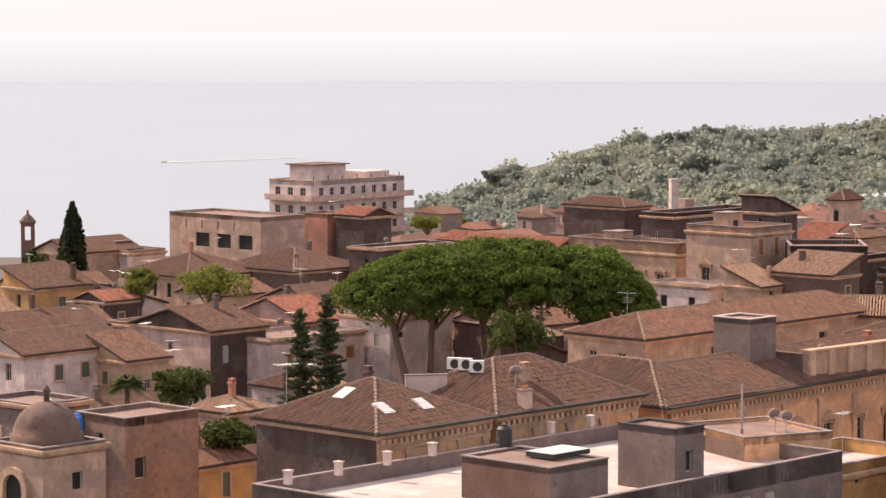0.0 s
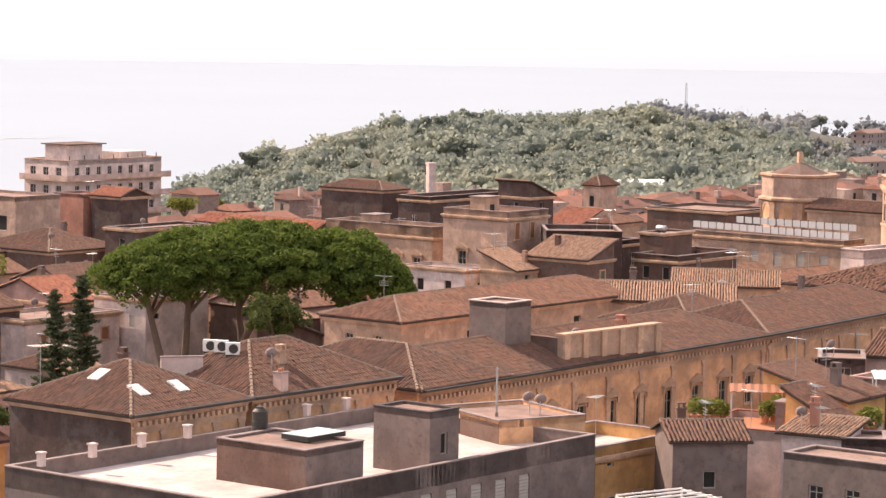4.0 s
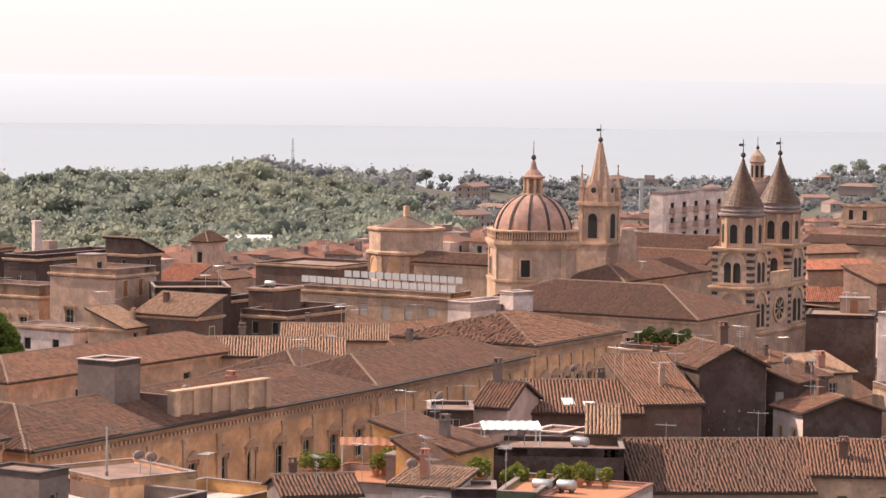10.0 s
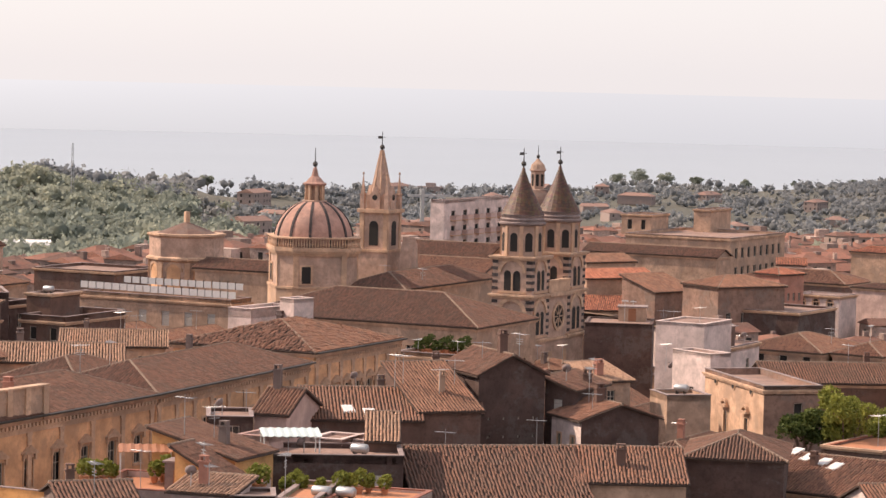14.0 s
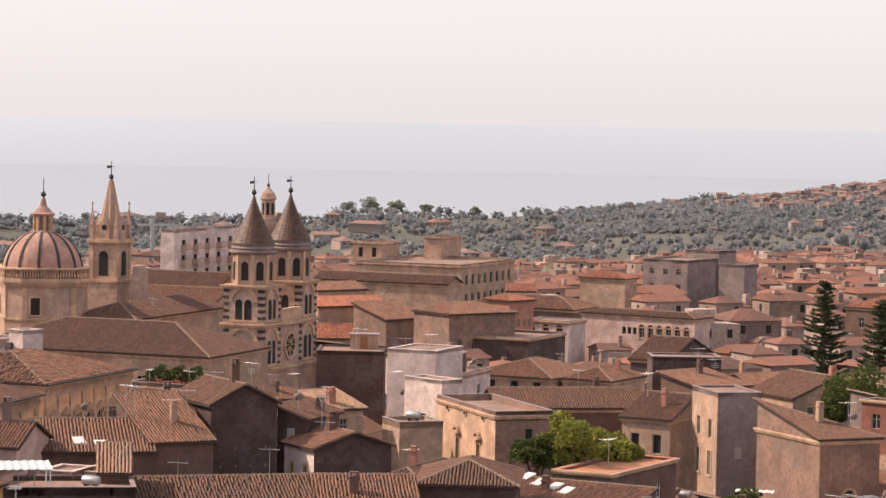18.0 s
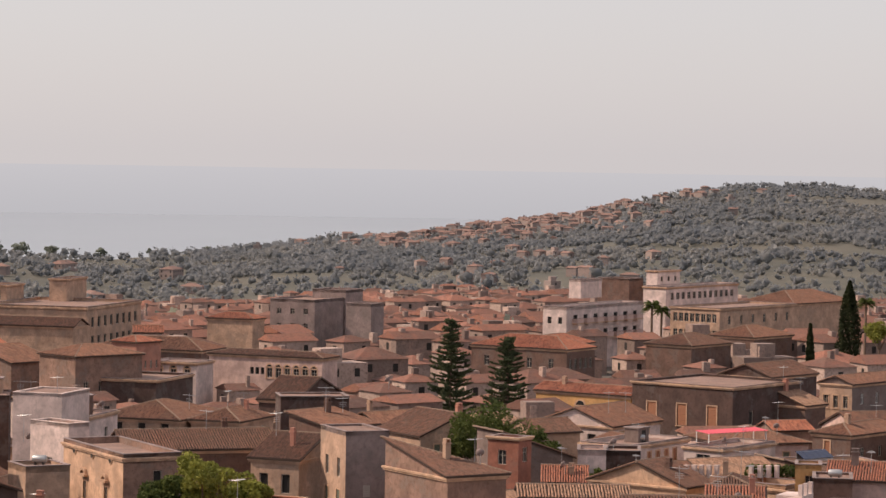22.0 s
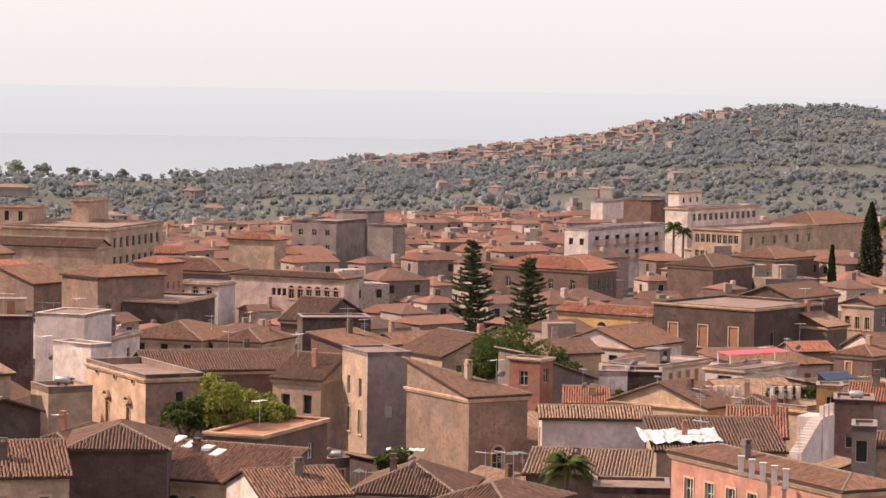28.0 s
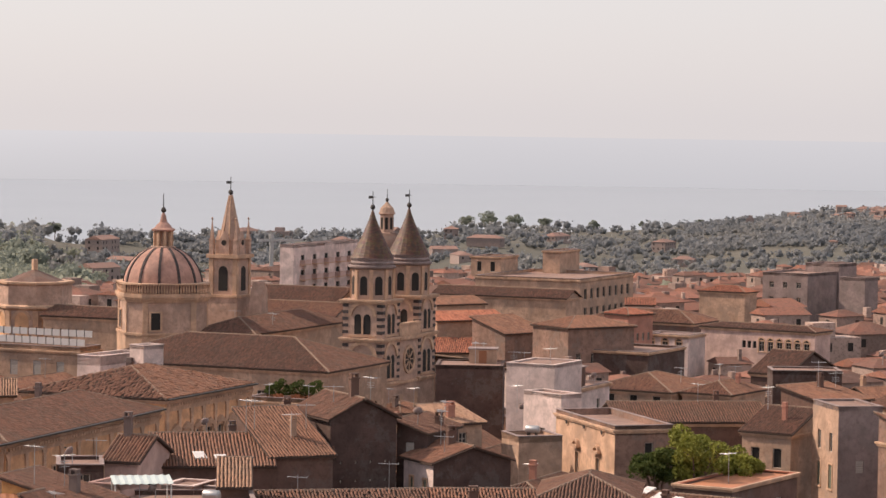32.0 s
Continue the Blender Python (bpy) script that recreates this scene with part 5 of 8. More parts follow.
house(219.3, 528.3, 46.0, 10.9, 3.6, 16.0, 'flat', 'cream', 'tile', label='pale plastered stair head on a roof', z0=11, par=0.3, name='stair_house', category='building')
house(186.5, 474.6, 45.7, 6.8, 25.6, 10.5, 'gabley', 'cream', 'tile_dark', label='long church roof of dark tiles', name='church', category='church')
house(176.0, 551.8, 47.0, 30.7, 3.0, 16.5, 'flat', 'white', 'tile', label='cream apartment slab with balconies', par=0.3, cornice=None, left=[(2, 12.6, 1.6, 1.6, 'd'), (2, 9.6, 1.6, 1.6, 'd'), (2, 6.6, 1.6, 1.6, 'd')], front=[(5, 12.6, 1.8, 1.8, 't'), (5, 9.6, 1.8, 1.8, 't'), (5, 6.6, 1.8, 1.8, 't')], name='apartment_slab', category='building')
house(320.2, 491.4, 27.2, 32.0, 5.5, 11.5, 'flat', 'white', 'tile', label='white clinic with stacked roof rooms', par=0.4, front=[(7, 8.2, 1.8, 1.6, 't'), (7, 5, 1.8, 1.6, 't')], left=[(2, 8, 1, 1.4, 'd')], name='clinic', category='building', cornice=None)
house(342.6, 529.5, 26.8, 9.2, 3.0, 14.6, 'flat', 'white', 'tile', label='white plastered lift tower on a clinic', z0=10.5, par=0.2, cornice=None, name='lift_tower', category='building')
house(368.8, 555.0, 25.3, 6.4, 8.5, 13.5, 'flat', 'brown', 'tile', label='tall dark brown block behind the clinic', par=0.2, cornice=None, name='tower_block', category='building')
house(373.5, 532.9, 24.2, 32.0, 5.9, 13.0, 'flat', 'white', 'tile', label='white school with long window band', par=0.4, front=[(12, 10, 1.4, 1.6, 's'), (12, 6.5, 1.4, 1.6, 's')], name='school', category='building')
house(376.5, 548.7, 24.5, 10.2, 3.0, 15.5, 'flat', 'white', 'tile', label='white pavilion on a school roof', z0=12, par=0.2, front=[(3, 13, 1, 1.2, 'd')], name='stair_house', category='building')
house(359.3, 496.6, 22.6, 31.5, 12.2, 10.5, 'flat', 'cream', 'tile', label='pale school wing with many windows', par=0.4, left=[(8, 7.4, 1.0, 1.8, 's'), (8, 4, 1.0, 1.8, 's')], front=[(6, 7, 1, 1.8, 's')], name='school', category='building')
house(389.3, 514.0, 21.3, 24.4, 13.3, 10.0, 'hip', 'cream', 'tile', label='school hall with brown hipped roof', name='school', category='building')
house(439.3, 512.9, 19.0, 20.0, 10.6, 16.0, 'flat', 'cream', 'tile', label='ochre apartment tower with balconies', par=0.3, cornice=None, left=[(3, 12.6, 1.5, 1.4, 's'), (3, 9.6, 1.5, 1.4, 's'), (3, 6.6, 1.5, 1.4, 's')], front=[(4, 12.6, 2.0, 1.8, 't'), (4, 9.6, 2.0, 1.8, 't'), (4, 6.6, 2.0, 1.8, 't')], name='apartment_tower', category='building', rim='tile_red')
house(267.0, 429.4, 27.2, 9.9, 19.6, 8.0, 'hip', 'brown', 'tile_red', label='house with hipped red roof', front=[(5, 4.5, 1, 1.8, 's')], left=[(4, 4.5, 1, 1.8, 's')])
house(278.9, 441.0, 27.5, 14.0, 8.3, 7.5, 'hip', 'cream', 'tile_red', label='house with orange hipped roof')
house(369.6, 435.1, 19.2, 14.0, 5.5, 8.0, 'hip', 'dark', 'tile', label='cream house on a corner', side='salmon')
house(303.2, 433.2, 23.4, 14.0, 9.8, 7.5, 'hip', 'brown', 'tile_dark', label='brown house with gable roof')
house(329.2, 449.5, 21.8, 14.0, 10.3, 7.5, 'hip', 'brown', 'tile', label='brown house with hipped tiled roof')
house(189.9, 410.5, 40.8, 6.6, 7.9, 8.5, 'flat', 'white', 'tile', label='white modern house with arches', par=0.3, left=[(3, 6, 1, 1.4, 'a')])
house(174.1, 390.9, 42.4, 14.0, 11.0, 8.0, 'flat', 'dark', 'tile', label='long dark house with flat roof', par=0.3)
house(198.6, 438.7, 40.6, 9.3, 19.9, 8.5, 'hip', 'brown', 'tile', label='brown house with hipped tiled roof')
house(244.3, 503.3, 38.5, 5.5, 9.8, 9.0, 'hip', 'cream', 'tile_red', label='cream house with red hipped roof')


# ---- landmarks ----
def octagon(r, n=8, a0=math.pi / 8):
    return [(r * math.cos(a0 + 2 * math.pi * i / n), r * math.sin(a0 + 2 * math.pi * i / n)) for i in range(n)]


def finial(parent, z, s=1.0, vane=False):
    f = Mesh().lathe([(0.1 * s, z - 0.6), (0.16 * s, z)], 8).lathe([(0.05, z), (0.36 * s, z + 0.2 * s), (0.45 * s, z + 0.5 * s), (0.3 * s, z + 0.85 * s), (0.05, z + 1.0 * s)], 10)
    ob = part("finial", f, M["iron"], parent)
    part("rod", Mesh().tube((0, 0, z + s), (0, 0, z + 3.2 * s), 0.07, 0.04), M["iron"], ob)
    if vane:
        part("vane", Mesh().box(-1.3, -0.05, -0.02, 0.02, z + 2.0 * s, z + 2.45 * s).box(0.05, 0.9, -0.015, 0.015, z + 2.18 * s, z + 2.26 * s), M["iron"], ob)


def church_dome(x, y, rz):
    """Square drum with cut corners, ribbed dome, balustrade and lantern."""
    ob = thing("church_dome", x, y, 0, rz, "pink plastered church dome with dark ribs on a pale stone drum", "dome")
    H, C = 5.25, 1.7

    def drum(bm, o, z0, z1):
        h, c = H + o, C + o * 0.6
        p = [(-h + c, -h), (h - c, -h), (h, -h + c), (h, h - c), (h - c, h), (-h + c, h), (-h, h - c), (-h, -h + c)]
        return bm.add([(u, v, z) for z in (z0, z1) for u, v in p], [(i, (i + 1) % 8, (i + 1) % 8 + 8, i + 8) for i in range(8)] + [tuple(range(8, 16)), tuple(reversed(range(8)))])

    part("drum", drum(Mesh(), 0, 6, 17.8), M["stone"], ob)
    part("cornice", drum(drum(drum(Mesh(), 0.2, 17.5, 17.8), 0.4, 17.8, 18.1), 0.55, 18.1, 18.6), M["trim"], ob)
    part("plinth", drum(drum(Mesh(), 0.25, 6, 13.2), 0.4, 13.2, 13.5), M["trim"], ob)
    for i in range(4):
        m = pose(0, 0, 0, 0, 0, i * 90)
        win = put("window", Mesh().box(-2.7, -0.9, -H - 0.12, -H - 0.003, 13.7, 16.3).data("window", M["trim"]), ob, m)
        put("pane", Mesh().box(-2.4, -1.2, -H - 0.14, -H - 0.12, 13.9, 16.1).data("pane", M["opening_shade"]), win)
        for u in (-H + C, H - C - 0.7):
            put("pilaster", Mesh().box(u, u + 0.7, -H - 0.16, -H, 13.5, 17.5).data("pilaster", M["trim"]), ob, m)
    ra = part("balustrade", drum(Mesh(), 0.45, 19.75, 19.95), M["trim"], ob)
    bal = Mesh()
    h, c = H + 0.3, C + 0.2
    pts = [(-h + c, -h), (h - c, -h), (h, -h + c), (h, h - c), (h - c, h), (-h + c, h), (-h, h - c), (-h, -h + c)]
    for i in range(8):
        p, q = Vector((*pts[i], 0)), Vector((*pts[(i + 1) % 8], 0))
        k = max(4, int((q - p).length / 0.36))
        for j in range(k):
            u = p.lerp(q, j / k)
            bal.lathe([(0.08, 18.6), (0.14, 19.0), (0.07, 19.4), (0.1, 19.76)], 5, 0, False, u.x, u.y)
    tagged(part("baluster", bal, M["trim"], ra), "", "", "", "stuff")
    r = 5.2
    prof = [(r * math.cos(t), 19.3 + 5.4 * math.sin(t)) for t in [k * 1.35 / 12 for k in range(13)]]
    part("shell", Mesh().lathe([(r, 18.6)] + prof, 32), M["copper"], ob, smooth=True)
    for i in range(12):
        rib = Mesh()
        ring = [(rr * 1.01 + 0.08, z) for rr, z in [(r, 18.6)] + prof]
        for (r0, z0), (r1, z1) in zip(ring, ring[1:]):
            rib.add([(r0, -0.2, z0), (r0, 0.2, z0), (r1, 0.15, z1), (r1, -0.15, z1), (r0 - 0.3, -0.2, z0), (r0 - 0.3, 0.2, z0), (r1 - 0.3, 0.15, z1), (r1 - 0.3, -0.15, z1)], [(0, 1, 2, 3), (0, 3, 7, 4), (1, 5, 6, 2)])
        put("rib", rib.data("rib", M["lava"]), ob, pose(0, 0, 0, 0, 0, i * 30 + 15), "dark lead-grey rib")
    lan = Mesh().lathe([(1.5, 24.2), (1.7, 24.3), (1.7, 24.6), (1.2, 24.65)], 8, math.pi / 8).lathe([(0.75, 24.6), (0.75, 26.6)], 8)
    la = part("lantern", lan, M["stone"], ob)
    for i in range(8):
        put("column", Mesh().box(-0.18, 0.18, -1.3, -0.95, 24.6, 26.6).data("column", M["trim"]), la, pose(0, 0, 0, 0, 0, i * 45))
    part("lantern_roof", Mesh().lathe([(1.5, 26.6), (1.6, 26.85), (1.2, 27.05), (0.85, 27.5), (0.5, 27.8), (0.3, 28.7), (0.15, 29.0)], 12), M["copper"], ob)
    finial(ob, 29.0, 0.8)
    return ob


def bell_tower(x, y, rz):
    """Square stone belfry with four pinnacles and a tall stone spire."""
    ob = thing("bell_tower", x, y, 0, rz, "pale stone bell tower with pinnacles, spire and weather vane", "bell tower")
    a = 2.05
    part("shaft", Mesh().box(-a - 0.2, a + 0.2, -a - 0.2, a + 0.2, 0, 17.2).box(-a, a, -a, a, 17.2, 22.4), M["stone"], ob)
    part("cornice", Mesh().box(-a - 0.35, a + 0.35, -a - 0.35, a + 0.35, 17.0, 17.35).box(-a - 0.4, a + 0.4, -a - 0.4, a + 0.4, 22.4, 22.9), M["trim"], ob)
    for i in range(4):
        m = pose(0, 0, 0, 0, 0, i * 90)
        n = 8
        # near-black sheet on the solid shaft paints the shaded bell chamber
        arch = Mesh().prism([(-0.7, 17.9)] + [(-0.7 * math.cos(math.pi * k / n), 20.6 + 0.7 * math.sin(math.pi * k / n)) for k in range(n + 1)] + [(0.7, 17.9)], -a - 0.03, -a - 0.01)
        put("bell_opening_shade", arch.data("bell_opening_shade", M["opening_shade"]), ob, m)
        for x0 in (-a - 0.06, a - 0.55):
            put("pilaster", Mesh().box(x0, x0 + 0.61, -a - 0.12, -a, 17.35, 22.4).data("pilaster", M["trim"]), ob, m)
        pin = Mesh().box(-0.3, 0.3, -0.3, 0.3, 22.9, 24.8).box(-0.36, 0.36, -0.36, 0.36, 24.8, 25.0).lathe([(0.34, 25.0), (0.2, 26.2), (0.05, 27.6)], 4, math.pi / 4).lathe([(0.04, 27.5), (0.16, 27.7), (0.16, 27.85), (0.04, 28.0)], 6)
        put("pinnacle", pin.data("pinnacle", M["stone"]), ob, m @ pose(-a + 0.2, -a + 0.2, 0))
        gab = Mesh().prism([(-0.75, 22.9), (0.75, 22.9), (0.75, 24.8), (0, 26.1), (-0.75, 24.8)], -a + 0.15, -a + 0.75)
        ring = Mesh().prism([(0.4 * math.cos(k * 0.628), 24.5 + 0.4 * math.sin(k * 0.628)) for k in range(10)], -a + 0.1, -a + 0.14)
        g = put("gable", gab.data("gable", M["stone"]), ob, m)
        put("oculus", ring.data("oculus", M["opening_shade"]), g)
    part("spire", Mesh().lathe([(1.6, 22.9), (1.5, 24.6), (0.85, 28.2), (0.2, 31.0)], 8, math.pi / 8), M["stone"], ob)
    for i in range(8):
        put("spire_rib", Mesh().tube((1.62, 0, 23.2), (1.52, 0, 24.6), 0.12, 0.12, 5).tube((1.52, 0, 24.6), (0.22, 0, 31.0), 0.12, 0.08, 5).data("spire_rib", M["trim"]), ob, pose(0, 0, 0, 0, 0, i * 45 + 22.5))
    finial(ob, 31.0, 0.8, True)
    buttress = Mesh().prism([(-1.6, 0), (1.6, 0), (1.6, 13), (0.9, 14.6), (0.7, 18.2), (-0.2, 19.2), (-0.9, 17.5), (-1.6, 14.0)], -a - 3.4, -a - 1.6)
    part("fronton", buttress, M["stone"], ob)
    return ob


def double_window(parent, m, z, w, h, y):
    """A twin arched opening under a round arch; near-black sheets paint the shade inside."""
    n = 10
    for s in (-1, 1):
        c = s * w * 0.27
        r = w * 0.2
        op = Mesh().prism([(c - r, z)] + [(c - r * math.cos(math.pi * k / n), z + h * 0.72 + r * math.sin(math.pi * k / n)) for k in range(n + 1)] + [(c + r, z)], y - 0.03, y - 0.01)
        put("opening", op.data("opening", M["opening_shade"]), parent, m)
    R0, R1 = w * 0.62, w * 0.82
    bow = [(R1 * math.cos(math.pi * k / n), z + h * 0.8 + R1 * math.sin(math.pi * k / n)) for k in range(n + 1)] + [(R0 * math.cos(math.pi * k / n), z + h * 0.8 + R0 * math.sin(math.pi * k / n)) for k in range(n, -1, -1)]
    arch = Mesh().prism(bow, y - 0.18, y)
    put("arch", arch.data("arch", M["trim"]), parent, m)
    col = Mesh().box(-w * 0.05, w * 0.05, y - 0.1, y, z, z + h * 0.75).box(-w * 0.8, w * 0.8, y - 0.16, y, z - 0.35, z - 0.1)
    put("mullion", col.data("mullion", M["trim"]), parent, m)


def cathedral_tower(x, y, rz):
    ob = thing("cathedral_tower", x, y, 0, rz, "banded stone cathedral tower with a scaled conical spire and vane", "bell tower", "twin cathedral towers")
    a = 2.75
    part("shaft", Mesh().box(-a, a, -a, a, 0, 18.3), M["stone"], ob)
    for z in (7.6, 13.3, 18.2):
        part("cornice", Mesh().box(-a - 0.28, a + 0.28, -a - 0.28, a + 0.28, z, z + 0.25).box(-a - 0.45, a + 0.45, -a - 0.45, a + 0.45, z + 0.25, z + 0.5), M["trim"], ob)
    for i in range(4):
        m = pose(0, 0, 0, 0, 0, i * 90)
        double_window(ob, m, 8.6, 2.6, 3.4, -a)
        double_window(ob, m, 14.3, 2.4, 2.9, -a)
        for k in range(12):
            z = 8.4 + k * 0.85
            if 12.9 < z < 14.0:
                continue
            put("quoin", Mesh().box(-a - 0.06, -a + 0.75, -a - 0.06, -a + 0.75, z, z + 0.4).data("quoin", M["lava"]), ob, m, "dark lava quoin")
    o = part("octagon", Mesh().lathe([(2.7, 18.7), (2.7, 22.6)], 8, math.pi / 8), M["stone"], ob)
    for i in range(8):
        n = 8
        q = 2.7 * math.cos(math.pi / 8)
        # the octagon's openings are near-black sheets, their shade painted on
        op = Mesh().prism([(-0.5, 19.3)] + [(-0.5 * math.cos(math.pi * k / n), 21.2 + 0.5 * math.sin(math.pi * k / n)) for k in range(n + 1)] + [(0.5, 19.3)], -q - 0.03, -q - 0.01)
        put("opening", op.data("opening", M["opening_shade"]), o, pose(0, 0, 0, 0, 0, i * 45))
        put("pilaster", Mesh().box(-0.25, 0.25, -2.82, -2.5, 18.7, 22.6).data("pilaster", M["trim"]), o, pose(0, 0, 0, 0, 0, i * 45 + 22.5))
    part("spire_base", Mesh().lathe([(2.85, 22.6), (3.1, 22.8), (3.1, 23.0), (2.75, 23.1), (2.9, 23.4), (2.65, 23.6), (2.8, 23.9), (2.6, 24.1)], 20), M["concrete"], ob)
    rows, steps = 16, []
    for j in range(rows):
        z0, z1 = 24.0 + j * 0.375, 24.0 + (j + 1) * 0.375
        steps += [(2.65 * (1 - j / rows) ** 1.22 + 0.19, z0), (2.65 * (1 - (j + 1) / rows) ** 1.22 + 0.12, z1)]
    cone = Mesh().lathe(steps, 24)
    part("cone", cone, M["scale"], ob)
    finial(ob, 30.1, 0.75, True)
    return ob


# ochre and green scales in rows
cs, cn, cl, cb = shader("glazed spire scales", 0.6)
ctc = cn.new("ShaderNodeTexCoord").outputs["Object"]
czig = cn.new("ShaderNodeTexVoronoi")
czig.inputs["Scale"].default_value = 2.4
cl.new(ctc, czig.inputs["Vector"])
cmix = mix(cn, cl, ramp(cn, cl, noise_node(cn, cl, ctc, 1.1, 4.0, 0.6, (1.0, 1.0, 2.2)), 0.47, 0.53, (0, 0, 0), (1, 1, 1)), (0.085, 0.034, 0.023), (0.125, 0.066, 0.031))
cl.new(mix(cn, cl, 0.35, cmix, czig.outputs["Color"], "MULTIPLY"), cb.inputs["Base Color"])
M["scale"] = cs

church_dome(95.0, 365.9, -5)
bell_tower(107.9, 379.0, 47)
cathedral_tower(117.6, 346.6, 47)
cathedral_tower(125.6, 355.2, 47)

# cathedral front between the towers, with its rose window
fx, fy = 121.8, 350.8
front_ob = thing("cathedral", fx, fy, 0, 47, "stone cathedral front with a rose window and balustrade", "church")
part("wall", Mesh().box(-3.5, 3.5, -2.5, 2.5, 0, 13.6), M["stone"], front_ob)
part("cornice", Mesh().box(-3.5, 3.5, -2.95, -2.5, 13.3, 13.8).box(-3.5, 3.5, -2.75, -2.5, 7.6, 7.95), M["trim"], front_ob)
part("balustrade", Mesh().box(-3.4, 3.4, -2.7, -2.3, 13.8, 15.2).box(-3.4, 3.4, -2.8, -2.2, 15.2, 15.45), M["trim"], front_ob)
rose = Mesh()
for k in range(16):
    a, b = 2 * math.pi * k / 16, 2 * math.pi * (k + 1) / 16
    rose.prism([(1.9 * math.cos(a), 10.6 + 1.9 * math.sin(a)), (1.9 * math.cos(b), 10.6 + 1.9 * math.sin(b)), (1.5 * math.cos(b), 10.6 + 1.5 * math.sin(b)), (1.5 * math.cos(a), 10.6 + 1.5 * math.sin(a))], -2.7, -2.5)
    if k % 2 == 0:
        rose.prism([(0.3 * math.cos(a - 0.2), 10.6 + 0.3 * math.sin(a - 0.2)), (1.5 * math.cos(a - 0.05), 10.6 + 1.5 * math.sin(a - 0.05)), (1.5 * math.cos(a + 0.05), 10.6 + 1.5 * math.sin(a + 0.05)), (0.3 * math.cos(a + 0.2), 10.6 + 0.3 * math.sin(a + 0.2))], -2.65, -2.52)
rw = part("rose_window", rose, M["trim"], front_ob)
part("rose_glass", Mesh().prism([(1.5 * math.cos(2 * math.pi * k / 16), 10.6 + 1.5 * math.sin(2 * math.pi * k / 16)) for k in range(16)], -2.53, -2.51), M["opening_shade"], rw)
for s in (-1, 1):
    part("niche", Mesh().box(s * 2.3 - 0.5, s * 2.3 + 0.5, -2.6, -2.5, 2.0, 6.2), M["trim"], front_ob)

# a brown dome with a lantern beyond the towers
lx, ly = 156.5, 453.8
ld = thing("church_dome", lx, ly, 0, 0, "brown tiled dome with a slim stone lantern", "dome")
part("drum", Mesh().lathe([(4.9, 6), (4.9, 16.2), (5.2, 16.4), (5.2, 16.9)], 8, math.pi / 8), M["stone"], ld)
part("shell", Mesh().lathe([(4.8 * math.cos(t), 16.9 + 6.0 * math.sin(t)) for t in [k * 1.4 / 10 for k in range(11)]], 24), M["brown"], ld, smooth=True)
ll = part("lantern", Mesh().lathe([(1.6, 22.4), (1.7, 22.6), (1.2, 22.7), (1.2, 25.6), (1.5, 25.8), (1.4, 26.1)], 8), M["stone"], ld)
part("lantern_roof", Mesh().lathe([(1.3, 26.1), (1.1, 26.8), (0.5, 27.4), (0.2, 27.8)], 12), M["cream"], ll)
for i in range(8):
    put("opening", Mesh().box(-0.25, 0.25, -1.14, -1.1, 23.2, 25.2).data("opening", M["opening_shade"]), ll, pose(0, 0, 0, 0, 0, i * 45 + 22.5))
finial(ld, 27.8, 0.7)

# the octagonal church beyond, with blind arches and a low tiled roof
ox, oy = 89.9, 422.6
oc = thing("octagonal_church", ox, oy, 0, 12, "octagonal pale stone church with orange-filled arches", "church")
part("wall", Mesh().lathe([(5.6, 4), (5.6, 16.5)], 8, math.pi / 8), M["stone"], oc)
part("cornice", Mesh().lathe([(5.65, 12.6), (6.1, 12.9), (6.1, 13.2), (5.65, 13.4)], 8, math.pi / 8), M["trim"], oc)
part("coping", Mesh().lathe([(5.65, 16.3), (5.95, 16.5), (5.95, 16.8), (5.4, 16.8)], 8, math.pi / 8), M["trim"], oc)
part("roof", Mesh().lathe([(5.3, 16.5), (0.4, 18.4)], 8, math.pi / 8), M["brown"], oc)
part("roof_post", Mesh().box(-0.35, 0.35, -0.35, 0.35, 18.2, 20.0), M["trim"], oc)
for i in range(8):
    q = 5.6 * math.cos(math.pi / 8)
    n = 8
    op = Mesh().prism([(-1.1, 8.2)] + [(-1.1 * math.cos(math.pi * k / n), 11.2 + 1.1 * math.sin(math.pi * k / n)) for k in range(n + 1)] + [(1.1, 8.2)], -q - 0.05, -q - 0.01)
    ob = put("arch_panel", op.data("arch_panel", M["ochre"]), oc, pose(0, 0, 0, 0, 0, i * 45), "orange-ochre blind arch")
    rim = Mesh().prism([(1.5 * math.cos(math.pi * k / n), 11.2 + 1.5 * math.sin(math.pi * k / n)) for k in range(n + 1)] + [(1.1 * math.cos(math.pi * k / n), 11.2 + 1.1 * math.sin(math.pi * k / n)) for k in range(n, -1, -1)], -q - 0.15, -q)
    put("arch", rim.data("arch", M["trim"]), ob)
    put("pilaster", Mesh().box(-0.4, 0.4, -5.75, -5.2, 4, 12.6).data("pilaster", M["trim"]), oc, pose(0, 0, 0, 0, 0, i * 45 + 22.5))

# little bell gable on the church at the town's edge
bx, by = -61.4, 420.5
bg = thing("belfry", bx, by, 0, 10, "small brown church belfry with a pointed cap", "tower")
part("shaft", Mesh().box(-1.0, -0.45, -0.9, 0.9, 0, 11.4).box(0.45, 1.0, -0.9, 0.9, 0, 11.4).box(-0.45, 0.45, -0.9, 0.9, 0, 8.8).box(-0.45, 0.45, -0.9, 0.9, 10.9, 11.4), M["brown"], bg)
part("cap", Mesh().box(-1.2, 1.2, -1.1, 1.1, 11.4, 11.7).lathe([(1.1, 11.7), (0.7, 12.3), (0.2, 12.7), (0.15, 13.3)], 8), M["brown"], bg)

# factory chimney
hx, hy = 35.5, 438.6
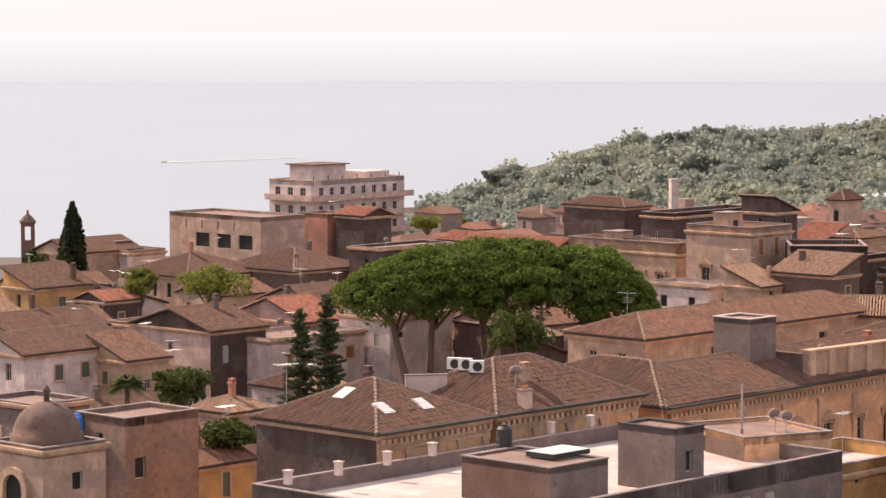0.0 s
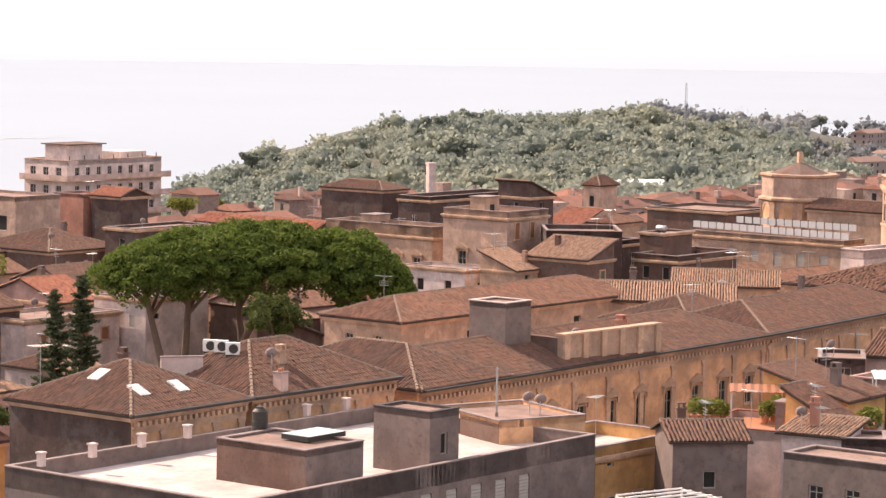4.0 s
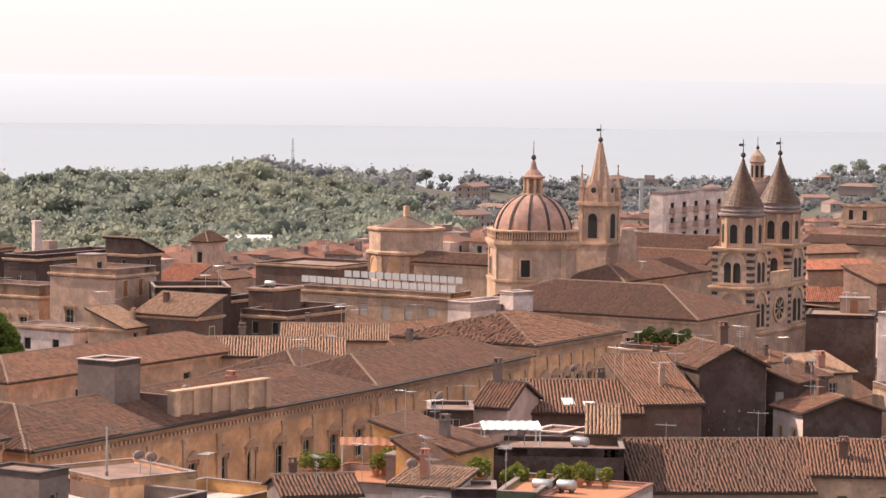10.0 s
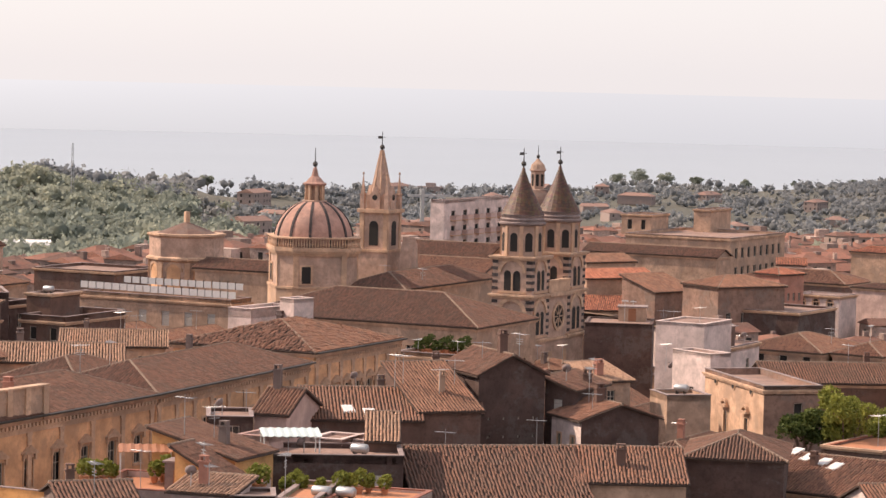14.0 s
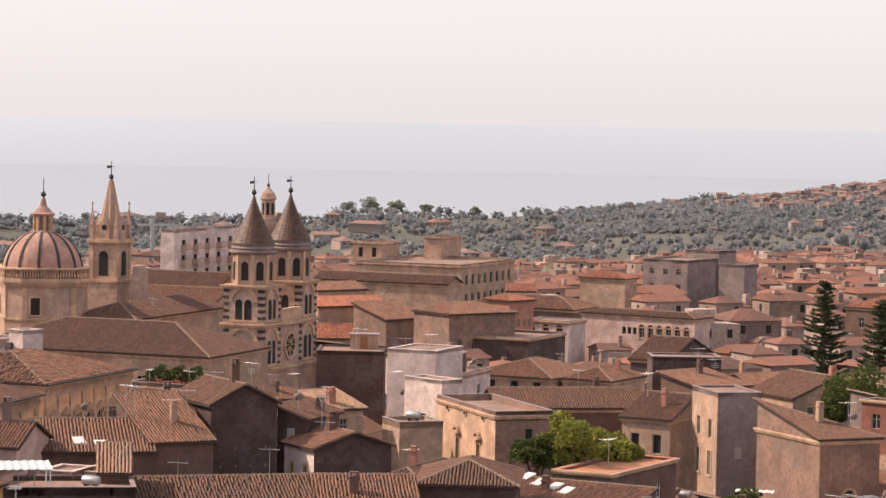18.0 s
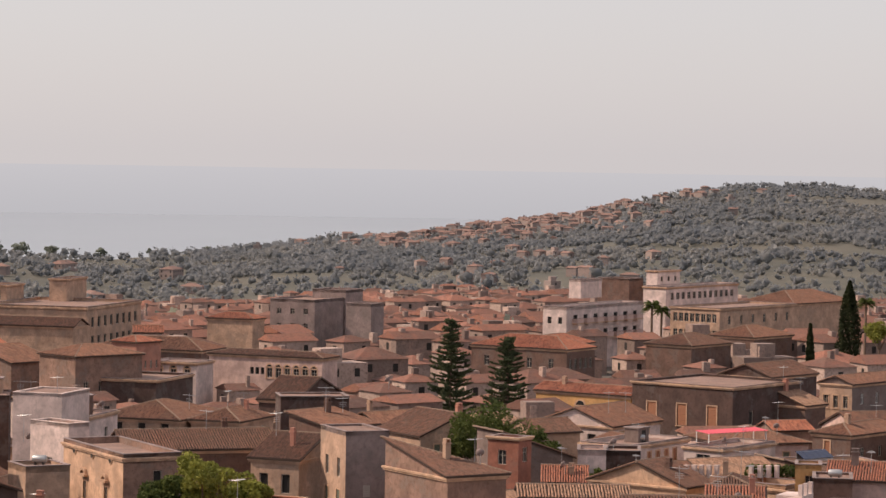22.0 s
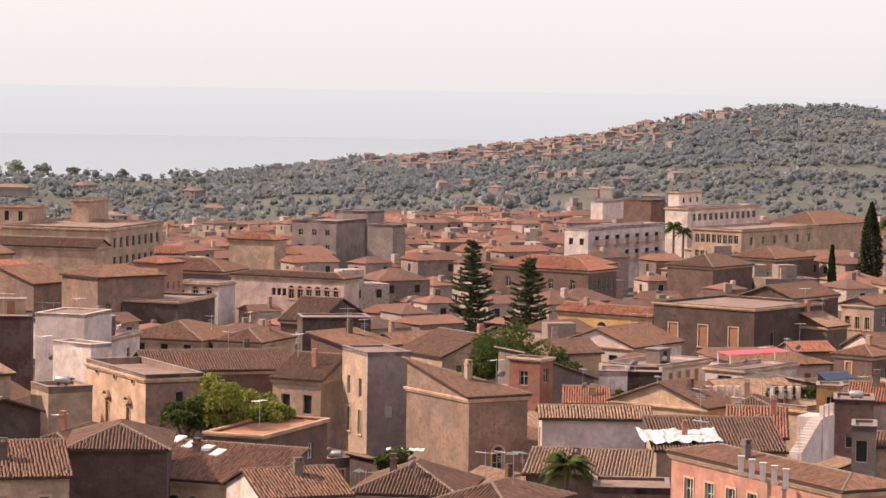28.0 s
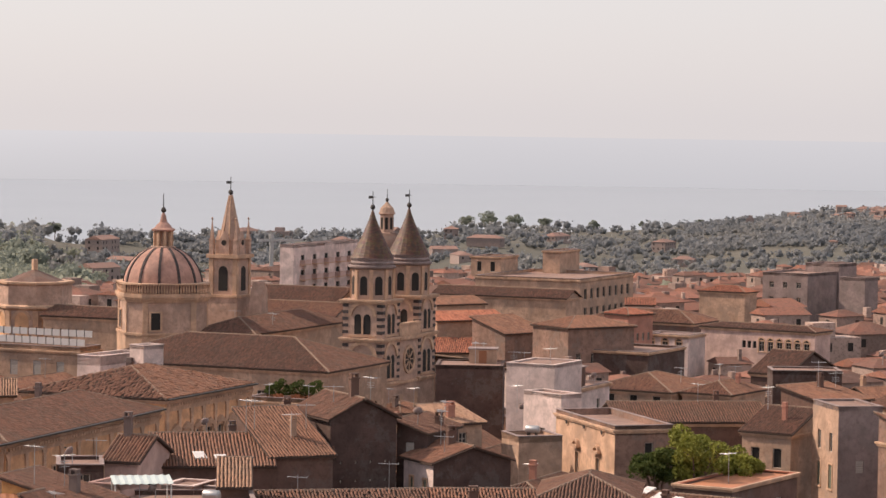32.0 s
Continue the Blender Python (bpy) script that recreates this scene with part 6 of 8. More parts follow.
single("factory_chimney", Mesh().box(-0.55, 0.55, -0.55, 0.55, 8, 16.6).box(-0.65, 0.65, -0.65, 0.65, 16.6, 16.9), M["white"], pose(hx, hy, 0, 0, 0, 20), "tall square whitewashed chimney above the roofs", "chimney")

# long white shed among the trees
wx, wy = 142.6, 939.2
ws = thing("long_shed", wx, wy, land(wx, wy) - 1, -8, "long white metal shed below the wooded hill", "shed")
part("wall", Mesh().box(-11, 11, -4, 4, 0, 4.0), M["concrete"], ws)
part("roof", Mesh().prism([(-4.4, 3.9), (4.4, 3.9), (3.0, 5.2), (0, 5.8), (-3.0, 5.2)], -11.3, 11.3), M["paint_white"], ws, at=pose(0, 0, 0, 0, 0, 90))


# ---- trees ----
LR = np.random.default_rng(11)
BOXES += [(95.0, 365.9, 22, 12, 12), (107.9, 379.0, 47, 7, 9), (121.8, 350.8, 47, 18, 7), (156.5, 453.8, 0, 11, 11), (89.9, 422.6, 0, 12, 12), (-61.4, 420.5, 10, 3, 3)]


def leaf_mesh(name, centres, size, material, flat=0.0, wide=0.5):
    """One small four-cornered spray of leaves at every centre."""
    n = len(centres)
    d1 = LR.normal(size=(n, 3))
    d1[:, 2] *= 1 - flat
    d1 /= np.linalg.norm(d1, axis=1)[:, None]
    d2 = np.cross(d1, LR.normal(size=(n, 3)))
    d2 /= np.linalg.norm(d2, axis=1)[:, None]
    s = (size * LR.uniform(0.6, 1.4, n))[:, None] if np.isscalar(size) else (size * LR.uniform(0.6, 1.4, n))[:, None]
    v = np.stack([centres - d1 * s, centres + d2 * s * wide, centres + d1 * s, centres - d2 * s * wide], 1).reshape(-1, 3)
    return array_mesh(name, v, np.arange(4 * n).reshape(-1, 4), material)


def shell(c, r, n, low=-0.3):
    """Points on and just under the skin of a flattened ball."""
    d = LR.normal(size=(n * 2, 3))
    d /= np.linalg.norm(d, axis=1)[:, None]
    d = d[d[:, 2] > low][:n]
    return np.array(c) + d * np.array(r) * LR.uniform(0.72, 1.03, (len(d), 1))


def stone_pine(x, y, h, r, base, lean, label):
    ob = thing("stone_pine", x, y, land(x, y), 0, label, "tree", "stone pines")
    BOXES.append((x, y, 0, 10, 8))
    t = Mesh()
    p = Vector((lean[0], lean[1], 0))
    top = Vector((0, 0, base + 0.5))
    pts = [p, p.lerp(top, 0.35) + Vector((0.7, 0.1, 0)), p.lerp(top, 0.7) + Vector((0.3, -0.2, 0)), top]
    for k in range(3):
        t.tube(pts[k], pts[k + 1], 0.5 - 0.08 * k, 0.42 - 0.08 * k, 8)
    for k in range(9):
        a = k * 0.698 + 0.3
        q = Vector((math.cos(a) * r * 0.7, math.sin(a) * r * 0.7, base + (h - base) * 0.55))
        s = pts[2].lerp(pts[3], 0.2 + 0.08 * k)
        mid = s.lerp(q, 0.5) + Vector((0, 0, -0.4))
        t.tube(s, mid, 0.22, 0.15, 6).tube(mid, q, 0.15, 0.06, 6)
    part("trunk", t, M["bark"], ob)
    P = []
    n = int(r * r * 1.1) + 16
    for k in range(n):
        a, q = k * 2.4, math.sqrt((k + 0.5) / n)
        rr = r * q * 0.95
        cz = base + (h - base) * (0.80 - 0.58 * q ** 2.4) + LR.normal(0, 0.28)
        s = LR.uniform(0.95, 1.7)
        P.append(shell((rr * math.cos(a), rr * math.sin(a), cz), (s, s, s * LR.uniform(0.6, 0.8)), 360, -0.5))
        if k % 2:
            P.append(shell((rr * 0.92 * math.cos(a), rr * 0.92 * math.sin(a), cz - 1.5), (s * 1.2, s * 1.2, s * 0.8), 200, -0.8))
    put("crown", leaf_mesh("crown", np.concatenate(P), 0.2, M["pine"], 0.3), ob)
    return ob


def broad_tree(x, y, h, r, base, mat, label, n=30, size=0.2, squash=1.0, count=0):
    count = count or int(70 + 26 * r)
    ob = thing("tree", x, y, land(x, y), 0, label, "tree")
    BOXES.append((x, y, 0, r * 1.3, r * 1.3))
    t = Mesh().tube((0, 0, -0.3), (0.2, 0.1, base + 0.6), 0.26, 0.2, 7)
    for k in range(6):
        a = k * 1.05
        t.tube((0.2, 0.1, base * 0.8), (math.cos(a) * r * 0.5, math.sin(a) * r * 0.5, base + (h - base) * 0.55), 0.14, 0.05, 5)
    part("trunk", t, M["bark"], ob)
    P = []
    for k in range(n):
        d = LR.normal(size=3)
        d /= np.linalg.norm(d)
        q = LR.uniform(0.25, 0.85)
        c = (d[0] * r * q, d[1] * r * q, (h + base) / 2 + d[2] * (h - base) / 2 * q)
        s = r * LR.uniform(0.16, 0.36)
        P.append(shell(c, (s, s, s * 0.8 * squash), count, -0.7))
    put("crown", leaf_mesh("crown", np.concatenate(P), size, M[mat]), ob)
    return ob


def araucaria(x, y, h, r, label, base=1.0):
    ob = thing("norfolk_pine", x, y, land(x, y), 0, label, "tree", "norfolk island pines")
    BOXES.append((x, y, 0, 3, 3))
    part("trunk", Mesh().tube((0, 0, -0.3), (0, 0, h), 0.26, 0.03, 8), M["bark"], ob)
    P = []
    z = base
    while z < h - 0.3:
        f = 1 - (z - base) / (h - base)
        ln = r * (0.12 + 0.88 * f ** 0.8)
        for k in range(7):
            a = k * 0.898 + z * 1.3 + LR.normal(0, 0.12)
            L = ln * LR.uniform(0.55, 1.15)
            s = np.linspace(0.1, 1, max(6, int(L * 14)))
            q = np.stack([np.cos(a) * L * s, np.sin(a) * L * s, z + LR.normal(0, 0.22) + 0.34 * L * s * s - 0.22 * L * s], 1)
            q = np.repeat(q, 6, 0)
            P.append(q + LR.normal(0, 0.12, q.shape) * np.array([1, 1, 0.6]))
        z += 0.7 * (0.6 + 0.6 * f)
    put("crown", leaf_mesh("crown", np.concatenate(P), 0.15, M["conifer"], 0.3), ob)
    return ob


def cypress(x, y, h, r, label, mat="cypress"):
    ob = thing("cypress", x, y, land(x, y), 0, label, "tree")
    part("trunk", Mesh().tube((0, 0, -0.3), (0, 0, h * 0.8), 0.3, 0.05, 7), M["bark"], ob)
    n = int(h * 420)
    z = LR.uniform(0.06, 1, n) ** 0.9
    prof = np.interp(z, [0, 0.1, 0.3, 0.6, 0.85, 1], [0.6, 0.9, 1.0, 0.8, 0.45, 0.05])
    a = LR.uniform(0, 6.283, n)
    rr = r * prof * (0.8 + 0.2 * np.sin(a * 5 + z * 9)) * LR.uniform(0.7, 1.05, n)
    put("crown", leaf_mesh("crown", np.stack([np.cos(a) * rr, np.sin(a) * rr, z * h], 1), 0.28, M[mat]), ob)
    return ob


def palm(x, y, h, r, label):
    ob = thing("palm_tree", x, y, land(x, y), 0, label, "tree", "palms")
    BOXES.append((x, y, 0, 2, 2))
    part("trunk", Mesh().tube((0, 0, -0.3), (0.15, 0, h - 0.5), 0.28, 0.22, 8), M["bark"], ob)
    V = []
    for k in range(70):
        a, up = k * 2.4, LR.uniform(-0.35, 1.25)
        s = np.linspace(0.08, 1, 26)
        L = r * LR.uniform(0.8, 1.05)
        px_ = np.cos(up) * L * s
        pz = np.sin(up) * L * s - 0.55 * L * s ** 2.2
        dirv = np.array([math.cos(a), math.sin(a), 0])
        side = np.array([-math.sin(a), math.cos(a), 0])
        c = np.array([0.15, 0, h - 0.5]) + px_[:, None] * dirv + pz[:, None] * np.array([0, 0, 1])
        w = r * 0.2 * np.sin(np.clip(s * 3.0, 0.3, 2.9))[:, None]
        for sg in (-1, 1):
            tip = c + sg * side * w + dirv * r * 0.07 - np.array([0, 0, 1]) * w * 0.5
            V.append(np.stack([c, c + dirv * r * 0.035, tip + dirv * r * 0.02, tip], 1).reshape(-1, 3))
    v = np.concatenate(V)
    put("crown", array_mesh("crown", v, np.arange(len(v)).reshape(-1, 4), M["leaf"]), ob)
    return ob


stone_pine(-5.6, 296.0, 16.9, 5.7, 10.9, (1.6, 0), 'umbrella-shaped stone pine with a dense green crown')
stone_pine(-1.0, 299.0, 18.3, 7.3, 10.9, (-1.8, 0), 'umbrella-shaped stone pine with a dense green crown')
stone_pine(7.6, 302.8, 19.0, 8.4, 10.7, (-6.5, 1), 'umbrella-shaped stone pine with a dense green crown')
stone_pine(15.2, 303.5, 18.2, 6.4, 10.1, (-1, 0), 'umbrella-shaped stone pine with a dense green crown')
stone_pine(4.0, 306.9, 18.6, 5.9, 10.5, (0, 0), 'umbrella-shaped stone pine with a dense green crown')
stone_pine(18.6, 302.3, 15.6, 4.1, 9.3, (0, 0), 'umbrella-shaped stone pine with a dense green crown')
broad_tree(7.8, 287.9, 12.7, 3.7, 7.5, 'leaf', 'round olive-green tree between tiled roofs')
broad_tree(-28.7, 350.8, 11.1, 5.2, 6.6, 'leaf_light', 'light green spreading tree among roofs')
broad_tree(-37.8, 353.0, 11.0, 2.6, 6.8, 'leaf_light', 'light green garden tree')
broad_tree(-22.2, 239.0, 12.4, 2.9, 9.3, 'leaf', 'dark leafy shrub behind a cement wall')
broad_tree(-17.4, 227.3, 9.4, 2.6, 7.4, 'leaf', 'green shrub above a tiled outhouse')
broad_tree(-59.1, 410.8, 8.4, 2.4, 4.7, 'leaf', 'green shrub below the church')
broad_tree(19.4, 299.4, 9.1, 1.9, 5.5, 'leaf', 'dark ivy-like shrub between houses')
broad_tree(1.7, 520.0, 5.2, 3.2, 3.1, 'leaf_light', 'green garden tree behind red tiles')
broad_tree(-2.9, 500.0, 6.6, 3.0, 4.1, 'leaf_light', 'green garden tree behind roofs')
araucaria(-13.7, 271.7, 13.9, 2.6, 'slim dark Norfolk pine with tiered branches')
araucaria(-11.3, 275.8, 15.0, 2.8, 'taller dark Norfolk pine with tiered branches')
cypress(-52.7, 404.6, 15.5, 2.5, 'broad dark evergreen tree beside the church')
palm(-26.3, 234.5, 12.1, 1.8, 'small green palm in a yard')
broad_tree(110.2, 233.3, 15.0, 3.6, 8.4, 'leaf_light', 'leafy green tree filling a courtyard')
broad_tree(107.0, 234.8, 13.0, 2.8, 8.9, 'leaf', 'leafy green tree beside a palace')
broad_tree(115.7, 235.1, 12.1, 3.0, 9.0, 'leaf_light', 'leafy green tree behind a brown house')
broad_tree(120.1, 219.2, 9.1, 1.9, 6.4, 'leaf', 'green shrub below a hanging sheet')
broad_tree(180.8, 302.0, 11.9, 6.0, 4.2, 'leaf', 'dense round green tree among houses')
broad_tree(189.9, 303.5, 7.6, 3.4, 1.9, 'leaf', 'dark green tree beside a brick tower')
broad_tree(180.8, 306.7, 7.6, 2.6, 3.4, 'leaf', 'dark green tree by a brick tower')
araucaria(215.4, 369.8, 17.3, 5.2, 'tall Norfolk pine with tiered branches')
araucaria(229.1, 375.7, 14.2, 5.0, 'smaller Norfolk pine with tiered branches')
cypress(343.0, 436.4, 18.5, 2.6, 'tall dark cypress above the roofs')
cypress(315.9, 413.1, 12.1, 0.9, 'small dark cypress above low roofs')
palm(323.5, 475.4, 13.2, 2.4, 'tall palm beside a white building')
palm(327.9, 478.4, 12.1, 2.2, 'palm beside a white building')
palm(354.7, 446.2, 14.7, 2.3, 'tall palm by a cypress')
broad_tree(341.2, 424.9, 11.5, 4.0, 7.2, 'leaf_light', 'light green tree beside a palm')
broad_tree(304.3, 358.2, 10.0, 3.2, 8.1, 'leaf', 'green hedge-like tree by a house')
broad_tree(181.0, 275.9, 5.8, 2.2, 3.1, 'leaf', 'green shrub in a walled garden')
broad_tree(170.1, 247.1, 6.8, 1.6, 5.3, 'leaf_light', 'light green garden shrub')
broad_tree(180.0, 252.4, 7.3, 2.0, 4.8, 'leaf', 'green shrub on a house terrace')
palm(121.4, 193.0, 11.3, 2.6, 'fan palm rising between tiled roofs')
broad_tree(120.1, 689.6, 3.7, 5.5, -4.6, 'leaf', 'tall grey-green tree at the edge of town')
broad_tree(118.7, 710.2, 0.9, 4.5, -5.3, 'leaf', 'grey-green tree at the edge of town')


# ---- the rest of the old town ----
FR = random.Random(21)
LABELS = {"weathered": "weathered tan", "yellow": "pale yellow", "rose": "pale rose", "cream": "cream plastered", "brown": "brown rendered", "white": "whitewashed", "dark": "dark lava-walled", "ochre": "ochre plastered", "pink": "pale pink", "grey": "grey cement", "stone": "pale stone"}
ROOFS = {"hip": "hipped", "gablex": "gabled", "gabley": "gabled", "shedf": "lean-to", "shedr": "lean-to", "flat": "flat terrace"}
TILES = {"tile": "brown tiled", "tile_dark": "dark tiled", "tile_red": "red tiled", "tile_pale": "bleached tiled"}
dist = 232.0
while dist < 385:
    az = -10.5 + FR.uniform(0, 1)
    while az < 43:
        a = az + FR.uniform(-0.3, 0.3)
        d0 = dist + FR.uniform(-3, 3)
        x, y = d0 * math.sin(radians(a)), d0 * math.cos(radians(a))
        rz = float(np.interp(a, (16, 22, 30, 36, 42), (40, 18, 4, -8, -12))) + FR.choice((0, 0, 0, -4, 5, 3))
        az += math.degrees(13.0 / dist)
        for w, d in ((13, 11), (10, 8), (7.5, 6.5), (5.5, 5)):
            w, d = w * FR.uniform(0.9, 1.1), d * FR.uniform(0.9, 1.1)
            if clear(x, y, rz, w, d):
                break
        else:
            continue
        if a < -3 and d0 > 440 or FR.random() < 0.05:
            continue
        east = a > 23
        wall = FR.choice(("weathered", "cream", "brown", "white", "brown", "grey", "weathered", "rose", "dark", "stone")) if east else FR.choice(("cream", "cream", "brown", "white", "dark", "ochre", "pink", "grey", "stone", "brown"))
        roof = FR.choice(("hip", "gablex", "gabley", "hip", "flat", "flat", "shedf", "gabley", "gablex", "shedr")) if east else FR.choice(("hip", "gablex", "gabley", "gabley", "gablex", "hip", "shedf", "shedr", "flat", "flat"))
        tile = FR.choice(("tile", "tile_dark", "tile_dark", "tile", "tile_pale", "tile_red" if east else "tile_dark", "tile_pale" if east else "tile"))
        h = FR.uniform(3.0, 4.4) if d0 < 300 else FR.uniform(4.0, 5.6) if d0 < 345 else FR.uniform(4.6, 6.4)
        st = FR.choice("sgbcd")
        near = d0 < 380
        house(x, y, rz, w, d, h, roof, wall, tile, left=[(max(1, int(d / 3.4)), h - 2.6, 0.9, 1.5, st)] if near or FR.random() < 0.5 else (), front=[(max(1, int(w / 4)), h - 2.6, 0.9, 1.5, st)] if near else (),
              cornice=None, par=0.6, pitch=FR.uniform(0.28, 0.4), tw=0.28 if near else 0.36, tl=0.6 if near else 0.9, rim=FR.choice(("concrete", "trim", "brown")),
              label="%s house with a %s roof%s" % (LABELS[wall], ROOFS[roof] if roof == "flat" else ROOFS[roof] + " " + TILES[tile], " and small windows" if near else ""))
    dist += 12.5

# ---- the newer town and villages, too far and too many to count ----
NR = np.random.default_rng(3)


def far_houses(places, name, label, wall="far_wall", roof="far_roof"):
    """Plain far houses: walls, roofs and windows, each kind joined."""
    wv, wf, rv, rf, gv_, gf_ = [], [], [], [], [], []
    for x, y, rz, w, d, h, kind in places:
        z = land(x, y) - 1.0
        c, s = math.cos(rz), math.sin(rz)
        loc = lambda p, q: (x + c * p - s * q, y + s * p + c * q)
        a, b = w / 2, d / 2
        k = len(wv)
        for zz in (z, z + h):
            wv += [(*loc(p, q), zz) for p, q in ((-a, -b), (a, -b), (a, b), (-a, b))]
        wf += [(k, k + 1, k + 5, k + 4), (k + 1, k + 2, k + 6, k + 5), (k + 2, k + 3, k + 7, k + 6), (k + 3, k, k + 4, k + 7), (k + 4, k + 5, k + 6, k + 7)]
        if kind < 0.9:
            k = len(rv)
            o, t = 0.35, NR.uniform(0.14, 0.22) * min(w, d)
            m = max(a - b, 0.1) if NR.random() < 0.6 else a
            rv += [(*loc(p, q), z + h - 0.1) for p, q in ((-a - o, -b - o), (a + o, -b - o), (a + o, b + o), (-a - o, b + o))] + [(*loc(-m, 0), z + h + t), (*loc(m, 0), z + h + t)]
            rf += [(k, k + 1, k + 5, k + 4), (k + 2, k + 3, k + 4, k + 5), (k + 1, k + 2, k + 5, k + 5), (k + 3, k, k + 4, k + 4)]
        else:
            k = len(wv)
            e = 0.3
            pts = ((-a * 0.4, -b * 0.5), (a * 0.3, -b * 0.5), (a * 0.3, b * 0.6), (-a * 0.4, b * 0.6))
            for zz in (z + h, z + h + 2.4):
                wv += [(*loc(p, q), zz) for p, q in pts]
            wf += [(k, k + 1, k + 5, k + 4), (k + 1, k + 2, k + 6, k + 5), (k + 2, k + 3, k + 7, k + 6), (k + 3, k, k + 4, k + 7), (k + 4, k + 5, k + 6, k + 7)]
        if NR.random() < 0.6:
            # a chimney or a roof tank
            k = len(wv)
            p0, q0, e, t0 = NR.uniform(-0.5, 0.5) * a, NR.uniform(-0.6, 0.2) * b, NR.uniform(0.25, 0.6), NR.uniform(1.2, 2.4)
            for zz in (z + h, z + h + t0):
                wv += [(*loc(p0 + p, q0 + q), zz) for p, q in ((-e, -e), (e, -e), (e, e), (-e, e))]
            wf += [(k, k + 1, k + 5, k + 4), (k + 1, k + 2, k + 6, k + 5), (k + 2, k + 3, k + 7, k + 6), (k + 3, k, k + 4, k + 7), (k + 4, k + 5, k + 6, k + 7)]
        for floor in range(int((h - 1.0) // 3.0)):
            zz = z + h - 2.3 - 3.1 * floor
            for side in (0, 1):
                L = w if side == 0 else d
                for i in range(int(L // 3.4)):
                    u = (i + 0.5) / int(L // 3.4) * L - L / 2
                    if NR.random() < 0.22:
                        continue
                    # each far window is a near-black sheet, its inner shade painted
                    k = len(gv_)
                    quad = [(u - 0.5, zz), (u + 0.5, zz), (u + 0.5, zz + 1.4), (u - 0.5, zz + 1.4)]
                    gv_ += [(*(loc(p, -b - 0.04) if side == 0 else loc(-a - 0.04, -p)), q) for p, q in quad]
                    gf_.append((k, k + 1, k + 2, k + 3))
    ob = tagged(new(name), label, "houses", "", "stuff")
    for nm, v, f, m in (("walls", wv, wf, wall), ("roofs", rv, rf, roof), ("windows", gv_, gf_, "opening_shade")):
        me = bpy.data.meshes.new(nm)
        me.from_pydata(v, [], [tuple(dict.fromkeys(q)) for q in f])
        me.materials.append(M[m])
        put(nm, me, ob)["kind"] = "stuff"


places = []
while len(places) < 1900:
    a, dd = NR.uniform(-9, 43), math.sqrt(NR.uniform(385 ** 2, 1500 ** 2))
    lim = np.interp(a, (-9, -3, 1, 5, 9, 12, 18, 26, 43), (430, 450, 540, 620, 700, 800, 1100, 1500, 1400))
    if dd > lim or NR.random() < (dd - 385) / 1500:
        continue
    x, y = dd * math.sin(radians(a)), dd * math.cos(radians(a))
    rz = math.radians(float(np.interp(a, (16, 22, 30, 36, 42), (40, 18, 4, -8, -12))) + NR.normal(0, 8))
    w, d = NR.uniform(5, 12), NR.uniform(4.5, 9)
    if not clear(x, y, math.degrees(rz), w, d, 1.0):
        continue
    h = NR.choice((3.6, 4.6, 5.4, 6.2, 7.4)) * NR.uniform(0.92, 1.08) if dd < 540 else NR.uniform(4.8, 8.2) if dd < 900 else NR.choice((7.0, 8.5, 10.5))
    BOXES.append((x, y, math.degrees(rz), w, d))
    places.append((x, y, rz, w, d, h, NR.random()))
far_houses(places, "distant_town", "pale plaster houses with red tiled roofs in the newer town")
places = []
while len(places) < 290:
    a = float(np.clip(NR.normal(31.5, 1.9), 25, 37))
    cd = float(np.interp(a, AZ, CREST_D))
    dd = cd - abs(NR.normal(0, 200)) - 20 if NR.random() < 0.85 else NR.uniform(1600, cd)
    x, y = dd * math.sin(radians(a)), dd * math.cos(radians(a))
    places.append((x, y, NR.uniform(0, 3.1), NR.uniform(6, 11), NR.uniform(5, 8), NR.choice((5.0, 6.5, 8.0)), NR.uniform(0, 0.95)))
for k in range(40):
    a, dd = NR.uniform(13, 25), NR.uniform(1150, 2100)
    places.append((dd * math.sin(radians(a)), dd * math.cos(radians(a)), NR.uniform(0, 3), NR.uniform(10, 24), NR.uniform(8, 11), NR.choice((6.0, 8.0)), NR.uniform(0, 1)))
far_houses(places, "hill_village", "pink and white houses scattered along the hill", "hazed_hill_wall", "hazed_hill_roof")


ICO = [(0, 0, 1)] + [(0.894 * math.cos(math.tau * k / 5), 0.894 * math.sin(math.tau * k / 5), 0.447) for k in range(5)]
ICO += [(0.894 * math.cos(math.tau * (k + 0.5) / 5), 0.894 * math.sin(math.tau * (k + 0.5) / 5), -0.447) for k in range(5)] + [(0, 0, -1)]
ICO_F = [(0, 1 + k, 1 + (k + 1) % 5) for k in range(5)] + [(1 + k, 6 + k, 1 + (k + 1) % 5) for k in range(5)] + [(6 + k, 6 + (k + 1) % 5, 1 + (k + 1) % 5) for k in range(5)] + [(11, 6 + (k + 1) % 5, 6 + k) for k in range(5)]
ICO, ICO_F = np.array(ICO), np.array(ICO_F)


